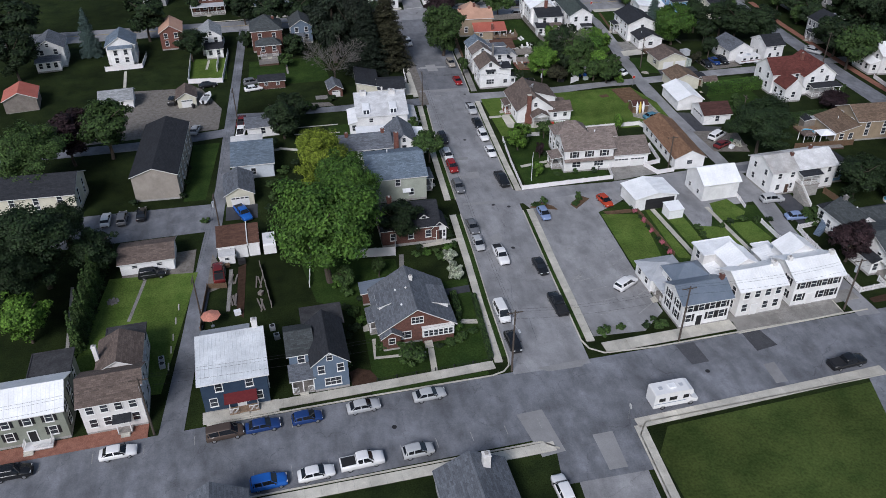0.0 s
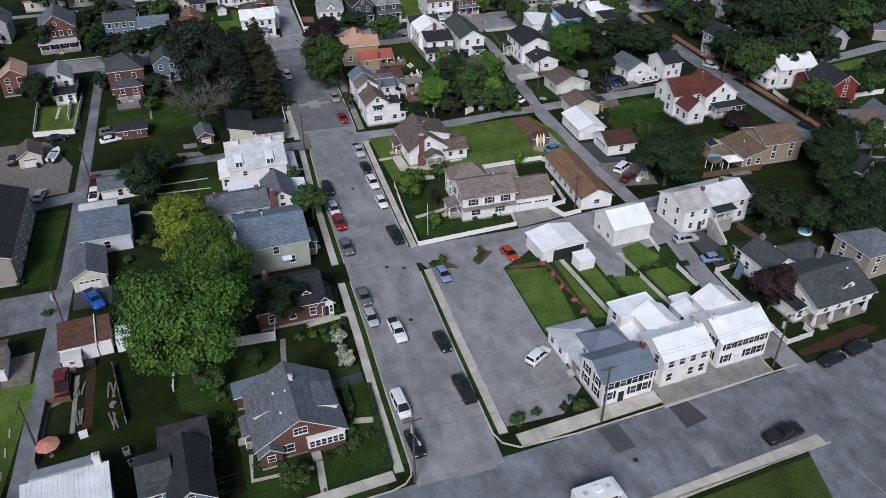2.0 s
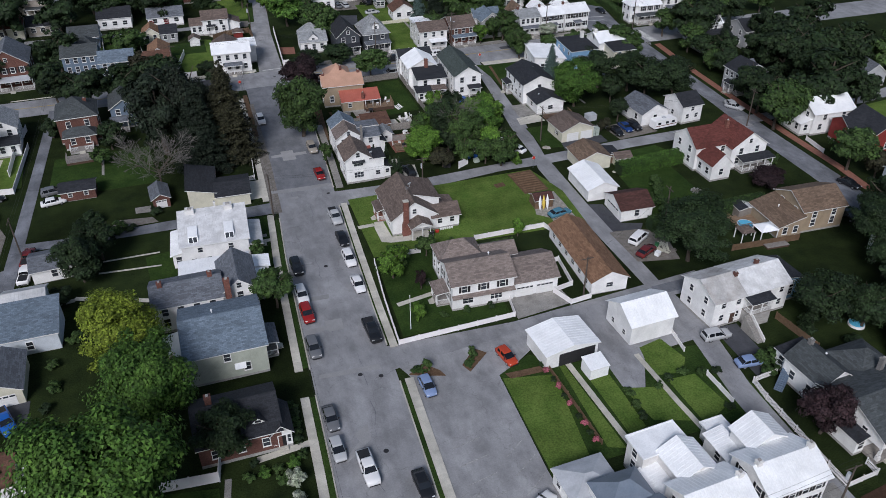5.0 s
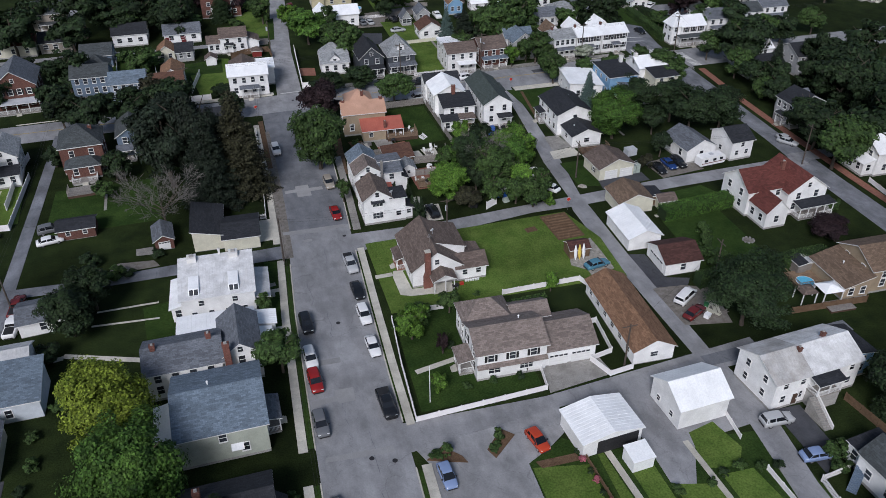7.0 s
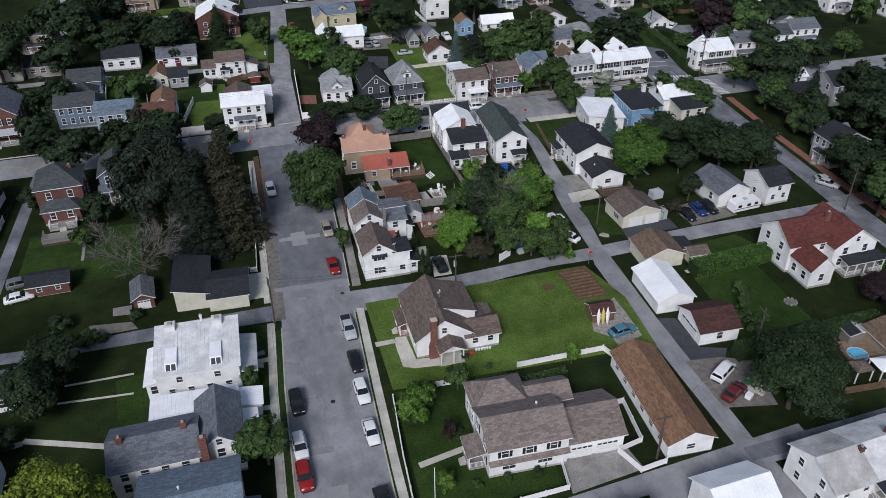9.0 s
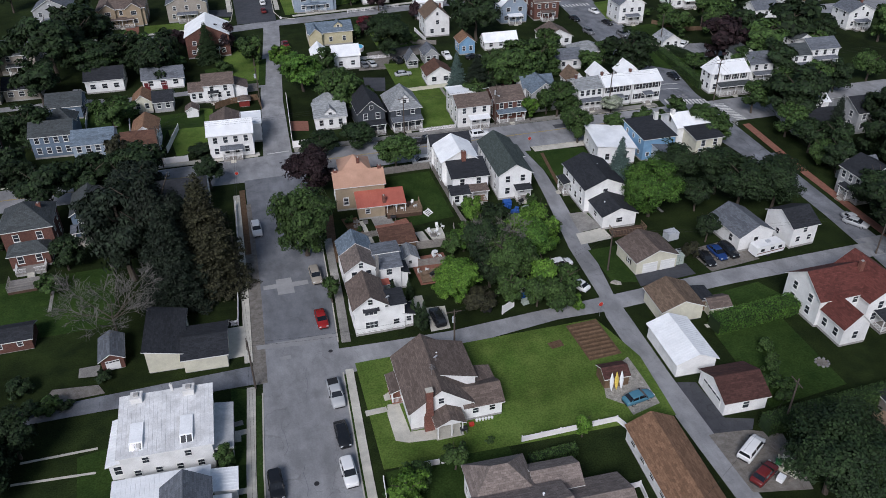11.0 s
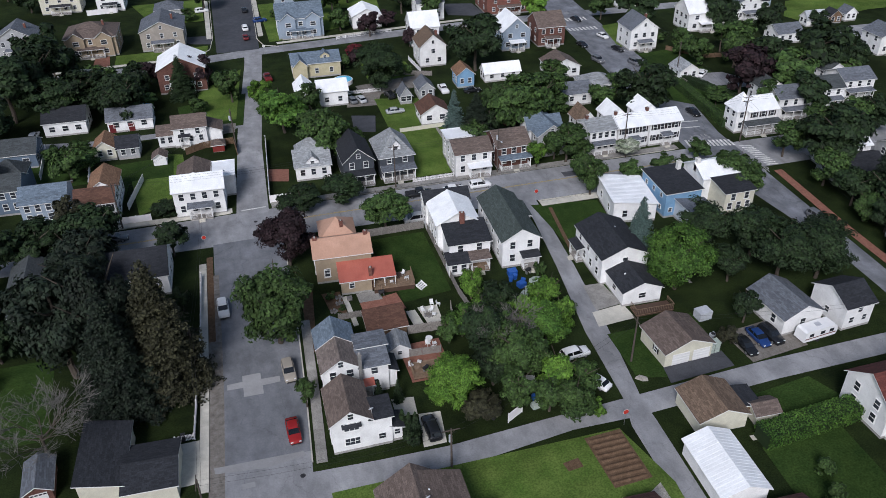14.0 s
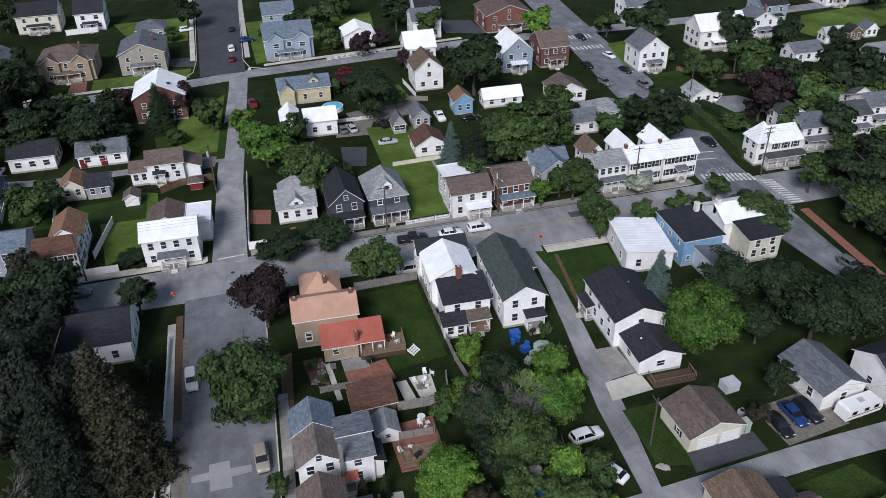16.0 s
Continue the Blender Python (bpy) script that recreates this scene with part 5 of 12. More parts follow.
flat("driveway", [(69.5, 281.4), (75.1, 279.6), (73.2, 270.5), (68.5, 272.0)], 0.05, "asphalt_dark", "dark asphalt drive behind charcoal houses", "driveway")
flat("lawn", [(34.0, 307.8), (46.0, 322.4), (42.6, 288.0), (34.1, 288.1)], 0.055, "lawn_bright", "bright mown lawn at a lane corner", "lawn")
flat("gravel_yard", [(37.0, 286.6), (42.4, 285.6), (41.8, 280.6), (37.2, 280.2)], 0.058, "gravel", "worn gravel corner beside a lane", "gravel")
strip("road", [(-60, 288.4), (-4, 288.0), (8, 285.6), (22.3, 285.4), (43, 286)], [(-60, 285.4), (-4, 285), (8, 282.8), (22, 282.6), (43, 282.6)], 0.042, "asphalt", "narrow asphalt alley behind cottages", "road")
flat("soil_bed", [(47.5, 259.1), (51.6, 257.8), (51.0, 252.4), (47.1, 253.6)], 0.05, "paver", "reddish paved patio inside a white fence", "patio")
flat("driveway", [(31.1, 356.5), (39.4, 355.2), (39.0, 347.1), (32.3, 349.3)], 0.05, "asphalt_dark", "dark asphalt drive beside a beige house", "driveway")
flat("driveway", [(6.3, 346), (10.2, 346), (10.8, 335.6), (6.1, 337.2)], 0.05, "paver", "reddish paved drive in front of a tan house", "driveway")
flat("lawn", [(12, 345), (38, 346), (37.4, 338.4), (12, 336.8)], 0.05, "lawn_bright", "front lawns along a back street", "lawn")
flat("lawn", [(56, 385), (56, 343.5), (62, 344.2), (62, 385)], 0.05, "lawn_bright", "mown lawn beside a new street", "lawn")
flat("lawn", [(22, 372), (37.6, 372), (37.6, 398), (14, 398)], 0.05, "lawn_bright", "mown lawns between new houses", "lawn")
flat("lawn", [(15, 271), (28, 272), (28, 262), (19.4, 262.4), (18, 250), (12.2, 250)], 0.05, "lawn", "back garden lawn with garden sheds", "lawn")
flat("lawn", [(-6, 280), (12, 279.6), (11, 264), (-6, 264)], 0.05, "lawn", "back garden with a swing", "lawn")
flat("lawn", [(78, 301), (91.6, 303), (91, 314), (78.6, 320)], 0.048, "lawn_bright", "bright back lawn behind a round tree", "lawn")
flat("lawn", [(155.2, 299.4), (164.8, 296.1), (169.3, 288.6), (157.1, 286.0)], 0.048, "lawn", "dark green lawn beside a brown fence", "lawn")
flat("lawn", [(155, 273), (161, 273), (164, 254), (153.6, 250)], 0.045, "lawn", "grass behind a tall hedge", "lawn")
flat("driveway", [(156, 281), (170, 279), (176, 268), (164, 268), (162, 275)], 0.05, "asphalt", "asphalt yard beside a small garage", "driveway")
strip("road", [(86.6, 127.0), (92.4, 127.2), (101, 127.4), (112, 127.8)], [(86.6, 124.8), (91.2, 124.8), (101, 125.0), (112, 125.4)], 0.042, "asphalt_mid", "narrow shaded alley behind a white house", "road")
flat("lawn", [(26.0, 147.7), (29.6, 147.2), (31.4, 169.4), (28.6, 170.2), (28.0, 158)], 0.05, "lawn", "narrow front lawn beside the pavement", "lawn")
flat("lawn", [(64.2, 115.2), (65.0, 114.9), (65.6, 98.4), (63.4, 99.3)], 0.053, "lawn_bright", "mown strip of grass beside a path", "lawn")
flat("lawn", [(67.0, 111.6), (70.1, 112.2), (70.1, 107.1), (69.9, 100.9), (67.2, 99.6)], 0.053, "lawn_bright", "mown back lawn beside a grey yard", "lawn")
flat("garden_bed", [(56.3, 116.0), (61.6, 115.8), (62.0, 114.6), (56.7, 114.8)], 0.07, "soil", "narrow planting bed at the end of a lawn", "garden bed")
flat("concrete_pad", [(7.6, 180.8), (10.5, 180.8), (10.5, 178.4), (7.7, 178.7)], 0.06, "concrete_old", "pale concrete pad beside a red shed", "concrete")
flat("gravel_yard", [(4.4, 177.2), (10.6, 176.4), (11.6, 174.4), (3.0, 174.2)], 0.046, "gravel", "bare gravelly ground beside an alley", "gravel")
flat("road", [(28.6, 58), (41.0, 58), (41.2, 64.2), (43.5, 67.6), (27, 67.2), (29.6, 64.2)], 0.039, "asphalt_mid", "worn asphalt mouth of a side street", "road")
flat("parking_lot", [(76.4, 66.6), (74.2, 60), (73.4, 50), (73, 24), (170, 24), (170, 72.0), (80.5, 68.0)], 0.056, "asphalt_mid", "worn asphalt car park beside a field", "parking lot")
for k in range(5):
    flat("bay_line", [(80 + 4.2 * k, 62.0), (80.12 + 4.2 * k, 62.0), (80.9 + 4.2 * k, 56.6), (80.78 + 4.2 * k, 56.6)], 0.062, "paint_worn", "faded white parking bay line", "road marking", 0.004)


# ---- road repairs, markings, paths, drives and beds ----
def quad_patch(pts, mat="patch", label="pale rectangular repair in the road surface", name="road_patch", z=0.046):
    flat(name, pts, z, mat, label, "road", 0.02)


for pts in ([(32.8, 178.6), (44.0, 178.2), (44.3, 177.4), (39.0, 176.8), (32.9, 177.6)], [(35.2, 193.6), (37.4, 193.7), (37.4, 194.9), (40.0, 194.9), (40.0, 193.5), (42.6, 193.4), (42.6, 192.2), (40.1, 192.1), (40.1, 190.4), (37.4, 190.5), (37.4, 192.4), (35.2, 192.5)],
            [(31.2, 134.6), (34.6, 134.8), (34.6, 135.9), (37.2, 135.8), (37.0, 133.2), (34.8, 133.2), (34.6, 133.8), (31.2, 133.4)], [(31.4, 124.4), (39.9, 123.9), (40.1, 122.8), (31.2, 123.6)], [(32.6, 142.6), (36.6, 142.4), (36.5, 141.3), (32.6, 141.5)],
            [(33.4, 112.0), (35.5, 113.2), (35.4, 110.6), (31.6, 107.7), (31.2, 108.2), (33.8, 110.6)], [(63.4, 72.2), (65.2, 72.4), (65.0, 68.4), (63.2, 68.4)], [(34.8, 64.8), (37.6, 64.9), (37.3, 59.0), (34.9, 59.0)], [(36.0, 175.0), (37.6, 175.0), (37.6, 174.2), (36.0, 174.2)],
            [(26.2, 70.2), (29.8, 70.4), (30.6, 63.0), (27.4, 62.6)], [(31.5, 78.2), (39.5, 78.6), (38.0, 77.2), (33.0, 77.2)]):
    quad_patch(pts)
for pts in ([(52.9, 78.6), (55.9, 78.7), (56.2, 74.4), (53.5, 74.3)], [(63.9, 79.1), (66.9, 79.2), (67.7, 75.6), (64.1, 75.0)], [(83, 240.4), (84.6, 240.4), (84.4, 237.6), (83.2, 237.6)], [(106, 238.8), (109, 238.8), (109, 236.8), (106, 236.8)]):
    quad_patch(pts, "patch_dark", "dark tarred repair in the road surface")
for x, y, r in ((36.6, 108.0, 0.35), (39.6, 121.4, 0.34), (37.8, 150.2, 0.34), (36.9, 122.6, 0.34), (43.4, 174.2, 0.34), (55.0, 72.6, 0.34), (10, 71.4, 0.34), (43.0, 238.0, 0.34)):
    single("manhole_cover", Geo().rod((0, 0, 0), (0, 0, 0.052), r, r, 16), "black_plastic", pose(x, y, 0), "round dark iron manhole cover in the asphalt", "manhole cover", "manhole covers")


def tar_seam(pts, w=0.06):
    lane("crack_seal", pts, w, 0.043, "asphalt_mid", "thin black tar seam sealing a road crack", "road", 0.012)


rs = random.Random(11)
for y0 in range(84, 225, 9):
    x = bline(y0, rs.uniform(-3.5, 3.5))
    pts = [(x, y0)]
    for k in range(5):
        pts.append((pts[-1][0] + rs.uniform(-0.35, 0.5), pts[-1][1] + rs.uniform(0.9, 1.6)))
    tar_seam(pts)
for x0 in list(range(-40, 95, 12)):
    y = 71.7 + (x0 - 25) * 0.034 + rs.uniform(-3.5, 3.5)
    pts = [(x0, y)]
    for k in range(5):
        pts.append((pts[-1][0] + rs.uniform(0.8, 1.7), pts[-1][1] + rs.uniform(-0.25, 0.3)))
    tar_seam(pts)


def line(a, b, w=0.12, mat="paint_worn", label="faded white parking bay line", z=0.048):
    lane("road_marking", [a, b], w, z, mat, label, "road marking", 0.012)


for k in range(8):
    y = 84.5 + 3.0 * k
    if y < 112:
        line((44.6, y), (48.6, y + 0.7))
for k in range(6):
    y = 86.5 + 3.1 * k
    line((50.6, y), (54.2, y + 2.4))
for k in range(5):
    line((43.4, 96.2 + 0.35 * k), (45.4, 97.6 + 0.1 * k), 0.09)
for k in range(12):
    f = k / 11
    line((138.6 + 9.2 * f, 244.6 - 2.6 * f), (138.0 + 9.6 * f, 241.2 - 2.2 * f), 0.5, "paint_white", "white painted zebra crossing bar")
for k in range(11):
    f = k / 10
    line((148.4 + 0.2 * f, 238.4 - 9.4 * f), (151.0 + 0.2 * f, 237.8 - 9.2 * f), 0.5, "paint_white", "white painted zebra crossing bar")
for k in range(8):
    f = k / 7
    line((147.0 + 8.6 * f, 336.6 - 0.6 * f), (147.0 + 8.4 * f, 333.4 - 0.6 * f), 0.6, "paint_white", "white painted zebra crossing bar")
    line((146.2 + 8.6 * f, 326.6 - 0.6 * f), (146.2 + 8.4 * f, 323.8 - 0.6 * f), 0.6, "paint_white", "white painted zebra crossing bar")
for x0, x1 in ((-60, 30), (52, 134)):
    for o in (-0.12, 0.12):
        line((x0, 237.4 - x0 * 0.012 + o), (x1, 237.4 - x1 * 0.012 + o), 0.1, "paint_yellow", "faded double yellow centre line")
for a, b in (((40.6, 243.0), (45.4, 243.2)), ((139.6, 251.0), (145.6, 250.0)), ((141.2, 254.0), (147.0, 253.0))):
    line(a, b, 0.35, "paint_white", "white painted stop line")
for k in range(9):
    line((-8 + k * 4.6, 66.0 + 0.16 * k), (-8.1 + k * 4.6, 67.6 + 0.16 * k), 0.1, "paint_worn", "short white parking tick on the road")
for k in range(6):
    line((-34 + k * 6.2, 73.0 + 0.2 * k), (-34.1 + k * 6.2, 74.6 + 0.2 * k), 0.1, "paint_worn", "short white parking tick on the road")


def kerb(pts, label="pale concrete kerb along the roadway"):
    """Kerb stones in a row, a real step above the road."""
    for (ax, ay), (bx, by) in zip(pts, pts[1:]):
        L, yaw = math.hypot(bx - ax, by - ay), math.degrees(math.atan2(by - ay, bx - ax))
        n = max(1, round(L / 4.0))
        s = L / n
        k = single("kerb", Geo().box(0, L, -0.05, 0.05, -0.1, 0.10), "concrete_old", pose(ax, ay, 0, 0, 0, yaw), label, "kerb", kind="structure")
        g = Geo()
        for i in range(n):
            g.box(s * i + 0.006, s * (i + 1) - 0.006, -0.09, 0.09, 0, 0.15)
        tagged(part("kerb_course", g, "concrete", k), kind="stuff")


kerb([edge(WEST, y, -0.05) for y in (81, 94, 107, 120.6)])
kerb([edge(WEST, y, -0.05) for y in (126, 136, 154, 168)])
kerb([edge(EAST, y, 0.05) for y in (82.5, 100, 119.5)])
kerb([edge(EAST, y, 0.05) for y in (127.4, 137, 152, 169)])
kerb([edge(EAST, y, 0.05) for y in (176, 187, 205, 226)])
kerb([(-14, 76.7), (8, 77.6), (25, 78.0)])
kerb([(25, 78.0), (26.8, 78.5), (27.8, 79.5), edge(WEST, 81, -0.05)])
kerb([edge(EAST, 82.5, 0.05), (40.3, 80.6), (42.2, 79.2), (50, 78.9), (86, 80.2)])
kerb([(39.6, 40), (40.9, 63.5), (42.4, 65.4), (80, 66.9)])
kerb([(-10, 63.9), (28, 65.0), (30, 63.5)])
kerb([(-20, 242.8), (20, 242.8), (38.6, 242.6)])
kerb([(46.8, 242.6), (95, 242.0), (134, 241.2)])
kerb([(97, 229.2), (134, 228.0)])
kerb([(40.3, 460), (40.2, 400), (39.6, 352), (38.4, 342), (36.0, 338.6)])
kerb([(57.2, 460), (54.4, 390), (52.6, 348), (54.0, 341), (58.4, 338.4)])
pavement([(38.9, 420), (38.6, 352)], 1.5)
pavement([(56.2, 420), (54.0, 350)], 1.5)
pavement([(-60, 333), (34, 336.6)], 1.5)
pavement([(58, 341.5), (118, 345.6)], 1.5)
# grass verges between kerb and footway
lane("verge", [edge(WEST, y, -0.52) for y in (81.5, 94, 107, 120.4)], 0.8, 0.10, "lawn", "narrow grass verge between kerb and pavement", "lawn")
lane("verge", [edge(EAST, y, 0.45) for y in (83, 100, 119)], 0.6, 0.10, "lawn", "narrow grass verge between kerb and pavement", "lawn")
lane("verge", [(8, 78.0), (24.6, 78.7)], 0.7, 0.10, "lawn", "narrow grass verge between kerb and pavement", "lawn")
lane("verge", [edge(EAST, y, 0.27) for y in (127.8, 137, 152, 168.4)], 0.26, 0.09, "lawn", "narrow grass verge beside the kerb", "lawn")
lane("verge", [edge(WEST, y, -0.55) for y in (126.4, 136, 154, 167.6)], 0.8, 0.09, "lawn", "narrow grass verge beside the kerb", "lawn")
strip("gravel_shoulder", [edge(WEST, y, -1.25) for y in (170, 190, 205, 222)], [edge(WEST, y, 0.7) for y in (170, 190, 205, 222)], 0.044, "gravel", "dusty gravel shoulder beside the roadway", "gravel")
strip("soil_strip", [edge(WEST, y, -1.25) for y in (204, 216, 228)], [edge(WEST, y, -0.2) for y in (204, 216, 228)], 0.05, "soil", "strip of bare brown soil beside the kerb", "soil")
flat("gravel_yard", [(-46, 164.5), (-15, 167), (-14.5, 178), (-20, 192), (-36, 193), (-47, 184)], 0.03, "gravel", "pale gravel yard beside the alley", "gravel")
flat("gravel_yard", [(-29, 118.0), (-17.4, 119), (-17.6, 112), (-29, 111.5)], 0.028, "gravel", "patchy gravel beside a garage", "gravel")
flat("gravel_yard", [(88.2, 143.5), (91.8, 143.8), (97.6, 141), (95.6, 132.3), (88.3, 133.9)], 0.043, "gravel", "gravel yard with parked vehicles", "gravel")
flat("gravel_yard", [(109, 176), (119, 177), (118, 184), (108.5, 183)], 0.03, "gravel", "pale gravel parking place behind a house", "gravel")
flat("gravel_yard", [(75, 292), (92, 295), (93, 303), (74, 300)], 0.03, "gravel", "pale gravel yard with parked cars", "gravel")
flat("driveway", [(62.9, 126.6), (73.0, 127.6), (72.4, 131.8), (63.8, 132.0)], 0.045, "concrete_old", "stained concrete drive before a garage", "driveway")
flat("driveway", [(91.8, 193.6), (97.4, 194.2), (97.6, 190.4), (91.2, 190.0)], 0.045, "concrete", "pale concrete apron beside the alley", "driveway")
flat("driveway", [(93.4, 200.6), (97.2, 200.4), (97.4, 194.4), (92.6, 193.9)], 0.044, "concrete_old", "stained concrete drive beside a house", "driveway")
flat("driveway", [(89.2, 153.6), (91.9, 152.8), (91.9, 145.7), (95.6, 144.4), (94.3, 142.8), (89.0, 143.6)], 0.045, "asphalt_dark", "dark asphalt drive in front of a garage", "driveway")
flat("driveway", [(95.4, 175.6), (106, 176.2), (106, 179.6), (96, 179)], 0.046, "asphalt_dark", "dark asphalt apron before a double garage", "driveway")
flat("driveway", [(-12.6, 127.4), (-6.8, 127.4), (-6.8, 132.4), (-12.6, 132.4)], 0.046, "asphalt_dark", "dark asphalt drive before a garage", "driveway")
flat("driveway", [(89.9, 114.8), (94.0, 114.6), (93.6, 106.8), (89.6, 103.6)], 0.046, "asphalt_dark", "dark asphalt drive beside a white house", "driveway")
flat("driveway", [(24.4, 176.6), (31.2, 176.8), (31.4, 184.0), (27.4, 184.0), (24.4, 179)], 0.05, "concrete", "pale concrete forecourt beside dark roofed garages", "driveway")
flat("driveway", [(59.0, 174.3), (62.1, 174.3), (62.8, 179.9), (59.8, 180.2)], 0.045, "concrete", "pale concrete parking place by the alley", "driveway")
flat("forecourt", [(-14.5, 76.9), (-4.6, 77.4), (-4.6, 79.6), (-14.6, 79.0)], 0.14, "concrete", "pale concrete forecourt of a house", "pavement", 0.2)
flat("forecourt", [(-44, 75.0), (-21.4, 76.2), (-21.4, 78.6), (-44, 77.4)], 0.12, "paver", "red brick pavement in front of houses", "pavement", 0.2)
flat("forecourt", [(55, 81.4), (86.4, 82.9), (86.4, 85.4), (55, 83.4)], 0.14, "concrete_old", "stained concrete forecourt before white houses", "pavement", 0.2)


def path(pts, w=1.0, mat="concrete", label="narrow pale concrete garden path"):
    lane("path", pts, w, 0.075, mat, label, "path", 0.06)


path([(17.2, 80.3), (17.6, 85.4)], 0.9), path([(9.7, 89.2), (9.3, 85.0), (16.8, 84.6)], 0.55), path([(26.4, 89.8), (22.8, 90.6)], 1.0)
path([(45.9, 160.1), (48.85, 160.1)], 1.0), path([(46.3, 136.0), (53.2, 137.2)], 0.9)
path([(65.6, 115.2), (66.4, 98.7)], 0.9), path([(28.0, 161.4), (31.0, 161.4)], 0.9), path([(27.5, 151.7), (30.2, 151.5)], 0.9), path([(-2, 154.6), (10.4, 149.8)], 0.9), path([(-2, 154.2), (-4.6, 153.8)], 0.9)
path([(100.0, 163.4), (108, 163.0), (116.8, 164.0)], 0.8), path([(110, 213), (110.8, 196)], 0.5, "concrete_old"), path([(95.5, 207.6), (98.2, 226)], 0.7, "soil"), path([(-25.0, 113), (-26.6, 101)], 0.5, "concrete_old")
path([(87.4, 270.0), (87.2, 257.3), (86.8, 249)], 0.7, "concrete_old"), path([(16.4, 104.2), (17.2, 110)], 0.8, "concrete_old"), path([(2.1, 164.0), (11.4, 163.9)], 0.35, "concrete"), path([(1.5, 160.6), (11.5, 159.7)], 0.35, "concrete")
path([(23.6, 162.5), (29.8, 163.2)], 0.9, "concrete_old"), path([(26.4, 147.6), (30.0, 147.9)], 0.9), path([(1.5, 207), (1.7, 196.6)], 0.5, "concrete_old"), path([(54.9, 209.4), (55.4, 201.4)], 0.8)
path([(-19, 204), (-18.6, 210.5)], 0.6), path([(21.0, 111.8), (29.0, 112.6)], 1.0), path([(-38.5, 196), (-39.6, 207)], 0.7), path([(-34.5, 95), (-36.6, 112)], 0.5, "concrete_old")
path([(15.2, 292.5), (15.6, 302)], 0.6), path([(75.9, 113.5), (76.3, 103.1), (76.7, 97.4)], 0.8)
path([(-11.4, 111.6), (-11.7, 100.4)], 0.6, "concrete_old")
flat("gravel_yard", [(-14.6, 117.0), (-13.2, 113.4), (-12.2, 112.6), (-12.4, 107.1), (-15.2, 105.8), (-15.0, 110.6)], 0.05, "gravel", "gravel parking place beside a garage", "gravel")
# planting beds and bare soil
bed = flat("garden_bed", [(79.3, 169.6), (84.5, 169.8), (84.7, 161.4), (79.5, 161.2)], 0.09, "soil", "tilled brown vegetable bed in rows", "garden bed")
for k in range(9):
    part("furrow", once("furrow", lambda: Geo().solid([(0, -0.28, 0), (4.7, -0.28, 0), (4.7, 0.28, 0), (0, 0.28, 0)], [(0.1, -0.08, 0.16), (4.6, -0.08, 0.16), (4.6, 0.08, 0.16), (0.1, 0.08, 0.16)]).mesh("furrow", ("soil",), False)), "", bed, at=pose(79.6, 161.9 + 0.88 * k, 0.09))
flat("bare_soil", [(75.0, 166.6), (77.2, 166.9), (77.3, 165.4), (75.2, 165.2)], 0.062, "soil", "small square of bare soil in a lawn", "soil")
flat("stone_patch", [(78.4, 153.6), (79.2, 156.0), (82.8, 159.2), (85.2, 160.4), (85.2, 156), (85.0, 150.6), (80.5, 149.6), (80.4, 151.6)], 0.064, "rubble", "broken pale stone paving beside a shed", "paving")
flat("patio", [(56.9, 209.6), (60.6, 209.4), (60.8, 206.9), (57.0, 207.0)], 0.075, "concrete_old", "pale concrete terrace beside a kitchen door", "patio")
flat("patio", [(57.0, 206.9), (63.3, 208.0), (63.9, 203.4), (57.2, 203.2)], 0.06, "paver", "reddish brown paved yard behind a house", "patio")
flat("patio", [(51.4, 211.2), (54.4, 211.0), (54.6, 204.8), (52.0, 206.6)], 0.06, "soil", "bare earth garden beside a house", "soil")
flat("patio", [(60.4, 194.6), (66.8, 194.8), (66.6, 186.2), (60.6, 186.4)], 0.06, "paver", "red brick patio with wooden deck edges", "patio")
flat("patio", [(63.6, 202.6), (65.1, 202.6), (65.6, 198.6), (64.0, 198.4)], 0.06, "concrete", "pale concrete slab beside a shed", "patio")
flat("patio", [(65.6, 203.0), (68.8, 202.9), (68.6, 198.6), (66.2, 198.4)], 0.06, "concrete", "pale flagstone patio with garden seats", "patio")
flat("patio", [(107.6, 165.4), (111.6, 165.6), (111.4, 162.6), (107.6, 162.4)], 0.06, "stone", "grey flagstone patio beside a lawn", "patio")
flat("bare_soil", [(-10.2, 112.0), (-8.9, 112.8), (-9.3, 98.3), (-10.4, 99.4)], 0.06, "mulch", "narrow strip of bare brown earth in a back yard", "soil")
flat("bare_soil", [(5.4, 82.9), (6.6, 83.4), (8.3, 82.6), (9.0, 81.2), (8.8, 80.0), (7.2, 79.6), (5.5, 79.9)], 0.06, "mulch", "brown mulched planting bed beside a front lawn", "garden bed")
flat("garden_path", [(21.8, 98.9), (26.6, 99.2), (26.4, 97.4), (22.0, 97.2)], 0.07, "asphalt_dark", "dark asphalt side path beside a bungalow", "path")
flat("bare_soil", [(88.0, 82.6), (92.8, 83.2), (101.6, 84.4), (103.4, 82.9), (97.3, 81.4), (88.0, 81.5)], 0.06, "mulch", "reddish mulch bed along a shaded pavement", "garden bed")
flat("bare_soil", [(48.2, 213.0), (50.2, 213.6), (48.6, 197.0), (47.4, 197.3)], 0.055, "soil", "dry bare verge beside the pavement", "soil")
flat("concrete_pad", [(56.9, 184.0), (60.0, 183.6), (59.7, 180.3), (56.9, 180.6)], 0.06, "concrete", "pale concrete path behind a white house", "path")
flat("patio", [(51.6, 249.6), (55.4, 249.8), (55.2, 246.2), (51.4, 246.2)], 0.06, "paver", "brick terrace beside a cottage", "patio")
flat("lawn", [(99, 145.5), (112, 146.5), (112.5, 162), (100.4, 161.6)], 0.045, "lawn", "mown lawn behind clipped hedges", "lawn")
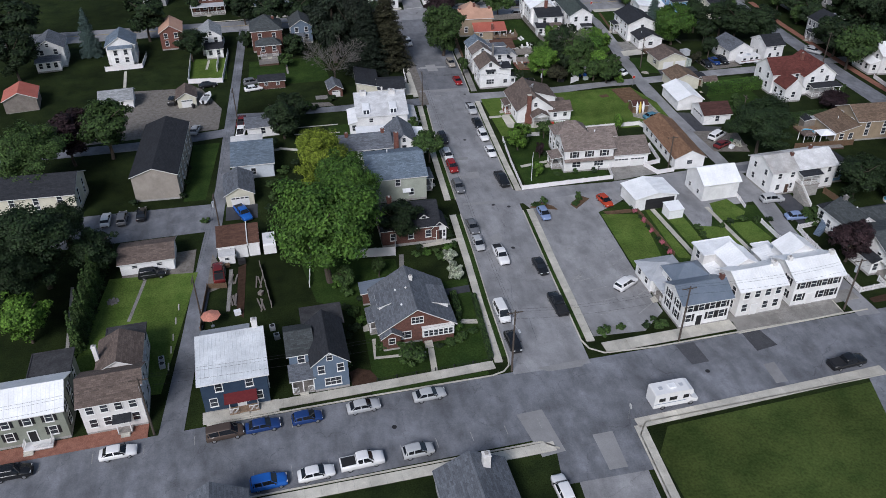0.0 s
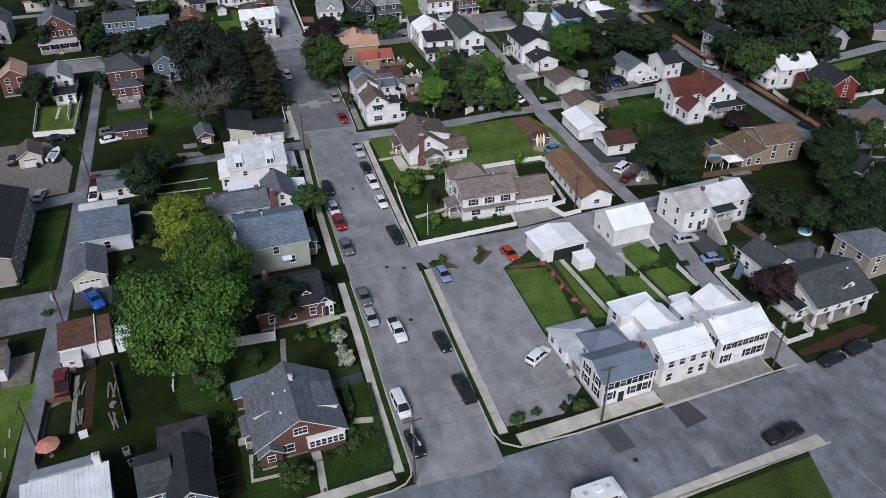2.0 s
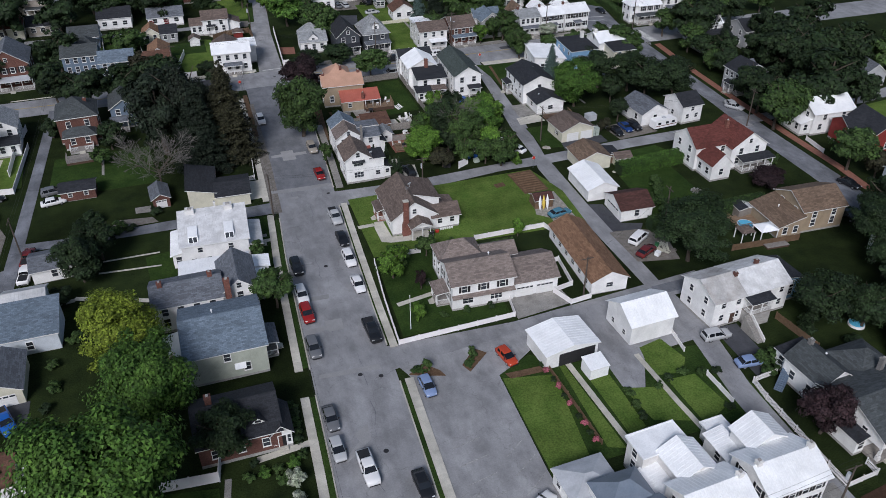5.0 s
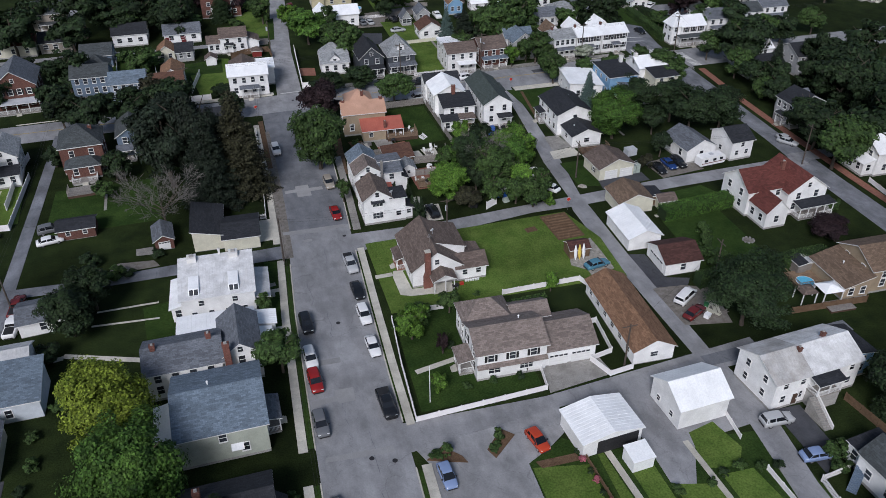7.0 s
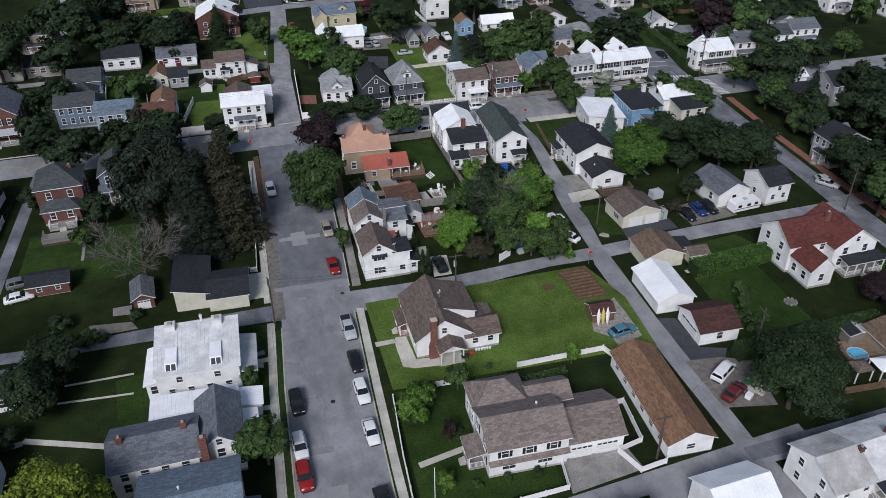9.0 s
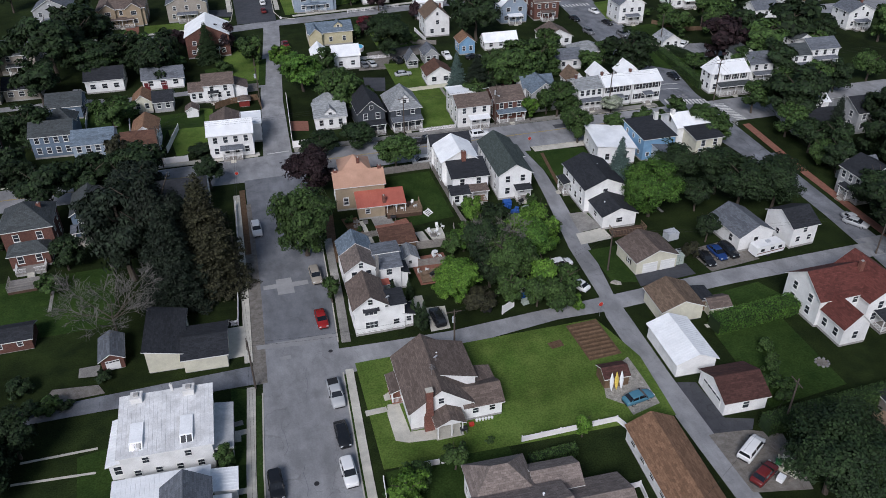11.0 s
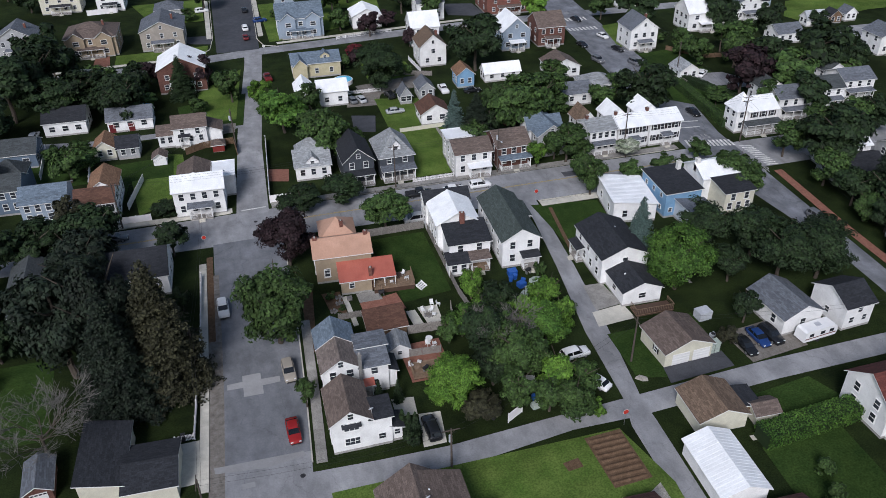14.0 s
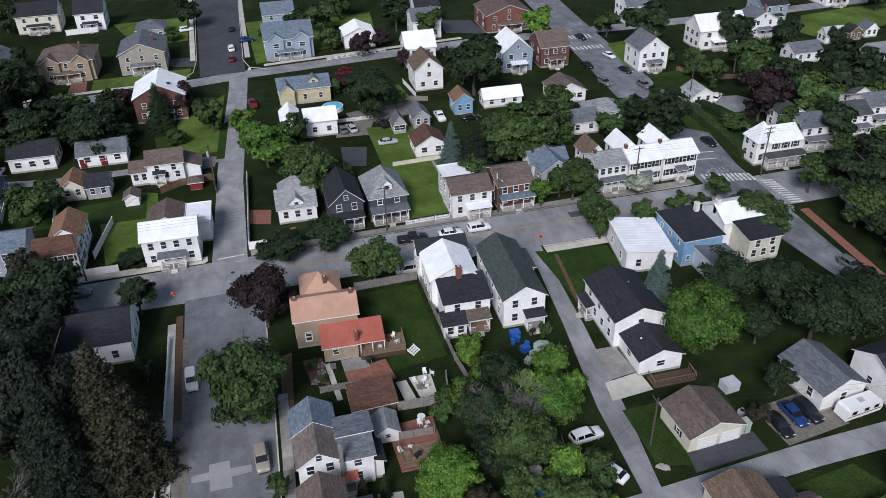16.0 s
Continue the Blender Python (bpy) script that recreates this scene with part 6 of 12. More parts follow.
flat("lawn", [(100.4, 169.8), (114.6, 171.2), (117, 165.2), (103, 165.2)], 0.047, "lawn", "mown lawn beside an alley", "lawn")
flat("lawn", [(62.2, 225), (72.4, 225), (72.2, 206), (64, 205)], 0.045, "lawn", "dark green mown lawn inside a wooden fence", "lawn")
flat("lawn", [(77.3, 107.4), (81.6, 107.2), (82.4, 100.6), (77.5, 98.5)], 0.05, "lawn_bright", "mown garden lawn behind a white house", "lawn")
flat("lawn", [(70.6, 108.0), (76.0, 106.4), (76.4, 99.6), (71.4, 101.4)], 0.05, "lawn_bright", "small rounded garden lawn", "lawn")
flat("lawn", [(31.0, 253), (21.6, 247), (19.6, 262), (25.6, 274), (30, 272)], 0.045, "lawn_bright", "mown green side garden of a white house", "lawn")
flat("lawn", [(9, 163), (30.0, 166), (29.6, 150), (10, 150.5)], 0.04, "lawn", "dark green back garden lawn", "lawn")
flat("lawn", [(0, 112), (16, 109), (15.6, 96), (7.4, 96), (2, 100)], 0.04, "lawn", "shaded green back garden", "lawn")
flat("lawn", [(96.5, 188), (106.5, 189), (106, 177.6), (96, 176.8), (91.4, 178), (91.6, 188)], 0.045, "lawn", "mown grass round a double garage", "lawn")
flat("lawn", [(-16.5, 136), (-20.6, 136), (-20.0, 160), (-14.5, 160)], 0.04, "lawn", "strip of grass beside the alley", "lawn")
flat("lawn", [(-13.6, 196.4), (-22.8, 195.4), (-23.4, 212), (-14.2, 212)], 0.045, "lawn_bright", "bright fenced back lawn", "lawn")
flat("lawn", [(-8.4, 190), (12, 190), (11, 207), (-8, 207)], 0.04, "lawn", "green back garden behind a brick house", "lawn")
flat("lawn", [(29, 300), (46, 304), (44, 284), (30, 284)], 0.045, "lawn", "green garden beside a lane", "lawn")
flat("lawn", [(140, 274), (151, 262), (170, 250), (166, 300), (158, 298)], 0.04, "lawn", "green yards beside the side street", "lawn")
flat("lawn", [(157, 299), (163, 288), (176, 290), (176, 300)], 0.045, "lawn", "green lawn behind a white corner house", "lawn")


def road_word(text, x, y, yaw, size):
    c = bpy.data.curves.new("road_word", "FONT")
    c.body, c.size, c.extrude, c.align_x = text, size, 0.004, "CENTER"
    c.materials.append(MATS["paint_worn"])
    ob = new("road_word", c)
    ob.matrix_basis = pose(x, y, 0.05, 0, 0, yaw) @ Matrix.Diagonal((1, 1.6, 1, 1))
    return tagged(ob, "white painted word on the asphalt before a crossing", "road marking", kind="structure")


road_word("STOP", 142.6, 246.2, 176, 2.0), road_word("STOP", 151.0, 343.0, 176, 2.0), road_word("STOP", 145.6, 226.0, -2, 2.0)


# ---- houses ----
def home(x, y, yaw, label, name="house", category="house"):
    """A building whose near face stands at (x, y), its middle."""
    return thing(name, pose(x, y, 0, 0, 0, yaw) @ Matrix.Diagonal((0.97, 0.97, 0.91, 1)), label, category, "buildings of the town")


def blk(h, u, v, w, d, hh, kind="x", rise=2.2, wall="siding_white", top="shingle_grey", **more):
    """A block of it, its near face's middle at (u, v)."""
    at = pose(u, v + d / 2, 0)
    mass(h, w, d, hh, kind, rise, wall, top, at=at, **more)
    return at


def stair_geo(x0, x1, y, z, n):
    """A straight flight from height z at y down to the ground, towards the south."""
    g = Geo()
    for k in range(n):
        g.box(x0, x1, y - 0.28 * (k + 1), y - 0.28 * k, -0.02, z * (n - k) / n)
    return g


def home_front_street():
    """The row on the near cross street."""
    h = home(-36.5, 78.0, 3, "sage green clapboard house with white metal roof and black shutters")
    at = blk(h, 0, 0, 11.5, 7.0, 5.6, "x", 2.0, "siding_sage", "metal_white", win="S4 E2", shutters=True, skip=(("S", 0, 2),))
    blk(h, 3.0, 7.0, 5.0, 5.5, 5.0, "flat", 0, "siding_sage", "tar", win="E1")
    door(h, pose(1.4, -0.01, 0.5), mat="trim_black")
    porch(h, "S", 0, 3.6, 1.5, at=pose(1.9, 0, 0), roofed=False, deck="vinyl_white", z=0.55, posts=2, step_at=-1.2)
    h = home(-25.2, 78.4, 3, "white stucco house with dark brown shingle roof and rear wing")
    blk(h, 0, 0, 7.8, 6.5, 5.7, "x", 2.0, "render_white", "shingle_brown", win="S4 E2 W1", skip=(("S", 0, 2),))
    blk(h, 0.6, 6.5, 5.6, 6.5, 5.5, "y", 1.5, "render_white", "shingle_brown", win="E3/2")
    blk(h, 0.9, 13.0, 5.0, 3.4, 4.6, "flat", 0, "render_white", "tar", win="E1", floors=1)
    door(h, pose(1.0, -0.01, 0.5))
    porch(h, "S", 0, 1.9, 1.2, "shingle_dark", at=pose(1.0, 0, 0), z=0.5, h=2.5, posts=2, rail=False)
    chimney(h, -2.3, 9.0, 5, 8.2, "render_white", 0.28)
    h = home(-9.9, 79.0, 3, "dark blue clapboard house with pale grey standing seam metal roof")
    blk(h, 0, 0, 8.8, 8.4, 5.9, "S", 1.1, "siding_navy", "metal_dull", win="S4/2 E2", skip=(("S", 0, 1),), over=0.4)
    blk(h, -0.8, 8.4, 6.4, 4.2, 4.6, "x", 1.0, "siding_navy", "metal_grey", win="E1", floors=1)
    door(h, pose(0.6, -0.01, 0.5))
    part("awning", Geo().slab([(-2.2, -1.5, 2.75), (2.2, -1.5, 2.75), (2.2, 0.0, 3.4), (-2.2, 0.0, 3.4)], 0.07), "maroon", h, "maroon cloth awning", at=pose(0.6, 0, 0))
    porch(h, "S", 0, 4.0, 1.3, at=pose(0.8, 0, 0), roofed=False, z=0.5, posts=2, deck="wood")
    chimney(h, 3.6, 9.0, 4, 8.6, "render_white", 0.4)
    h = home(2.2, 80.0, 2, "blue grey clapboard house with front gable and grey shingle roof")
    blk(h, 0.6, 0, 4.9, 9.0, 5.5, "y", 2.1, "siding_slate", "shingle_dark", win="E2", gable_window="S", size=(1.0, 1.5))
    window(h, pose(-0.7, -0.01, 3.6), 0.85, 1.4), window(h, pose(2.0, -0.01, 3.6), 0.85, 1.4), window(h, pose(0.8, -0.01, 1.1), 2.2, 1.3, 3)
    blk(h, -3.2, 3.0, 3.4, 6.2, 5.3, "x", 1.7, "siding_slate", "shingle_slate", win="S1")
    blk(h, 0.6, 9.0, 5.6, 4.2, 4.9, "flat", 0, "siding_slate", "tar", win="E1")
    porch(h, "S", 0, 3.2, 3.0, at=pose(-3.4, 3.0, 0), posts=3, rail=True, u=0)
    h = home(16.0, 87.2, 1, "red brick bungalow with broad grey shingle roof and sun porch")
    blk(h, 0, 0, 11.2, 10.6, 3.3, "y", 3.7, "brick_dark", "shingle_grey", floors=1, win="W3 E3", over=0.5)
    window(h, pose(-2.0, -0.01, 1.3), 1.9, 1.3, 2), window(h, pose(0.0, -0.01, 4.1), 1.7, 1.15, 3)
    blk(h, -4.1, -1.0, 2.7, 2.6, 2.9, "y", 1.0, "brick_dark", "shingle_grey", floors=1, win="S1", size=(0.9, 1.1))
    sun = part("sun_porch", Geo().box(0.7, 5.5, -0.5, 0, 0, 1.3), "brick_dark", h)
    part("panelling", Geo().box(0.65, 5.55, -0.55, 0, 1.3, 2.95).box(0.6, 5.6, -0.62, 0, 2.95, 3.2), "trim_white", sun)
    for k in range(6):
        window(h, pose(1.2 + 0.76 * k, -0.56, 1.55), 0.58, 1.1)
    part("steps", stair_geo(0.9, 2.1, -0.6, 0.6, 4), "concrete", h)
    blk(h, 4.15, 3.2, 2.6, 4.4, 4.35, "E", 0.78, "siding_white", "shingle_grey", floors=1, win="E2", over=0.25, size=(0.8, 0.7))
    blk(h, -3.9, 4.6, 2.4, 3.4, 4.4, "W", 0.72, "siding_white", "shingle_grey", floors=1, win="W2", over=0.25, size=(0.8, 0.7))
    blk(h, -4.3, 10.6, 5.2, 2.6, 2.7, "W", 0.5, "brick_dark", "metal_blue", floors=1, win="W1")
    porch(h, "W", 5.6, 3.4, 1.3, "shingle_grey", at=pose(0, 4.8, 0), posts=2, h=2.7)
    chimney(h, 0.4, 7.4, 6.2, 7.7, "render_white", 0.25)
    vent(h, -0.7, 5.6, 6.5), vent(h, -2.2, 6.6, 5.5), vent(h, -1.9, 2.6, 5.7)
    h = home(59.0, 82.0, 2, "white house with blue metal roof and black shutters on the street")
    blk(h, 0, 0, 8.2, 5.8, 5.2, "x", 1.6, "siding_white", "metal_blue", win="S4 W2", shutters=True, skip=(("S", 0, 1),))
    door(h, pose(-1.0, -0.01, 0.4), mat="trim_black")
    blk(h, 0.8, 5.8, 6.0, 4.6, 4.9, "hip", 1.7, "siding_white", "metal_blue", win="W1", base=0.3)
    blk(h, -1.2, 9.6, 6.4, 5.4, 2.9, "hip", 1.1, "siding_white", "metal_grey", floors=1, win="W2 S1", base=0.3)
    porch(h, "W", 2.2, 3.6, 1.9, "metal_grey", at=pose(0, 7.6, 0), posts=2, h=2.8)
    chimney(h, 3.6, 2.9, 6, 7.8, "brick_dark", 0.3)
    h = home(68.4, 82.6, 3, "white house with white standing seam roofs and long rear wing")
    blk(h, 0, 0, 8.0, 6.2, 5.8, "x", 1.7, "render_white", "metal_white", win="S4 E2 W2", skip=(("S", 0, 1),))
    door(h, pose(-1.0, -0.01, 0.4))
    blk(h, 0.6, 6.2, 5.0, 4.6, 5.6, "y", 1.5, "render_white", "metal_white", win="E1")
    blk(h, -0.8, 10.8, 6.4, 3.4, 5.4, "flat", 0, "render_white", "metal_white", win="W1")
    blk(h, -3.2, 5.6, 2.2, 5.2, 3.0, "W", 0.5, "render_white", "metal_white", floors=1)
    chimney(h, 3.4, 3.1, 6.6, 8.2, "render_white", 0.35)
    h = home(78.3, 83.2, 2, "white house with white metal roof and black shutters by the alley")
    blk(h, 0, 0, 8.6, 6.8, 5.7, "x", 1.8, "siding_white", "metal_white", win="S4 E2 W2", shutters=True, skip=(("S", 0, 1),))
    door(h, pose(-1.0, -0.01, 0.4))
    blk(h, 1.2, 6.8, 5.6, 3.6, 5.7, "y", 1.7, "siding_white", "metal_white", win="E1")
    blk(h, -2.6, 6.8, 2.2, 5.4, 3.2, "W", 0.5, "siding_white", "metal_white", floors=1, win="W1")
    blk(h, -1.2, 12.0, 2.8, 2.2, 2.8, "flat", 0, "siding_white", "metal_white", floors=1)
    chimney(h, 3.8, 3.4, 6.6, 8.3, "render_white", 0.33), chimney(h, -3.8, 3.4, 6.6, 8.3, "render_white", 0.33)
    part("steps", Geo().box(-1.9, -0.2, -0.9, 0.02, -0.05, 0.3), "concrete_old", h)


home_front_street()


def homes_left():
    """Left of the long street, and beyond the alley on that side."""
    h = home(-25.2, 137.6, -2, "beige two storey apartment block with dark shingle roof", "apartment_building", "apartment block")
    blk(h, 0, 0, 8.6, 23.5, 5.9, "y", 1.7, "siding_beige", "shingle_dark", win="E6", gable_window="")
    h = home(-46, 135.5, -2, "beige house with dark grey shingle roof and gable end")
    blk(h, 0, 0, 14, 9, 5.0, "x", 2.4, "siding_cream", "shingle_dark", win="S3 E2")
    h = home(-24.8, 113.6, 2, "white garage with brown shingle roof by the alley", "garage", "garage")
    blk(h, 0, 0, 8.8, 6.4, 2.6, "x", 1.2, "siding_white", "shingle_brown", floors=1, win="S2", base=0.1, size=(0.8, 0.6), sill=1.3)
    h = home(-10.0, 114.8, 2, "white garage with rusty brown roof beside a littered yard", "garage", "garage")
    blk(h, -0.9, 0, 5.0, 5.2, 2.9, "S", 1.0, "siding_white", "shingle_umber", floors=1, win="S1", base=0.1, over=0.2)
    blk(h, 2.7, 0.1, 1.9, 5.0, 2.9, "S", 0.9, "siding_white", "shingle_umber", floors=1, base=0.1, over=0.15)
    part("parapet", Geo().solid([(1.62, -0.25, 2.7), (1.78, -0.25, 2.7), (1.78, 5.4, 2.7), (1.62, 5.4, 2.7)], [(1.62, -0.25, 3.25), (1.78, -0.25, 3.25), (1.78, 5.4, 4.4), (1.62, 5.4, 4.4)]), "trim_white", h)
    blk(h, -2.0, -1.5, 2.6, 1.5, 1.9, "S", 0.4, "siding_white", "metal_old", floors=1, win="S1", base=0.1, size=(0.7, 0.5), over=0.15)
    h = home(-9.8, 132.2, 2, "cream garage with grey shingle gable roof", "garage", "garage")
    blk(h, 0, 0, 5.3, 8.2, 2.9, "y", 1.5, "siding_cream", "shingle_grey", floors=1, base=0.1)
    garage_door(h, pose(0, -0.01, 0.1), 3.4)
    h = home(-7.2, 142.6, 0, "pale grey outbuilding with broad blue grey metal roof", "garage", "outbuilding")
    blk(h, 0, 0, 8.2, 7.2, 3.4, "S", 1.7, "siding_pale", "shingle_blue", floors=1, win="S1", base=0.1)
    blk(h, -1.0, 7.2, 6.0, 5.0, 4.2, "x", 1.2, "siding_white", "metal_old", floors=1, base=0.1)
    h = home(-5.0, 161.0, 4, "white garage with grey roof near an alley crossing", "garage", "garage")
    blk(h, 0, 0, 7.0, 6.0, 2.7, "x", 1.2, "siding_white", "shingle_grey", floors=1, win="S1 E1", base=0.1)
    h = home(19.6, 127.6, 0, "pale yellow two storey house with blue grey shingle roof")
    blk(h, 0, 0, 11.2, 12.0, 5.6, "x", 2.5, "siding_celadon", "shingle_blue", win="S2/1 E2", skip=(("S", 0, 0),))
    blk(h, -7.0, 1.4, 2.8, 8.0, 2.7, "W", 0.6, "siding_cream", "metal_white", floors=1, win="S1")
    porch(h, "E", 5.6, 4.4, 1.8, "shingle_grey", at=pose(0, 5.0, 0), posts=3)
    part("window_awning", Geo().slab([(-0.8, -0.8, 2.5), (0.8, -0.8, 2.5), (0.8, 0, 3.0), (-0.8, 0, 3.0)], 0.05), "metal_white", h, at=pose(1.6, 0, 0))
    vent(h, -1, 7, 8.0)
    h = home(17.6, 141.0, 0, "white house with grey shingle roof and two red brick chimneys")
    blk(h, 5.7, 0.6, 5.4, 9.0, 5.4, "y", 2.2, "siding_white", "shingle_grey", win="S1 E2", gable_window="S")
    blk(h, -2.2, 0, 10.4, 7.4, 5.3, "x", 1.8, "siding_white", "shingle_grey", win="S4")
    chimney(h, 3.9, -0.3, 0, 8.8, "brick_red", 0.45), chimney(h, 1.6, 3.7, 6, 8.0), chimney(h, -6.0, 3.4, 6, 7.9)
    porch(h, "E", 8.4, 4.6, 2.0, "metal_white", at=pose(0, 6.0, 0), posts=3)
    h = home(20.5, 156.4, -3, "white building with weathered white standing seam metal roof and roof hatches")
    blk(h, -3.9 - 2.2, 1.0, 2.0, 7.6, 3.0, "W", 0.5, "siding_white", "metal_white", floors=1, win="S1", base=0.2)
    blk(h, 0.3, 0, 11.2, 8.6, 5.2, "S", 1.9, "siding_white", "metal_stained", win="S4/2 E3", floors=2, floor_h=2.2, size=(0.8, 1.0))
    blk(h, -0.2, -6.6, 11.0, 3.8, 3.4, "S", 0.35, "siding_white", "metal_white", floors=1, win="S2")
    blk(h, 7.2, -6.0, 2.6, 3.0, 2.8, "E", 0.3, "siding_white", "metal_white", floors=1)
    porch(h, "E", 5.9, 8.0, 2.2, "metal_old", at=pose(0, 4.6, 0), posts=4, h=3.0)
    for x in (-3.2, 2.9):
        prof = ((0.35, 5.3), (1.25, 6.25), (4.4, 6.55), (4.4, 6.0))
        d = part("dormer", Geo().solid([(x - 0.8, a, z) for a, z in prof], [(x + 0.8, a, z) for a, z in prof]), "metal_white", h)
        for u in (-0.36, 0.36):
            part("skylight", Geo().slab([(x + u - 0.3, 0.52, 5.53), (x + u + 0.3, 0.52, 5.53), (x + u + 0.3, 1.13, 6.17), (x + u - 0.3, 1.13, 6.17)], 0.05), "window_glass", d)
    for x in (-3.4, 3.2):
        chimney(h, x, 8.2, 5, 7.9, "render_white", 0.7)
    chimney(h, 1.0, 8.8, 4, 8.4, "render_white", 0.16)
    h = home(22.6, 175.4, -3, "low white garages with dark shingle roofs by the pavement", "garage", "garage")
    blk(h, -2.7, 1.2, 5.2, 10.6, 3.2, "E", 1.3, "siding_cream", "shingle_dark", floors=1, base=0.1)
    blk(h, 3.1, 0, 6.3, 7.6, 2.8, "x", 1.1, "siding_cream", "shingle_dark", floors=1, base=0.1)
    h = home(12.6, 179.2, 4, "small red garden shed with grey gable roof", "garden_shed", "shed")
    blk(h, 0, 0, 3.2, 5.4, 2.3, "y", 1.0, "brick_dark", "shingle_grey", floors=1, base=0.1)
    garage_door(h, pose(0, -0.01, 0.1), 2.0, 1.8)
    h = home(-2.7, 214.0, 2, "dark red brick house with grey hipped roof and rear porch")
    blk(h, 0, 0, 8.4, 8.8, 6.6, "hip", 3.2, "brick_dark", "shingle_slate", win="S2 E2 W2")
    blk(h, 0, -3.4, 6.6, 3.4, 3.4, "hip", 1.4, "brick_dark", "shingle_slate", floors=1, win="S2")
    porch(h, "S", 3.4, 5.0, 2.4, roofed=False, z=0.7, posts=2, deck="wood_grey")
    chimney(h, 2.2, 5.0, 6, 8.9)
    h = home(6.8, 218.4, 2, "grey clapboard house with dark grey shingle roof among trees")
    blk(h, 0, 0, 6.0, 9.0, 5.4, "y", 2.0, "siding_slate", "shingle_slate", win="S2 W2")
    porch(h, "S", 0, 3.6, 2.6, "shingle_grey", at=pose(-1.4, 0, 0), posts=3)
    h = home(-2.4, 187.6, 0, "low red brick shed with dark roof beside parked cars", "garden_shed", "shed")
    blk(h, 0, 0, 6.4, 4.2, 2.3, "x", 0.9, "brick_dark", "shingle_dark", floors=1, win="S2", base=0.1, size=(0.7, 0.9))
    h = home(-17.5, 214.6, 4, "white clapboard house with grey roof beside a fenced garden")
    blk(h, 0, 0, 5.6, 9.0, 5.6, "y", 2.0, "siding_white", "shingle_pale", win="S2 E3", gable_window="S")
    blk(h, 0.4, -3.4, 4.6, 3.4, 3.0, "S", 0.7, "siding_white", "shingle_dark", floors=1, win="S2")
    h = home(-28.5, 221.0, 4, "brick house with orange metal roof behind shrubs")
    blk(h, 0, 0, 6.0, 9.0, 5.4, "y", 2.0, "brick_red", "metal_orange", win="S2")
    h = home(-40.5, 212.0, 4, "white clapboard house with blue grey roof and picket fence")
    blk(h, 0, 0, 7.4, 8.4, 5.8, "y", 2.4, "siding_white", "shingle_blue", win="S3 E2", gable_window="")
    blk(h, 0, -1.6, 5.6, 1.6, 5.4, "S", 0.3, "siding_white", "shingle_blue", win="S2")
    h = home(-58.5, 213.5, 6, "white clapboard house with grey gabled roofs and rear porch")
    blk(h, 0, 0, 7.6, 9.0, 5.8, "y", 2.4, "siding_white", "shingle_grey", win="S2 E2", gable_window="S")
    blk(h, -0.5, -2.8, 6.0, 2.8, 3.0, "S", 0.8, "siding_white", "shingle_grey", floors=1, win="S3")
    h = home(-60, 186.0, 8, "low barn with rusty orange metal roof", "barn", "barn")
    blk(h, 0, 0, 7.4, 7.2, 3.4, "y", 1.8, "boards_grey", "metal_red", floors=1, base=0.1)
    h = home(-22.3, 180.4, 4, "small white garage with brown shingle roof in a gravel yard", "garage", "garage")
    blk(h, 0, 0, 4.4, 6.0, 2.7, "y", 1.4, "siding_cream", "shingle_brown", floors=1, base=0.1)
    garage_door(h, pose(0, -0.01, 0.1), 2.6, mat="door_white")
    h = home(-38.4, 182.6, 4, "white shed with pale gable roof in a gravel yard", "garage", "garage")
    blk(h, 0, 0, 7.6, 6.4, 2.5, "x", 1.6, "siding_white", "shingle_pale", floors=1, base=0.1)
    h = home(19.4, 112.6, 0, "red brick house with black shingle roof and white entrance porch")
    blk(h, 0, 0, 10.4, 8.8, 4.0, "x", 2.7, "brick_dark", "shingle_dark", floors=1, win="S3 W2", base=0.6)
    dormer(h, 2.6, 1.2, 4.4, 2.2, 3.0, 0.5, 1.0, "S", "siding_white", "shingle_dark")
    blk(h, 5.2, 0.1, 2.6, 5.0, 3.3, "y", 1.3, "trim_white", "shingle_dark", floors=1, base=0.6)
    door(h, pose(5.2, 0.08, 0.6), mat="trim_black")
    for x in (4.3, 6.1):
        window(h, pose(x, 0.09, 1.2), 0.4, 1.4)
    part("steps", stair_geo(4.6, 5.8, 0.1, 0.6, 3), "concrete", h)
    chimney(h, -3.0, 5.2, 5.4, 7.9, "brick_dark", 0.4)


homes_left()


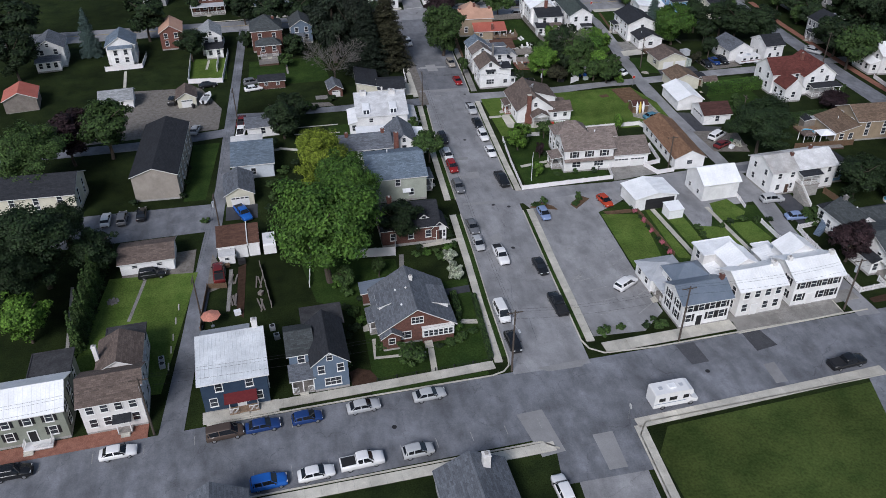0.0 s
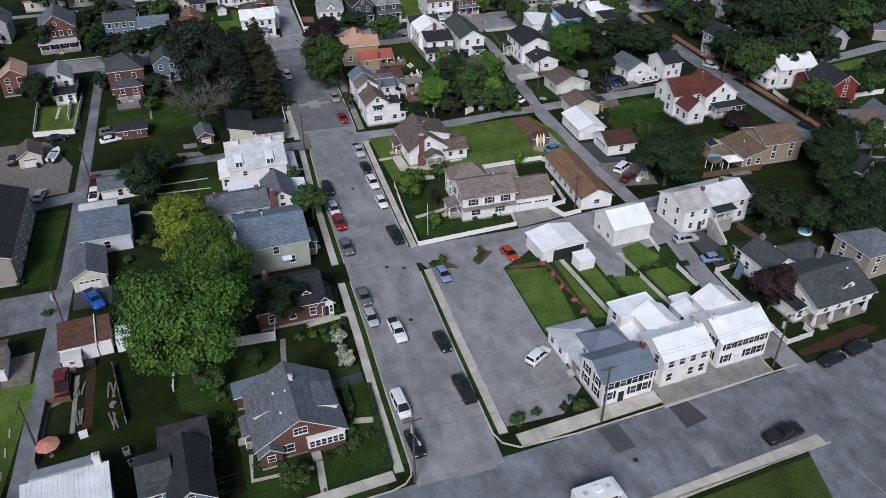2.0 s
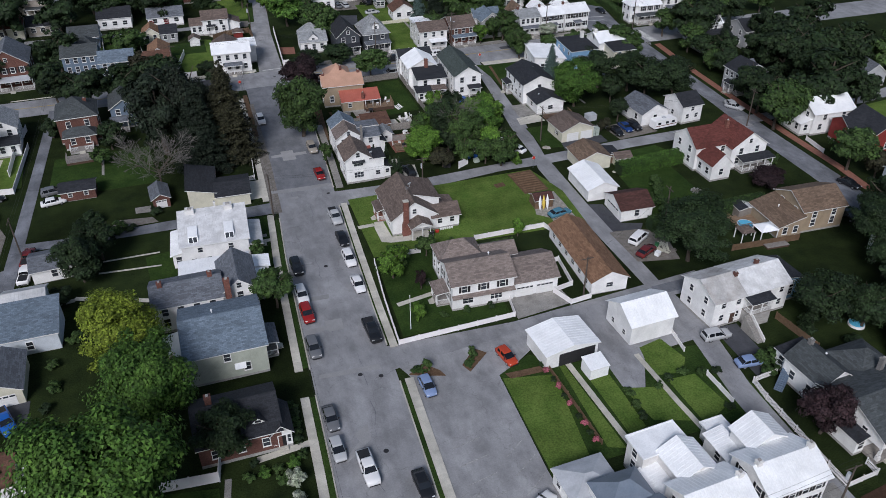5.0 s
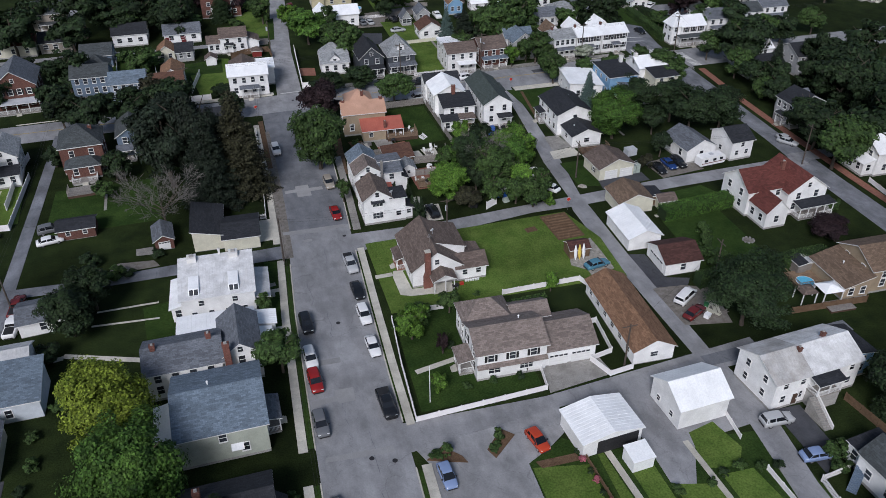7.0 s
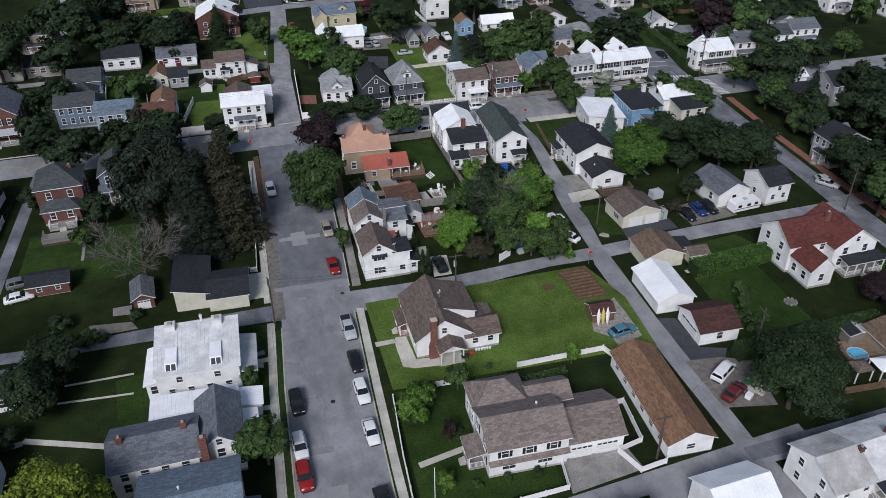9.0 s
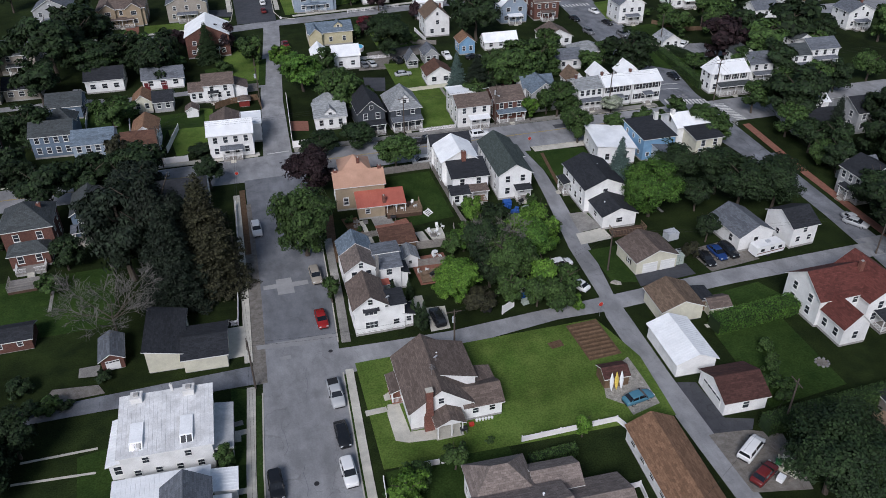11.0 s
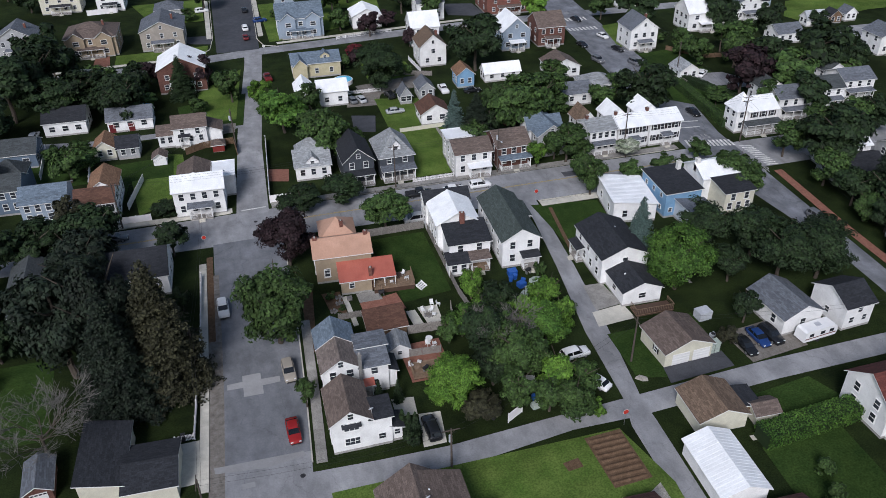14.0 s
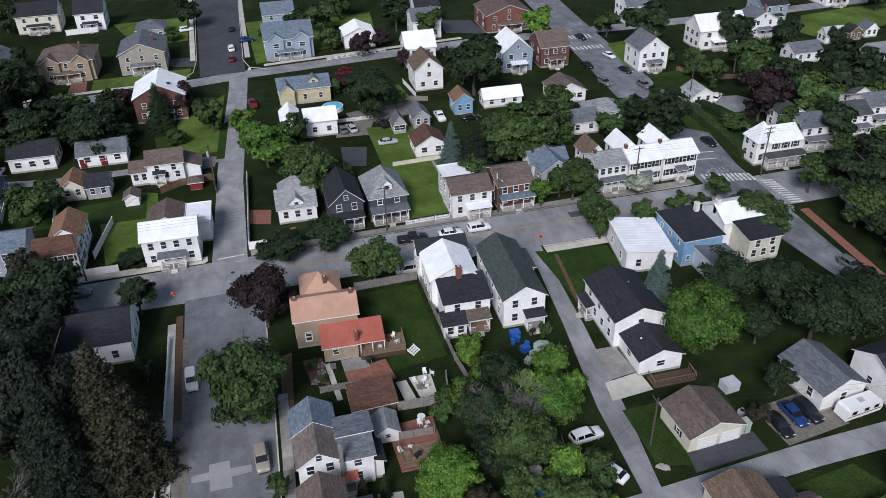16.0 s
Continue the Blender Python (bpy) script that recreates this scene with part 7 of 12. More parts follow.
def homes_right():
    """Right of the long street, up to the main street."""
    h = home(59.0, 131.4, -3, "white long house with brown shingle roof and black shutters")
    blk(h, 0, 0, 10.4, 7.4, 5.4, "x", 2.0, "siding_white", "shingle_taupe", win="S-3 W2", shutters=True)
    blk(h, -1.4, 7.4, 7.2, 5.2, 5.2, "hip", 2.2, "siding_white", "shingle_taupe", win="W2")
    blk(h, 5.4, 7.4, 5.6, 4.0, 4.4, "x", 1.3, "siding_white", "shingle_taupe", floors=1)
    blk(h, 9.2, 0.6, 8.0, 8.0, 3.2, "x", 2.2, "siding_white", "shingle_taupe", floors=1, base=0.2)
    for x in (7.4, 10.9):
        garage_door(h, pose(x, 0.59, 0.1), 2.9)
    porch(h, "W", 5.2, 3.4, 2.2, "shingle_taupe", at=pose(0, 3.4, 0), posts=2, h=2.7)
    window(h, pose(2.2, -0.01, 1.3), 1.9, 1.3, 3), window(h, pose(-2.6, -0.01, 1.3), 1.7, 1.2, 2)
    part("pent_roof", Geo().slab([(-5.3, -0.7, 2.95), (5.3, -0.7, 2.95), (5.3, 0, 3.3), (-5.3, 0, 3.3)], 0.08), "shingle_taupe", h)
    vent(h, 2.4, 5.0, 6.9)
    h = home(79.45, 128.1, -3.4, "long white outbuilding with rust brown shingle roof", "outbuilding", "outbuilding")
    blk(h, 0, 0, 6.4, 18.2, 2.8, "y", 1.7, "siding_white", "shingle_rust", floors=1, win="W6 S1", base=0.15, size=(1.1, 0.9), sill=1.1)
    h = home(55.2, 155.2, -1, "white clapboard house with taupe brown shingle roof and tall brick chimney")
    blk(h, 0, 0, 8.5, 11.6, 3.7, "y", 3.3, "siding_white", "shingle_brown", floors=1, win="S2 W3", gable_window="S", size=(0.9, 1.2))
    blk(h, 3.0, 3.4, 5.6, 7.4, 4.9, "E", 1.75, "siding_white", "shingle_brown", floors=1, win="E2", over=0.25)
    blk(h, 6.0, -0.2, 5.2, 4.4, 2.9, "x", 1.5, "siding_white", "shingle_brown", floors=1, win="S2 E1", size=(0.8, 1.0))
    blk(h, 7.0, 4.2, 3.4, 2.8, 2.6, "E", 0.7, "siding_white", "shingle_brown", floors=1)
    stack = part("chimney", Geo().loft([[(-0.75, -0.4, 0), (0.75, -0.4, 0), (0.75, 0.35, 0), (-0.75, 0.35, 0)], [(-0.75, -0.4, 2.4), (0.75, -0.4, 2.4), (0.75, 0.35, 2.4), (-0.75, 0.35, 2.4)],
                                        [(-0.45, -0.4, 3.2), (0.45, -0.4, 3.2), (0.45, 0.35, 3.2), (-0.45, 0.35, 3.2)], [(-0.45, -0.4, 7.7), (0.45, -0.4, 7.7), (0.45, 0.35, 7.7), (-0.45, 0.35, 7.7)]]), "brick_red", h, at=pose(-1.7, -0.3, 0))
    part("chimney_cap", Geo().box(-0.5, 0.5, -0.45, 0.4, 7.7, 7.85), "concrete", stack)
    # open porch with its own small gable
    p = part("porch", Geo().box(-1.9, 1.9, -2.6, 0, -0.05, 0.16), "concrete", h, at=pose(0.6, 0, 0))
    for x in (-1.7, 0.2, 1.7):
        part("post", Geo().box(x - 0.08, x + 0.08, -2.45, -2.29, 0.16, 2.6).box(x - 0.12, x + 0.12, -2.49, -2.25, 2.45, 2.6), "trim_white", p)
    part("beam", Geo().box(-1.85, 1.85, -2.5, -2.24, 2.6, 2.85), "trim_white", p)
    part("pediment", Geo().solid([(-1.85, -2.46, 2.85), (1.85, -2.46, 2.85), (0, -2.46, 3.85)], [(-1.85, -2.36, 2.85), (1.85, -2.36, 2.85), (0, -2.36, 3.85)]), "siding_white", p)
    roof(h, "y", 3.8, 2.7, 2.85, 1.05, "shingle_brown", 0.25, at=pose(0.6, -1.35, 0))
    dish(h, 0.9, 6.2, 6.5)
    vent(h, 1.4, 8.0, 6.0)
    mast = part("aerial", Geo().rod((0, 0, 0), (0, 0, 1.7), 0.025), "steel", h, at=pose(-0.4, 3.4, 6.7))
    for k in range(5):
        part("aerial_rod", Geo().rod((-0.5 + 0.06 * k, -0.5 + 0.25 * k, 1.6), (0.5 - 0.06 * k, -0.5 + 0.25 * k, 1.6), 0.014), "steel", mast)
    part("boom", Geo().rod((0, -0.6, 1.6), (0, 0.6, 1.6), 0.018), "steel", mast)
    porch(h, "W", 4.25, 3.6, 1.5, "shingle_brown", at=pose(0, 7.2, 0), posts=2, h=2.6, deck="paver", rise=0.7)
    h = home(51.6, 176.3, -1, "white two storey house with brown gabled roof beside an alley")
    blk(h, -1.4, 0, 5.2, 6.9, 5.8, "y", 2.0, "siding_white", "shingle_brown", win="S1 W2", gable_window="S", size=(1.9, 1.25), panes=3)
    blk(h, 2.55, 0.03, 2.75, 3.4, 5.4, "S", 0.3, "siding_white", "shingle_dark", win="S1/0 E1", size=(0.9, 1.0))
    blk(h, 4.6, 0.3, 1.4, 2.6, 2.7, "E", 0.4, "siding_white", "shingle_dark", win="S1", floors=1, size=(0.7, 0.9))
    part("window_hood", Geo().slab([(-2.7, -0.55, 5.15), (-0.1, -0.55, 5.15), (-0.1, 0, 5.5), (-2.7, 0, 5.5)], 0.08), "shingle_dark", h)
    dish(h, 1.5, 0.8, 5.7)
    h = home(52.6, 186.2, -1, "white house with mixed grey roofs and a tall grey chimney")
    blk(h, -1.9, 0, 5.2, 5.4, 5.8, "y", 1.9, "siding_white", "shingle_taupe", win="S2 W2", gable_window="S")
    blk(h, -1.9, 5.4, 5.3, 4.2, 5.85, "y", 1.95, "siding_white", "shingle_blue", win="W1")
    blk(h, 2.75, 0.02, 4.0, 3.2, 5.3, "S", 0.8, "siding_white", "shingle_grey", win="S1 E1", size=(0.9, 1.2))
    blk(h, 3.0, 3.2, 4.2, 3.3, 6.0, "N", 0.3, "siding_white", "shingle_grey", win="E1")
    blk(h, 5.4, 0.4, 1.2, 3.2, 3.4, "E", 0.5, "siding_white", "shingle_dark", floors=1)
    chimney(h, 0.75, -0.3, 0, 8.4, "stone", 0.24)
    porch(h, "S", -0.02, 1.6, 1.1, "metal_red", at=pose(1.5, 0, 0), posts=2, h=2.6)
    h = home(75.2, 179.6, -8, "white panelled lean-to shed by the alley", "garden_shed", "shed")
    blk(h, 0, 0, 2.8, 1.8, 1.7, "N", 0.2, "vinyl_white", "metal_old", floors=1, base=0.1, over=0.1)
    h = home(55.9, 213.9, -4, "tan stucco house with faded orange metal roof and red rear roofs")
    blk(h, 0, 0, 9.6, 6.4, 5.7, "x", 1.9, "siding_tan", "metal_orange", win="S3/0 W2", skip=(("S", 1, 1),))
    window(h, pose(-2.9, -0.01, 1.5), 0.9, 1.6)
    blk(h, -0.2, 6.4, 6.0, 6.2, 5.4, "hip", 2.4, "siding_tan", "metal_orange", win="W2")
    blk(h, 1.6, -4.2, 5.2, 4.2, 2.9, "S", 1.3, "siding_tan", "metal_red", floors=1, win="", over=0.3)
    part("porch_ceiling", Geo().slab([(4.2, -4.4, 2.95), (8.4, -4.4, 2.95), (8.4, 0.2, 4.3), (4.2, 0.2, 4.3)], 0.14, 0, 1), ("metal_red", "trim_white"), h, "red metal porch roof")
    for x in (4.6, 6.4, 8.2):
        part("porch_post", Geo().box(x - 0.07, x + 0.07, -4.3, -4.16, 0.8, 2.9), "trim_white", h)
    door(h, pose(5.8, -0.01, 0.95), mat="door_white"), window(h, pose(0.8, -4.21, 1.4), 0.8, 1.0)
    chimney(h, 4.3, 3.2, 6, 8.2), chimney(h, -4.4, 3.2, 6, 8.0), chimney(h, 4.1, -3.6, 0, 4.9, "brick_red", 0.28), chimney(h, 0.6, 8.0, 6, 7.9, "brick_red", 0.3)
    h = home(76.9, 211.8, -3, "white tall house with patchy white and black roof")
    blk(h, 0.4, 0, 7.4, 5.4, 5.2, "S", 1.3, "siding_white", "shingle_dark", win="S4/2")
    blk(h, -0.4, 5.4, 7.6, 8.2, 6.4, "y", 2.2, "siding_white", "metal_white", win="W3")
    blk(h, -0.4, 13.6, 8.4, 4.6, 6.2, "x", 1.6, "siding_white", "shingle_dark", win="W2")
    blk(h, -2.2, -2.6, 3.6, 2.6, 2.8, "S", 0.6, "siding_white", "shingle_dark", floors=1, win="S2")
    porch(h, "S", 0, 3.4, 2.4, "shingle_brown", at=pose(1.8, 0, 0), posts=2, deck="wood")
    chimney(h, 0.2, 5.0, 6, 8.8, "brick_red", 0.4)
    h = home(85.6, 209.2, -3, "white long house with dark green grey shingle roof")
    blk(h, 0, 0, 6.8, 16.0, 6.0, "y", 2.2, "siding_white", "shingle_green", win="S2 E4 W4")
    blk(h, 3.6, 9.4, 2.4, 5.4, 4.6, "E", 0.8, "siding_white", "shingle_green", floors=1)
    porch(h, "S", 0, 3.0, 1.8, "shingle_dark", at=pose(1.4, 0, 0), posts=2)
    h = home(100.2, 199.8, -2, "white two storey house with charcoal roof and lower rear wing")
    blk(h, 0, 0, 8.4, 11.4, 5.6, "y", 2.0, "siding_white", "shingle_dark", win="S3/1 W4/3")
    blk(h, 0.2, -6.6, 6.8, 6.6, 3.1, "y", 1.5, "siding_white", "shingle_dark", floors=1, win="S1 W1", size=(1.2, 1.0))
    porch(h, "W", 4.2, 3.4, 1.4, "shingle_dark", at=pose(0, 9.0, 0), posts=2)
    vent(h, -1.6, 3.0, 6.4), vent(h, 1.0, 7.0, 6.8), vent(h, -1.4, -3.0, 3.8)
    h = home(99.9, 178.9, 2, "cream double garage with brown shingle roof", "garage", "garage")
    blk(h, 0, 0, 8.0, 6.8, 2.9, "y", 1.8, "siding_cream", "shingle_brown", floors=1, base=0.1)
    for x in (-1.3, 2.2):
        garage_door(h, pose(x, -0.01, 0.1), 2.9, mat="door_white", glazed=False)
    window(h, pose(0, 0, 0) @ pose(-4.01, 2.6, 1.1, 0, 0, 270), 0.7, 1.0, shutters=True)
    h = home(111.0, 216.5, -10, "white flat roofed building with bright white roof", "outbuilding", "outbuilding")
    blk(h, 0, 0, 8.4, 11.0, 4.0, "E", 0.9, "siding_white", "metal_white", floors=1, win="S2 W2")
    h = home(120.6, 213.8, 0, "light blue clapboard house with dark flat roof")
    blk(h, 0, 2.2, 7.6, 9.4, 5.6, "S", 0.7, "siding_blue", "shingle_dark", win="S4/0 W3", size=(0.7, 0.9))
    blk(h, 1.4, -4.2, 6.2, 6.4, 3.2, "E", 1.0, "siding_pale", "shingle_grey", floors=1, win="W1")
    chimney(h, 3.0, 10.0, 5, 8.2, "render_white", 0.4)
    h = home(130.2, 213.4, 0, "white house with white metal roof and dark rear roof")
    blk(h, 0, 5.4, 8.0, 7.4, 6.0, "x", 2.0, "siding_white", "metal_white", win="E2")
    blk(h, 0.8, 0, 6.4, 5.4, 5.2, "S", 0.8, "siding_cream", "shingle_dark", win="S3/2 E1")
    chimney(h, -3.6, 9, 6, 9, "render_white", 0.4), chimney(h, 3.6, 9, 6, 9, "render_white", 0.4)
    h = home(119.8, 180.0, 3, "white house with blue grey gable roof behind parked cars")
    blk(h, 0, 0, 7.2, 8.6, 3.5, "y", 2.0, "siding_white", "shingle_grey", floors=1, win="S1 W2")
    h = home(128.4, 178.4, 3, "white house with dark shingle roof near the street")
    blk(h, 0, 0, 5.4, 7.2, 4.7, "x", 2.0, "siding_white", "shingle_dark", win="S2/1 W1/0", size=(0.8, 1.1))
    h = home(122.9, 154.6, 0, "white house with dark red shingle roofs and several gables")
    blk(h, -3.0, 4.0, 9.0, 8.0, 5.6, "x", 3.0, "siding_white", "shingle_red", win="S2 W2")
    blk(h, 4.0, 1.8, 8.6, 9.4, 5.4, "y", 3.2, "siding_white", "shingle_red", win="S3/2 E2", gable_window="S")
    blk(h, -4.6, -1.2, 4.6, 5.4, 4.0, "y", 2.4, "siding_white", "shingle_red", floors=1, win="S1 W2")
    porch(h, "S", 0, 7.6, 2.4, "shingle_dark", at=pose(5.0, 1.8, 0), posts=5)
    chimney(h, 1.4, 7.0, 6, 9.6)
    h = home(97.0, 165.6, -3, "cream garage with tan shingle roof", "garage", "garage")
    blk(h, 0, 0, 7.0, 6.4, 2.8, "y", 1.6, "siding_cream", "shingle_tan", floors=1, base=0.1)
    blk(h, 4.8, 1.6, 3.0, 3.6, 2.2, "E", 0.4, "boards_brown", "shingle_dark", floors=1, base=0.1)
    h = home(92.6, 154.4, -3, "white garage with white metal roof", "garage", "garage")
    blk(h, 0, 0, 6.2, 9.4, 2.8, "y", 1.4, "siding_white", "metal_white", floors=1, base=0.1)
    h = home(95.0, 145.9, -3, "white garage with maroon brown shingle roof and dark drive", "garage", "garage")
    blk(h, 0, 0, 6.5, 6.8, 2.7, "x", 1.7, "siding_white", "shingle_maroon", floors=1, win="S1", base=0.1)
    garage_door(h, pose(-3.26, 3.4, 0.1, 0, 0, 270), 4.6)
    h = home(119.6, 131.6, -3, "tan house with brown shingle roof and low rear wing")
    blk(h, 5.0, 0.6, 9.0, 8.6, 5.0, "x", 2.2, "siding_tan", "shingle_tan", win="S2 W2")
    blk(h, -2.2, 0, 4.8, 9.0, 2.8, "W", 1.5, "siding_tan", "shingle_tan", floors=1, win="S2")
    vent(h, -1.6, 5.0, 3.9)
    h = home(114.2, 139.6, -3, "small grey garden shed with dark roof", "garden_shed", "shed")
    blk(h, -0.7, 0, 1.6, 2.8, 2.1, "W", 0.4, "boards_grey", "shingle_dark", floors=1, base=0.1, over=0.15)
    blk(h, 1.3, 0.3, 2.2, 2.6, 2.0, "E", 0.3, "boards_grey", "metal_old", floors=1, base=0.1, over=0.15)
    h = home(95.3, 115.0, 3, "white two storey house with weathered metal roof and outside stairs")
    blk(h, -3.1, 0, 6.2, 7.8, 5.5, "x", 1.95, "siding_white", "metal_rusty", win="S2 W2", size=(0.75, 1.2))
    blk(h, 4.15, 0, 8.2, 7.8, 5.52, "x", 1.95, "siding_white", "metal_stained", win="S3", size=(0.75, 1.2))
    blk(h, 10.2, 1.4, 3.8, 6.0, 4.6, "E", 0.8, "siding_blue", "shingle_dark", win="S1")
    chimney(h, -0.4, 3.2, 6.4, 7.9, "brick_dark", 0.28), chimney(h, 4.6, 4.4, 6.4, 8.2, "brick_dark", 0.28)
    porch(h, "S", 0, 4.2, 2.0, "shingle_dark", at=pose(1.4, 0, 0), posts=3, z=2.8, h=5.0, rail=True, steps=False)
    part("stairs", stair_geo(-1.6, -0.5, -1.6, 2.8, 14), "concrete_old", h)
    part("stair_wall", Geo().solid([(-0.5, -5.6, 0), (-0.3, -5.6, 0), (-0.3, -1.5, 0), (-0.5, -1.5, 0)], [(-0.5, -5.6, 0.7), (-0.3, -5.6, 0.7), (-0.3, -1.5, 3.5), (-0.5, -1.5, 3.5)]), "render_white", h)
    door(h, pose(-2.4, -0.01, 0.4), mat="trim_brown")
    h = home(79.6, 115.6, 2, "white gabled garage with bright white metal roof", "garage", "garage")
    blk(h, 0, 0, 7.6, 6.8, 4.0, "x", 2.1, "siding_white", "metal_white", floors=1, win="W2", base=0.1, size=(0.7, 0.9))
    h = home(66.6, 114.8, 3, "open white carport with low metal roof", "carport", "carport")
    blk(h, -0.4, 0.2, 8.6, 6.2, 2.9, "y", 0.9, "siding_white", "metal_white", floors=1, base=0.1, over=0.3)
    # No door here: a black panel paints the shaded inside of the open bay.
    garage_door(h, pose(0.4, 0.18, 0.1), 6.0, 2.4, "black_plastic", False)
    h = home(68.4, 110.9, 3, "small white metal garden shed", "garden_shed", "shed")
    blk(h, 0, 0, 3.0, 2.6, 2.0, "S", 0.4, "metal_white", "metal_white", floors=1, base=0.1, over=0.12)
    h = home(98.8, 86.2, 3, "white house with low slate grey shingle roofs and deep columned porch")
    blk(h, 0, 0, 11.4, 11.0, 4.7, "x", 2.3, "siding_white", "shingle_slate", win="S4 W2", floors=1, z0=2.9, over=0.45, size=(0.8, 1.0), sill=0.5)
    blk(h, 0, 2.6, 11.2, 8.3, 2.88, "flat", 0, "siding_white", "tar", win="S3 W2", floors=1, over=0.0)
    p = part("porch", Geo().box(-5.6, 5.6, 0.0, 2.6, -0.05, 0.5), "wood_grey", h)
    for x in (-5.3, -1.8, 1.7, 5.3):
        part("pier", Geo().box(x - 0.26, x + 0.26, 0.02, 0.54, 0.5, 1.2), "render_white", p)
        part("post", Geo().solid([(x - 0.2, 0.08, 1.2), (x + 0.2, 0.08, 1.2), (x + 0.2, 0.48, 1.2), (x - 0.2, 0.48, 1.2)], [(x - 0.13, 0.14, 2.9), (x + 0.13, 0.14, 2.9), (x + 0.13, 0.42, 2.9), (x - 0.13, 0.42, 2.9)]), "trim_white", p)
    part("steps", stair_geo(-4.3, -3.0, 0.0, 0.5, 3), "concrete", p)
    blk(h, -6.5, 2.2, 1.6, 5.2, 2.9, "W", 0.6, "siding_white", "shingle_dark", win="S1", floors=1)
    dormer(h, 1.6, 1.5, 5.0, 2.4, 3.4, 1.0, 0.9, "S", "siding_white", "shingle_slate")
    blk(h, -2.7, 10.6, 5.8, 6.8, 4.3, "y", 2.1, "siding_white", "shingle_slate", win="W2", floors=1)
    blk(h, 3.6, 9.4, 7.0, 6.6, 4.3, "hip", 2.3, "siding_white", "shingle_slate", win="E2", floors=1)
    blk(h, -2.6, 17.4, 4.4, 2.4, 3.4, "W", 0.4, "siding_white", "shingle_dark", win="W1", floors=1)
    chimney(h, -2.6, 16.6, 5, 7.3, "stone", 0.32), chimney(h, 3.2, 9.6, 5, 7.7, "stone", 0.32)
    vent(h, -1.4, 14.6, 5.4), vent(h, 3.8, 4.4, 6.4)
    part("stairs", stair_geo(-0.6, 0.6, 0, 2.2, 12), "siding_slate", h, at=pose(-5.0, 17.0, 0, 0, 0, -58))
    h = home(17.8, 52.0, 2, "grey shingle roofed house south of the street")
    blk(h, 0, 0, 8.6, 9.0, 3.4, "y", 2.4, "siding_grey", "shingle_grey", floors=1, win="E2")
    chimney(h, 1.6, 7.4, 4, 7.2, "render_white", 0.45)
    h = home(-11.8, 52.5, 2, "dark roofed house south of the street")
    blk(h, 0, 0, 7.6, 9.4, 4.4, "y", 2.4, "siding_grey", "shingle_grey", win="E2")
    h = home(21.4, 219.0, -2, "white house with black shingle roof near the corner")
    blk(h, 0, 0, 13.0, 9.4, 4.4, "x", 3.0, "siding_white", "shingle_dark", floors=1, win="E3 S3")
    h = home(80.7, 155.2, -3, "small brown boarded garden shed with upright kayaks", "garden_shed", "shed")
    blk(h, 0, 0, 3.7, 3.0, 2.0, "x", 0.8, "boards_brown", "shingle_maroon", floors=1, base=0.1, over=0.2)
    h = home(59.5, 196.9, 1, "low shed with rusty brown roof", "garden_shed", "shed")
    blk(h, 0, 0, 6.0, 3.8, 2.2, "S", 1.2, "boards_brown", "shingle_umber", floors=1, base=0.1)
    h = home(60.1, 191.8, -3, "small white garden shed with pale gable roof", "garden_shed", "shed")
    blk(h, 0, 0, 2.8, 3.4, 2.2, "y", 1.0, "siding_white", "shingle_pale", floors=1, base=0.1, win="S1", size=(0.6, 0.7))
    h = home(103.4, 165.2, -3, "small brown roofed shed beside a hedge", "garden_shed", "shed")
    blk(h, 0, 0, 3.4, 2.8, 2.0, "x", 0.8, "siding_cream", "shingle_brown", floors=1, base=0.1)
    h = home(113.6, 93.4, 4, "tan clapboard house with grey hipped roof among trees")
    blk(h, 0, 0, 8.0, 7.4, 5.4, "hip", 2.6, "siding_beige", "shingle_grey", win="S2 W2")
    h = home(151.6, 187.4, 0, "grey clapboard house with slate coloured roof on the side street")
    blk(h, 0, 0, 8.4, 6.4, 6.2, "y", 2.2, "siding_grey", "shingle_dark", win="W3 S2")
    blk(h, 3.0, 6.4, 6.0, 5.0, 4.0, "x", 1.8, "siding_grey", "shingle_grey", floors=1, win="S1")
    porch(h, "W", 4.2, 2.4, 1.3, "shingle_dark", at=pose(0, 3, 0), posts=2)
    h = home(153.2, 163.6, -3, "white clapboard house with white metal roof on the side street")
    blk(h, 1.4, 0, 10.8, 8.4, 5.6, "x", 2.4, "siding_white", "metal_white", win="S3/2 W2")
    blk(h, -5.2, 0.6, 2.6, 7.2, 3.2, "W", 0.8, "siding_white", "metal_white", win="S1 W3", floors=1)
    chimney(h, 5.0, 4.2, 6, 9.2, "render_white", 0.4)
    h = home(158.2, 151.6, -8, "red clapboard house with white trim, balcony and dark grey roof")
    blk(h, 0, 0, 6.4, 10.0, 5.4, "y", 2.4, "siding_red", "shingle_dark", win="S1/1 W2 E2", gable_window="S")
    blk(h, -4.6, 3.6, 5.0, 6.4, 5.0, "x", 1.8, "siding_red", "shingle_dark", win="S1")
    porch(h, "S", 0, 4.6, 2.6, "shingle_dark", at=pose(-4.6, 3.6, 0), posts=3, z=2.8, h=5.0, rail=True, steps=False)
    porch(h, "E", 3.2, 3.4, 2.0, "shingle_dark", at=pose(0, 3.0, 0), posts=2)
    h = home(147.4, 130.6, -14, "pale blue house with brown and grey gabled roofs near trees")
    blk(h, -1.6, 0, 6.0, 8.6, 5.8, "x", 2.2, "siding_pale", "shingle_brown", win="S2 W2")
    blk(h, 3.6, 0.4, 4.6, 9.0, 5.8, "y", 2.4, "siding_pale", "shingle_grey", win="S2 E2", gable_window="S")
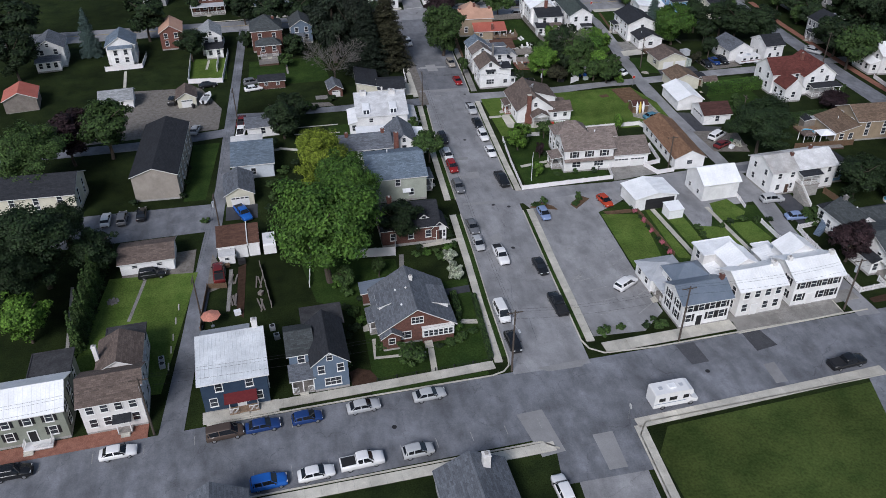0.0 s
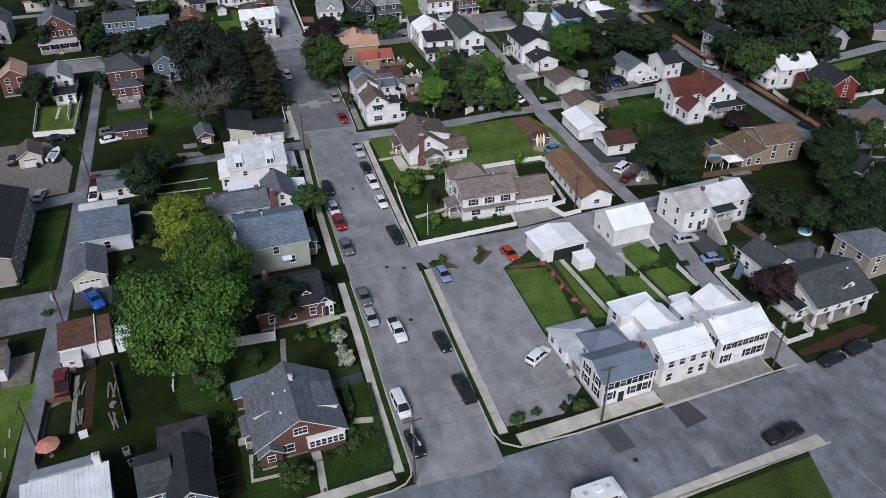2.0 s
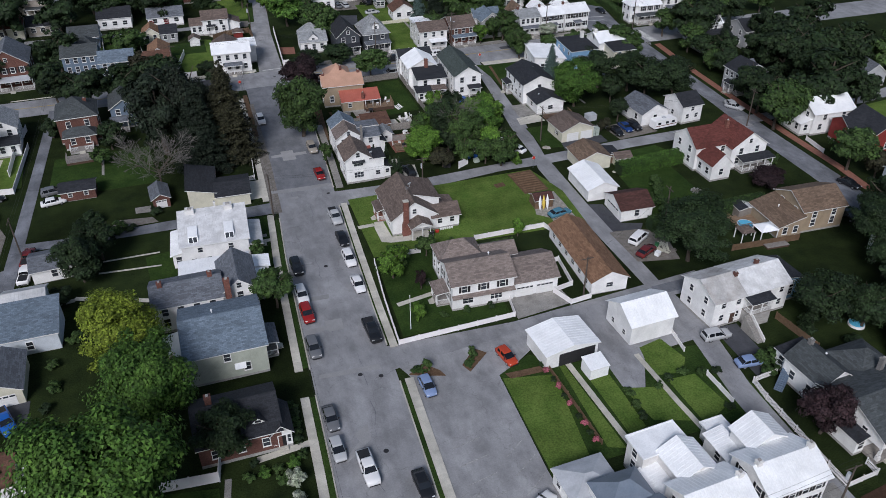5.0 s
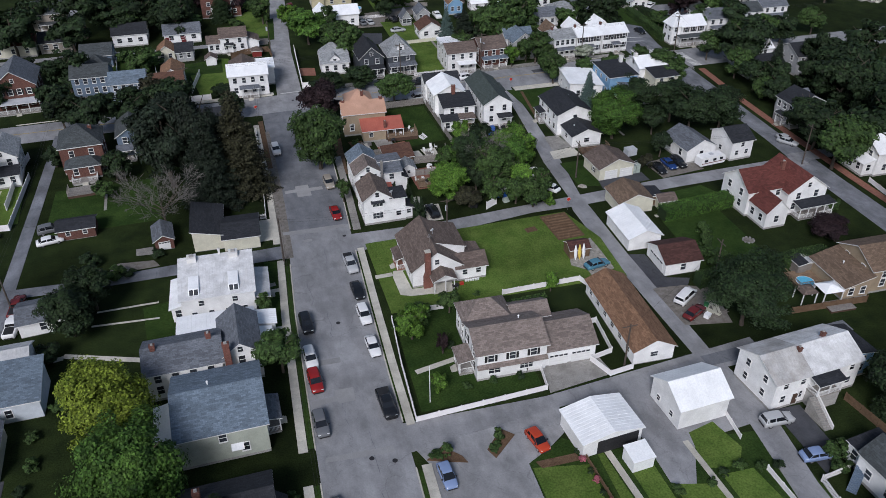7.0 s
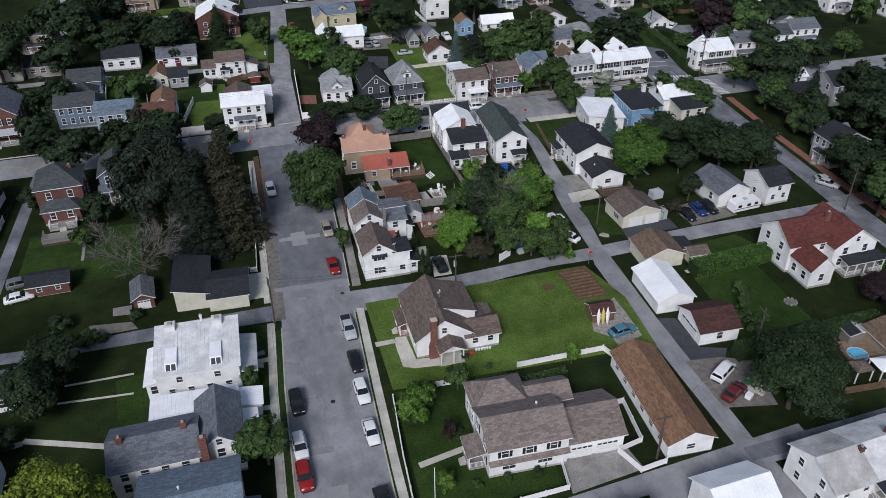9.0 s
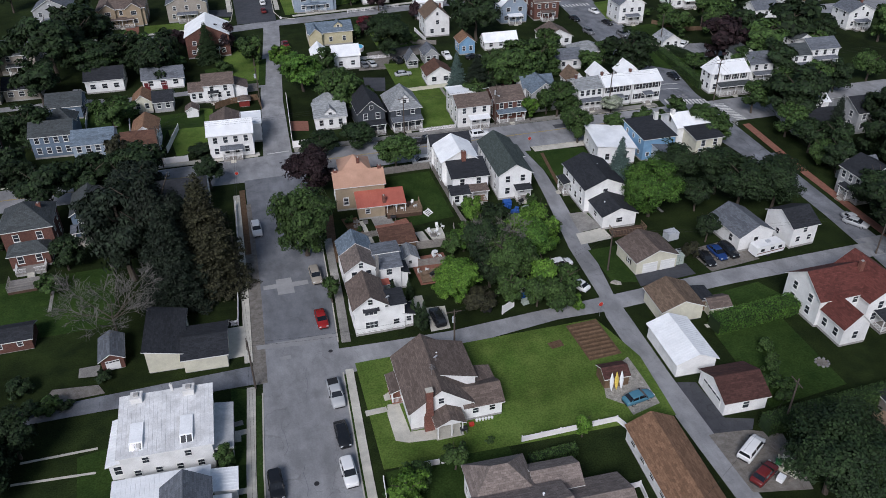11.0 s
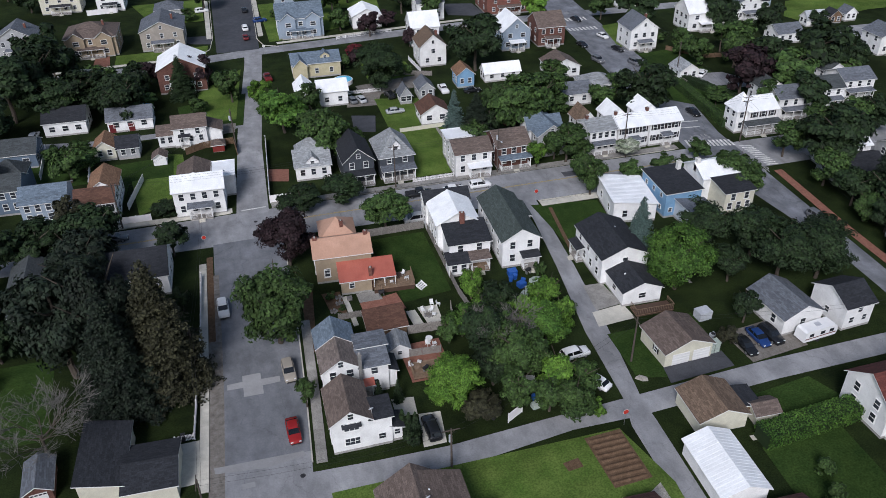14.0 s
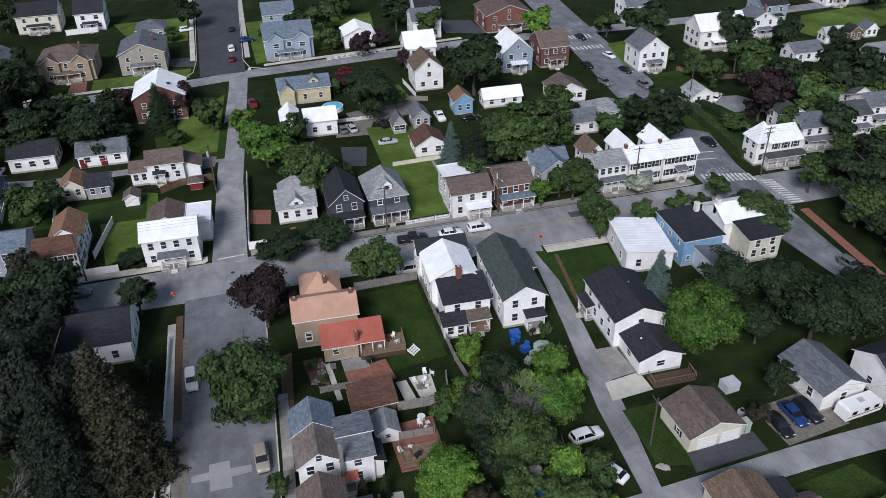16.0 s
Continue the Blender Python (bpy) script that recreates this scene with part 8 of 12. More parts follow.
    h = home(161.6, 215.6, -2, "grey corner house with charcoal roof and a white upper roof")
    blk(h, 0, 0, 10.6, 8.4, 3.4, "x", 1.8, "siding_grey", "shingle_dark", floors=1, win="S3 W2")
    blk(h, 1.0, 6.4, 9.0, 6.0, 5.8, "x", 1.6, "siding_white", "metal_white", win="S2")
    chimney(h, -4.0, 7.4, 3, 8.0), chimney(h, 4.6, 8, 5, 8.2, "render_white", 0.4)
    h = home(173.0, 214.0, -2, "dark roofed grey house half hidden among tall trees")
    blk(h, 0, 0, 8.0, 9.0, 5.6, "x", 2.4, "siding_grey", "shingle_dark", win="S3 W2")
    h = home(203.0, 182.6, -30, "beige garage with grey roof beside a lawn", "garage", "garage")
    blk(h, 0, 0, 9.0, 7.0, 3.4, "x", 2.0, "siding_beige", "shingle_grey", floors=1, win="S1")
    h = home(183.6, 181.6, -10, "small grey gabled cottage under dark trees")
    blk(h, 0, 0, 6.0, 7.0, 3.6, "y", 2.6, "siding_grey", "shingle_grey", floors=1, win="S1")
    h = home(133.4, 118.0, 20, "dark roofed white house with a red deck behind trees")
    blk(h, 0, 0, 6.0, 8.0, 4.6, "y", 2.4, "siding_white", "shingle_dark", win="S2 W2")
    blk(h, 4.2, 1.0, 3.0, 5.0, 2.8, "E", 0.6, "siding_red", "shingle_brown", floors=1, win="S1")


homes_right()


def homes_north():
    """Beyond the main street."""
    h = home(33.4, 243.4, -3, "white two storey house with white metal roof and small porch")
    blk(h, 0, 0, 9.6, 7.0, 6.2, "x", 2.0, "siding_white", "metal_white", win="S4/4 E2")
    blk(h, -1.0, 7.0, 6.8, 7.0, 5.0, "y", 1.8, "siding_white", "shingle_brown", win="W2")
    blk(h, 4.6, 7.0, 4.2, 6.6, 5.0, "flat", 0, "siding_white", "metal_white", win="E2")
    porch(h, "S", 0, 4.4, 1.8, "shingle_grey", at=pose(0, 0, 0), posts=3)
    h = home(14.8, 244.8, -2, "white house with brown shingle roof and black shutters")
    blk(h, 0, 0, 7.0, 6.4, 5.6, "x", 2.0, "siding_white", "shingle_umber", win="S4 E2", shutters=True)
    blk(h, 0.6, 6.4, 5.4, 8.0, 5.2, "y", 1.9, "siding_white", "shingle_rust", win="E3")
    h = home(5.2, 248.6, -2, "steel blue clapboard house with blue roof")
    blk(h, 0, 0, 8.4, 8.0, 5.4, "x", 2.0, "siding_steel", "shingle_blue", win="S4")
    h = home(-4.0, 250.0, -3, "blue grey clapboard house with slate roof and turret gable")
    blk(h, 0, 5.0, 8.8, 7.0, 5.8, "x", 2.2, "siding_slate", "shingle_slate", win="S4 W2")
    blk(h, 0.6, 12.0, 6.4, 6.0, 5.6, "hip", 2.6, "siding_slate", "shingle_slate")
    h = home(-18.6, 249.5, 2, "red brick house with grey gable roof and white porch")
    blk(h, -1.4, 2.4, 9.6, 12.0, 6.8, "y", 3.8, "brick_dark", "shingle_grey", win="S4/0 E3", gable_window="S")
    for u in (-4.6, -2.4, -0.4, 1.8):
        window(h, pose(u, 2.39, 4.4), 0.9, 1.5, shutters=True)
    porch(h, "S", 0, 10.4, 2.8, "metal_grey", at=pose(-1.4, 2.4, 0), posts=5)
    h = home(56.2, 251.4, -3, "white cottage with pale grey cross gabled roof")
    blk(h, 0, 0, 7.4, 7.6, 3.6, "x", 2.4, "siding_white", "shingle_pale", floors=1, win="S3 E2")
    blk(h, 0, 5.0, 6.0, 5.0, 4.2, "hip", 2.6, "siding_white", "shingle_pale", floors=1)
    dormer(h, 0, 0.4, 3.4, 2.6, 3.0, 1.2, 1.2, "S", "siding_white", "shingle_pale")
    h = home(65.0, 247.0, 0, "charcoal clapboard house with black gabled roof and white trim")
    blk(h, 0, 0, 6.4, 10.0, 5.6, "y", 3.0, "siding_dark", "shingle_dark", win="S2 E3", gable_window="S")
    porch(h, "S", 0, 5.8, 2.0, "shingle_dark", posts=4)
    h = home(73.0, 247.2, 0, "grey clapboard house with pale hipped roof, dormer and porch")
    blk(h, 0, 0, 7.4, 9.6, 5.6, "hip", 4.0, "siding_dark", "shingle_pale", win="S2 E3")
    dormer(h, 0, 0.8, 6.2, 2.0, 3.0, 1.4, 1.2, "S", "siding_white", "shingle_pale")
    porch(h, "S", 0, 7.0, 2.2, "shingle_grey", posts=5)
    h = home(88.2, 243.0, -1, "white stucco house with brown and white roof and porch")
    blk(h, 0, 0, 8.0, 7.4, 5.8, "x", 1.8, "render_white", "shingle_brown", win="S3 W2")
    blk(h, -0.8, 7.4, 5.8, 4.4, 6.2, "flat", 0, "render_white", "metal_white", win="W1")
    porch(h, "S", 0, 4.6, 1.8, "metal_white", at=pose(1.0, 0, 0), posts=3)
    h = home(97.4, 244.2, 0, "brick house with brown roof and blue porch")
    blk(h, 0, 0, 7.4, 9.0, 5.4, "x", 2.2, "brick_dark", "shingle_brown", win="S3 W2")
    porch(h, "S", 0, 6.8, 1.8, "shingle_blue", posts=4)
    h = home(107.0, 246.6, 0, "grey house with slate blue gabled roof")
    blk(h, 0, 0, 6.6, 11.0, 5.6, "y", 2.4, "siding_grey", "shingle_blue", win="S2 W3", gable_window="S")
    blk(h, 0, 4, 8.0, 5.0, 5.6, "x", 2.0, "siding_white", "shingle_blue", win="W1")
    for x, w, top, b in ((118.0, 6.6, "shingle_pale", "shingle_tan"), (125.2, 7.4, "metal_white", "metal_white"), (133.0, 7.8, "metal_white", "metal_white")):
        h = home(x, 244.4, 0, "white row house with pale roof and black shutters", "row_house")
        blk(h, 0, 0, w, 7.0, 5.9, "x", 1.8, "siding_white", top, win="S4", shutters=x > 120)
        blk(h, -0.4, 7.0, w * 0.62, 6.0, 5.2, "y", 2.4, "siding_white", b, win="W2")
        porch(h, "S", 0, w * 0.8 if x < 120 else 2.2, 1.6, "shingle_grey", posts=4 if x < 120 else 2)
        chimney(h, -w / 2 + 0.6, 3.5, 6.5, 8.6, "brick_dark", 0.3)
    h = home(156.5, 243.6, -2, "white corner house with pale roofs, turret and wrap porch")
    blk(h, 0.6, 0, 7.6, 7.6, 5.8, "x", 2.2, "siding_white", "metal_white", win="S3 W2", shutters=True)
    blk(h, -3.6, 0.6, 4.6, 5.0, 6.2, "hip", 3.4, "siding_white", "metal_white", win="S2 W2")
    porch(h, "S", 0, 9.0, 2.2, "shingle_slate", posts=5)
    for i, x in enumerate((168.6, 179.6, 190.4)):
        h = home(x, 247.5 + 2.4 * i, -4, "white house with grey green roof on the main street")
        blk(h, 0, 0, 8.6, 8.0, 5.6, "x", 2.0, "siding_white", "shingle_grey" if i != 1 else "shingle_slate", win="S3 W2")
        blk(h, -1, 8, 6, 6, 5.2, "y", 2.0, "siding_white", "shingle_slate", win="W2")
        porch(h, "S", 0, 7, 1.8, "shingle_grey", posts=4)
    h = home(31.6, 276.0, -2, "white house with dark brown roof and lower wings beside a lane")
    blk(h, 0.6, 0, 7.4, 6.6, 5.0, "x", 2.0, "siding_white", "shingle_brown", win="S3/2", floors=2)
    blk(h, -4.9, 0.4, 3.6, 5.6, 3.4, "x", 1.5, "siding_white", "shingle_brown", win="S2 W1", floors=1)
    blk(h, 5.9, 1.0, 3.4, 5.4, 3.0, "E", 1.4, "siding_white", "shingle_brown", win="E2", floors=1)
    porch(h, "S", 0, 2.2, 1.0, "shingle_dark", at=pose(-0.8, 0, 0), posts=2)
    h = home(25.4, 268.0, -2, "small white garden shed with brown gable roof", "garden_shed", "shed")
    blk(h, 0, 0, 2.8, 3.0, 2.1, "y", 0.9, "siding_white", "shingle_brown", floors=1, base=0.1)
    h = home(37.8, 271.0, -2, "small maroon garden shed beside a board fence", "garden_shed", "shed")
    blk(h, 0, 0, 2.6, 2.6, 2.0, "hip", 0.8, "siding_red", "shingle_brown", floors=1, base=0.1)
    # second row
    for x, y, w, d, hh, k, wall, top, lab in (
            (4.2, 290.8, 9.6, 8.0, 3.4, "x", "siding_white", "shingle_dark", "white cottage with charcoal shingle roof"),
            (18.6, 288.8, 10.4, 6.0, 2.8, "x", "siding_white", "shingle_grey", "white double garage with grey roof and red door"),
            (14.0, 274.0, 4.6, 6.0, 2.8, "y", "siding_cream", "shingle_rust", "cream shed with orange brown roof"),
            (18.8, 273.5, 4.6, 5.6, 2.6, "x", "siding_grey", "shingle_dark", "grey shed with dark roof"),
            (30.9, 309.7, 12.2, 12.0, 6.0, "y", "brick_dark", "metal_white", "brick house with white metal roof and porches"),
            (65.6, 309.6, 13.2, 9.0, 4.0, "x", "siding_yellow", "shingle_blue", "pale yellow house with blue grey roof and dormer"),
            (66.6, 288.6, 7.4, 7.0, 3.9, "x", "siding_white", "metal_white", "white garage with white metal roof"),
            (66.0, 344.4, 14.2, 10.0, 5.8, "x", "siding_steel", "shingle_blue", "blue grey new house with two gables"),
            (25.6, 346.0, 12.6, 14.0, 5.4, "y", "siding_beige", "shingle_grey", "beige house with grey shingle roof"),
            (5.8, 346.4, 14.6, 13.0, 5.4, "hip", "siding_tan", "shingle_brown", "tan house with brown hipped roof"),
            (87.0, 347.0, 9.4, 9.0, 4.0, "y", "siding_white", "metal_white", "white house with white metal roof"),
            (97.6, 307.8, 7.6, 9.0, 5.4, "y", "siding_white", "shingle_tan", "white house with tan roof"),
            (134.0, 346.8, 15.0, 14.0, 5.0, "y", "brick_red", "shingle_brown", "red brick church hall with brown roof"),
            (124.0, 313.0, 8.6, 11.0, 5.4, "y", "siding_steel", "metal_white", "blue house with white metal roof"),
            (135.0, 313.2, 8.4, 10.0, 5.4, "x", "brick_dark", "shingle_brown", "dark brick house with brown roof"),
            (158.6, 301.6, 8.6, 9.0, 5.8, "y", "siding_white", "shingle_grey", "white house with grey roof on the corner"),
            (186.0, 311.0, 15.0, 9.0, 5.4, "x", "siding_white", "metal_white", "white long house with white roof"),
            (203.0, 316.0, 9.0, 8.0, 5.0, "y", "siding_white", "shingle_grey", "white house with grey roof"),
            (201.4, 293.0, 8.4, 7.0, 3.0, "x", "siding_white", "shingle_grey", "white small house with grey roof"),
            (87.7, 270.2, 7.0, 6.8, 2.8, "y", "siding_white", "shingle_umber", "white garage with brown shingle roof"),
            (101.4, 290.0, 4.6, 5.6, 3.6, "y", "siding_blue", "shingle_rust", "small blue barn shed with rust roof"),
            (128.4, 288.2, 8.6, 8.0, 3.0, "y", "siding_white", "shingle_brown", "white double garage with brown roof"),
            (124.0, 270.3, 7.4, 6.6, 3.0, "x", "siding_white", "shingle_grey", "white outbuilding with grey roof"),
            (131.6, 274.0, 8.6, 7.0, 3.0, "hip", "siding_grey", "shingle_pale", "grey outbuilding with pale roof"),
            (158.2, 276.0, 5.6, 6.0, 2.8, "y", "siding_white", "shingle_pale", "small white garage with pale roof"),
            (89.6, 285.2, 4.0, 6.0, 2.8, "y", "siding_grey", "shingle_grey", "small grey garden shed"),
            (84.0, 284.2, 3.0, 4.0, 2.2, "y", "siding_grey", "shingle_grey", "little grey garden shed with steep roof"),
            (-8.0, 396.0, 13.0, 10.0, 5.4, "x", "siding_cream", "shingle_dark", "cream twin house with black roof and shutters"),
            (8.0, 393.0, 9.0, 10.0, 5.4, "x", "siding_white", "shingle_dark", "white house with black roof beside a twin house"),
            (219.0, 304.0, 6.4, 4.0, 2.4, "x", "siding_white", "metal_grey", "long white shed with grey metal roof"),
            (226.5, 304.5, 4.4, 4.0, 2.2, "y", "boards_brown", "shingle_dark", "brown garden shed with dark roof"),
            (232.5, 305.0, 4.2, 4.0, 2.4, "y", "siding_white", "shingle_grey", "small white shed beside a field"),
            (60.0, 292.0, 4.4, 8.0, 2.8, "y", "siding_white", "metal_white", "long white shed with white metal roof beside a lane"),
            (112.0, 291.4, 10.0, 4.4, 2.4, "x", "siding_white", "metal_white", "long low white shed with white metal roof"),
            (112.0, 362.0, 8.0, 8.0, 5.2, "x", "siding_white", "shingle_dark", "white house with black shutters beside a dark yard"),
            (245.0, 335.0, 9.0, 9.0, 5.0, "x", "siding_white", "shingle_grey", "white house beyond a green field"),
            (214.0, 326.0, 9.0, 9.0, 5.4, "x", "siding_steel", "shingle_dark", "blue grey house with dark roof and outside stairs"),
            (255.0, 270.0, 9.0, 9.0, 5.0, "y", "siding_white", "shingle_grey", "white house with grey roof among trees"),
            (236.0, 262.0, 9.0, 9.0, 5.0, "x", "siding_white", "shingle_grey", "white house with grey roof among dark trees"),
            (222.0, 276.0, 9.0, 8.0, 5.0, "y", "siding_white", "shingle_grey", "white gabled house beside an asphalt yard"),
            (27.0, 376.0, 9.0, 9.0, 3.4, "hip", "siding_grey", "shingle_grey", "grey house with hipped roof"),
            (-15.0, 352.0, 11.0, 10.0, 5.4, "y", "siding_grey", "shingle_grey", "grey house with gabled roof"),
            (66.0, 372.0, 10.0, 9.0, 5.0, "x", "siding_steel", "shingle_blue", "blue grey house with porch"),
            (108.0, 348.0, 9.0, 9.0, 5.4, "x", "siding_white", "shingle_grey", "white house with grey roof and shutters"),
            (100.0, 325.0, 8.6, 8.0, 5.4, "x", "siding_white", "metal_white", "white house with white roof"),
            (175.0, 340.0, 9.0, 9.0, 5.4, "x", "siding_white", "shingle_grey", "white house with grey roof behind trees"),
            (-38, 262, 9, 10, 5.6, "y", "siding_grey", "shingle_grey", "grey house with dark porch among trees"),
            (-3.8, 275.4, 8.0, 8.0, 3.4, "x", "siding_slate", "shingle_slate", "slate blue low house with dark roof"),
            (-15.6, 291.6, 8.6, 7.0, 3.0, "x", "siding_beige", "shingle_dark", "beige garage with dark roof among trees"),
            (-19.2, 311.6, 9.4, 10.0, 5.0, "x", "siding_beige", "shingle_slate", "beige house with dark slate roof among trees"),
            (-26.4, 290.6, 12, 8, 3.4, "x", "siding_cream", "shingle_red", "cream house with dull red roof")):
        h = home(x, y, -2, lab)
        one = hh < 4.5
        hh = hh + (0.9 if not one else 0.4)
        n = int(x * 7 + y) % 3
        blk(h, 0, 0, w, d, hh, k, (3.0 + 0.4 * n if d > 8.5 or k != "y" else 2.4) if not one else 1.9 + 0.2 * n, wall, top, floors=1 if one else 2, size=((0.9, 1.4), (1.0, 1.3), (1.25, 1.3))[n],
            win=("S3/2 " if one and w > 8 else "S4/3 " if w > 11 else "S3/%d " % (2 + n % 2) if w > 8.2 else "S2/1 ") + ("E%d" if x < 45 else "W%d") % (2 + n // 2), gable_window="S" if k == "y" and not one else "")
        if not one and n == 1:
            blk(h, w * 0.2, d, w * 0.5, 4.0, hh * 0.6, "N", 1.0, wall, top, floors=1, win="E1" if x < 45 else "W1")
        if "red door" in lab:
            for u in (-4.2, 0.2):
                garage_door(h, pose(u, -0.02, 0.1), 1.4, 2.2, "maroon", False)
        if w > 8 and not one:
            porch(h, "S", 0, w * 0.5, 2.0, top, posts=3)
        if "two gables" in lab or "hipped roof" in lab and w > 12:
            for u in (-w * 0.27, w * 0.27):
                blk(h, u, -0.8, w * 0.32, 5.0, hh, "y", 1.8, wall, top, win="S1", size=(1.6, 1.3), panes=2)
        if "dormer" in lab:
            dormer(h, w * 0.2, 1.6, hh + 0.3, 2.6, 3.0, 1.2, 1.0, "S", wall, top)
            blk(h, -w * 0.34, -1.2, 3.6, 6.0, hh, "y", 1.8, wall, top, win="", floors=1)
        if not one and top.startswith("shingle"):
            chimney(h, w * 0.25, d * 0.5, hh, hh + 3.2, "brick_red", 0.3)


homes_north()


# ---- trees and shrubs ----
tree(4.6, 104.8, 19.5, 8.8, "fresh", "very large dense green shade tree in a back yard", 0.1)
tree(6.4, 134.6, 13.0, 6.2, "lime", "yellow green leafy tree behind a larger one", 0.1)
tree(9.6, 122.6, 14.0, 6.4, "fresh", "tall leafy green tree between back yards", 0.1)
tree(2.1, 164.9, 8.0, 3.9, "dark", "dense dark green tree beside houses", 0.2)
tree(-22.8, 210.6, 9.2, 4.5, "dark", "dense dark green tree beside houses", 0.2)
tree(-36.1, 157.1, 13.3, 6.9, "mid", "large leafy shade tree in a back yard", 0.2)
tree(-48.0, 145.4, 14.2, 7.3, "mid", "large leafy shade tree in a back yard", 0.2)
tree(-43.3, 155.5, 12, 5.9, "purple", "dark purple leaved tree beside green ones", 0.2)
conifer(-49.7, 220.8, 13, 3.4, "spruce", "blue green spruce beside a white house")
tree(-68.9, 225.5, 15.6, 8.0, "dark", "dense dark green tree beside houses", 0.2)
tree(-64.8, 205.4, 12.9, 6.6, "dark", "dense dark green tree beside houses", 0.2)
tree(-35.5, 229.2, 13.6, 7.0, "dark", "dense dark green tree beside houses", 0.2)
tree(-39.9, 98.9, 8.7, 4.3, "bright", "bright green round tree in a back yard", 0.2)
tree(-40.1, 112.6, 15.3, 8.0, "dark", "dense dark green tree beside houses", 0.2)
tree(-43.1, 106.0, 13, 5.8, "dark", "dense dark green tree beside houses", 0.2)
tree(-32.6, 115.1, 8.7, 4.2, "dark", "dense dark green tree beside houses", 0.2)
tree(-39.0, 124.2, 8.8, 4.3, "dark", "dense dark green tree beside houses", 0.2)
tree(14.2, 82.4, 4.2, 2.2, "mid", "rounded green front garden tree", 0.05)
tree(12.6, 104.5, 4, 1.3, "mid", "leafy green tree between back gardens", 0.2)
tree(6.8, 101.8, 5, 2.0, "mid", "leafy green tree between back gardens", 0.2)
tree(17.3, 112.9, 9, 4.1, "dark", "spreading dark green pine beside a brick house", 0.25)
bush(24.9, 101.5, 1.6, 3.4, "blossom", "flowering white shrub beside the pavement")
tree(49.6, 145.5, 4.5, 2.4, "mid", "small light green garden tree", 0.12)
tree(47.7, 143.2, 6.5, 2.9, "bright", "light green young tree on a front lawn", 0.12)
tree(54.8, 147.5, 4.6, 2.0, "mid", "small leafy tree beside a house", 0.1)
tree(51.1, 138.8, 4, 0.9, "purple", "slim dark purple garden tree", 0.1)
tree(48.2, 131.1, 3.6, 1.4, "bright", "small bright green garden tree", 0.1)
tree(72.2, 148.0, 4, 1.2, "bright", "small bright green garden tree by a white fence", 0.15)
tree(28.3, 141.7, 7.5, 3.6, "mid", "light leafy street tree beside the pavement", 0.25)
tree(-0.6, 159.1, 9.5, 4.7, "dark", "dense dark green tree beside houses", 0.1)
tree(-4.0, 154.0, 3, 2.2, "dark", "dense dark green tree beside houses", 0.05)
tree(27.4, 155.9, 4, 1.6, "mid", "leafy green tree between back gardens", 0.05)
tree(14.6, 201.9, 19, 7.5, "pine", "huge dark pine in a shaded yard", 0.1)
tree(20.6, 201.3, 20, 5.8, "pine", "tall dark pine with broad crown", 0.1)
conifer(27.6, 196.5, 21, 6.8, "brownish", "very tall dark spruce with drooping boughs")
conifer(22.0, 193.2, 19, 6.3, "pine", "tall dark spruce in a shaded yard")
tree(-1.3, 228.0, 11.9, 6.0, "dark", "dense dark green tree beside houses", 0.2)
tree(6.9, 231.4, 10.8, 5.4, "dark", "dense dark green tree beside houses", 0.2)
tree(15.9, 231.8, 11.9, 6.0, "dark", "dense dark green tree beside houses", 0.2)
tree(-8.9, 237.8, 8.6, 4.2, "dark", "dense dark green tree beside houses", 0.2)
tree(43.6, 200.8, 15.0, 6.3, "mid", "tall leafy street tree overhanging the roadway", 0.08)
tree(47.4, 221.0, 12.0, 5.2, "purple", "dark purple leaved tree by the main street", 0.12)
tree(45.6, 185.9, 5, 1.6, "mid", "small street tree beside the pavement", 0.25)
tree(64.9, 180.2, 8.2, 3.8, "bright", "dense round bright green tree by the alley", 0.06)
tree(68.0, 177.0, 4.6, 2.9, "brownish", "low brownish green spreading tree by the alley", 0.05)
tree(71.6, 187.6, 11, 4.3, "dark", "large leafy shade tree in a back yard", 0.2)
tree(74.5, 182.8, 10, 4.2, "mid", "large leafy shade tree in a back yard", 0.2)
tree(81.6, 188.4, 8, 3.7, "fresh", "olive green leafy tree beside an alley", 0.2)
tree(76.2, 193.6, 9, 3.6, "dark", "leafy green tree between back gardens", 0.2)
tree(79.6, 173.4, 7, 2.9, "mid", "leafy green tree between back gardens", 0.08)
tree(76.9, 175.6, 6, 2.4, "mid", "leafy green tree between back gardens", 0.08)
bush(82.9, 173.3, 1.6, 3.5, "bright", "bright green shrub by the alley")
tree(68.0, 193.2, 5, 2.1, "mid", "leafy green tree between back gardens", 0.05)
tree(74.6, 202.8, 6, 2.1, "bright", "leafy green tree between back gardens", 0.05)
conifer(55.3, 184.1, 4, 0.9, "dark", "narrow dark green arborvitae")
conifer(57.8, 183.4, 4, 0.9, "dark", "narrow dark green arborvitae")
bush(57.6, 174.9, 1.2, 3.4, "dark", "clipped dark green shrubs beside a house")
bush(87.8, 205.9, 1.2, 3, "mid", "green shrub beside a house")
tree(107.4, 195.4, 11.5, 5.4, "fresh", "large dense round green tree in a back yard", 0.1)
conifer(106.0, 205.8, 12, 3.2, "spruce", "silvery blue spruce beside a white house")
tree(118.1, 203.6, 10.2, 5.1, "dark", "dense dark green tree beside houses", 0.2)
tree(124.0, 199.4, 11.1, 5.6, "dark", "dense dark green tree beside houses", 0.2)
tree(124.8, 192.8, 11.6, 5.9, "dark", "dense dark green tree beside houses", 0.2)
tree(131.3, 191.2, 11, 5.2, "dark", "dense dark green tree beside houses", 0.2)
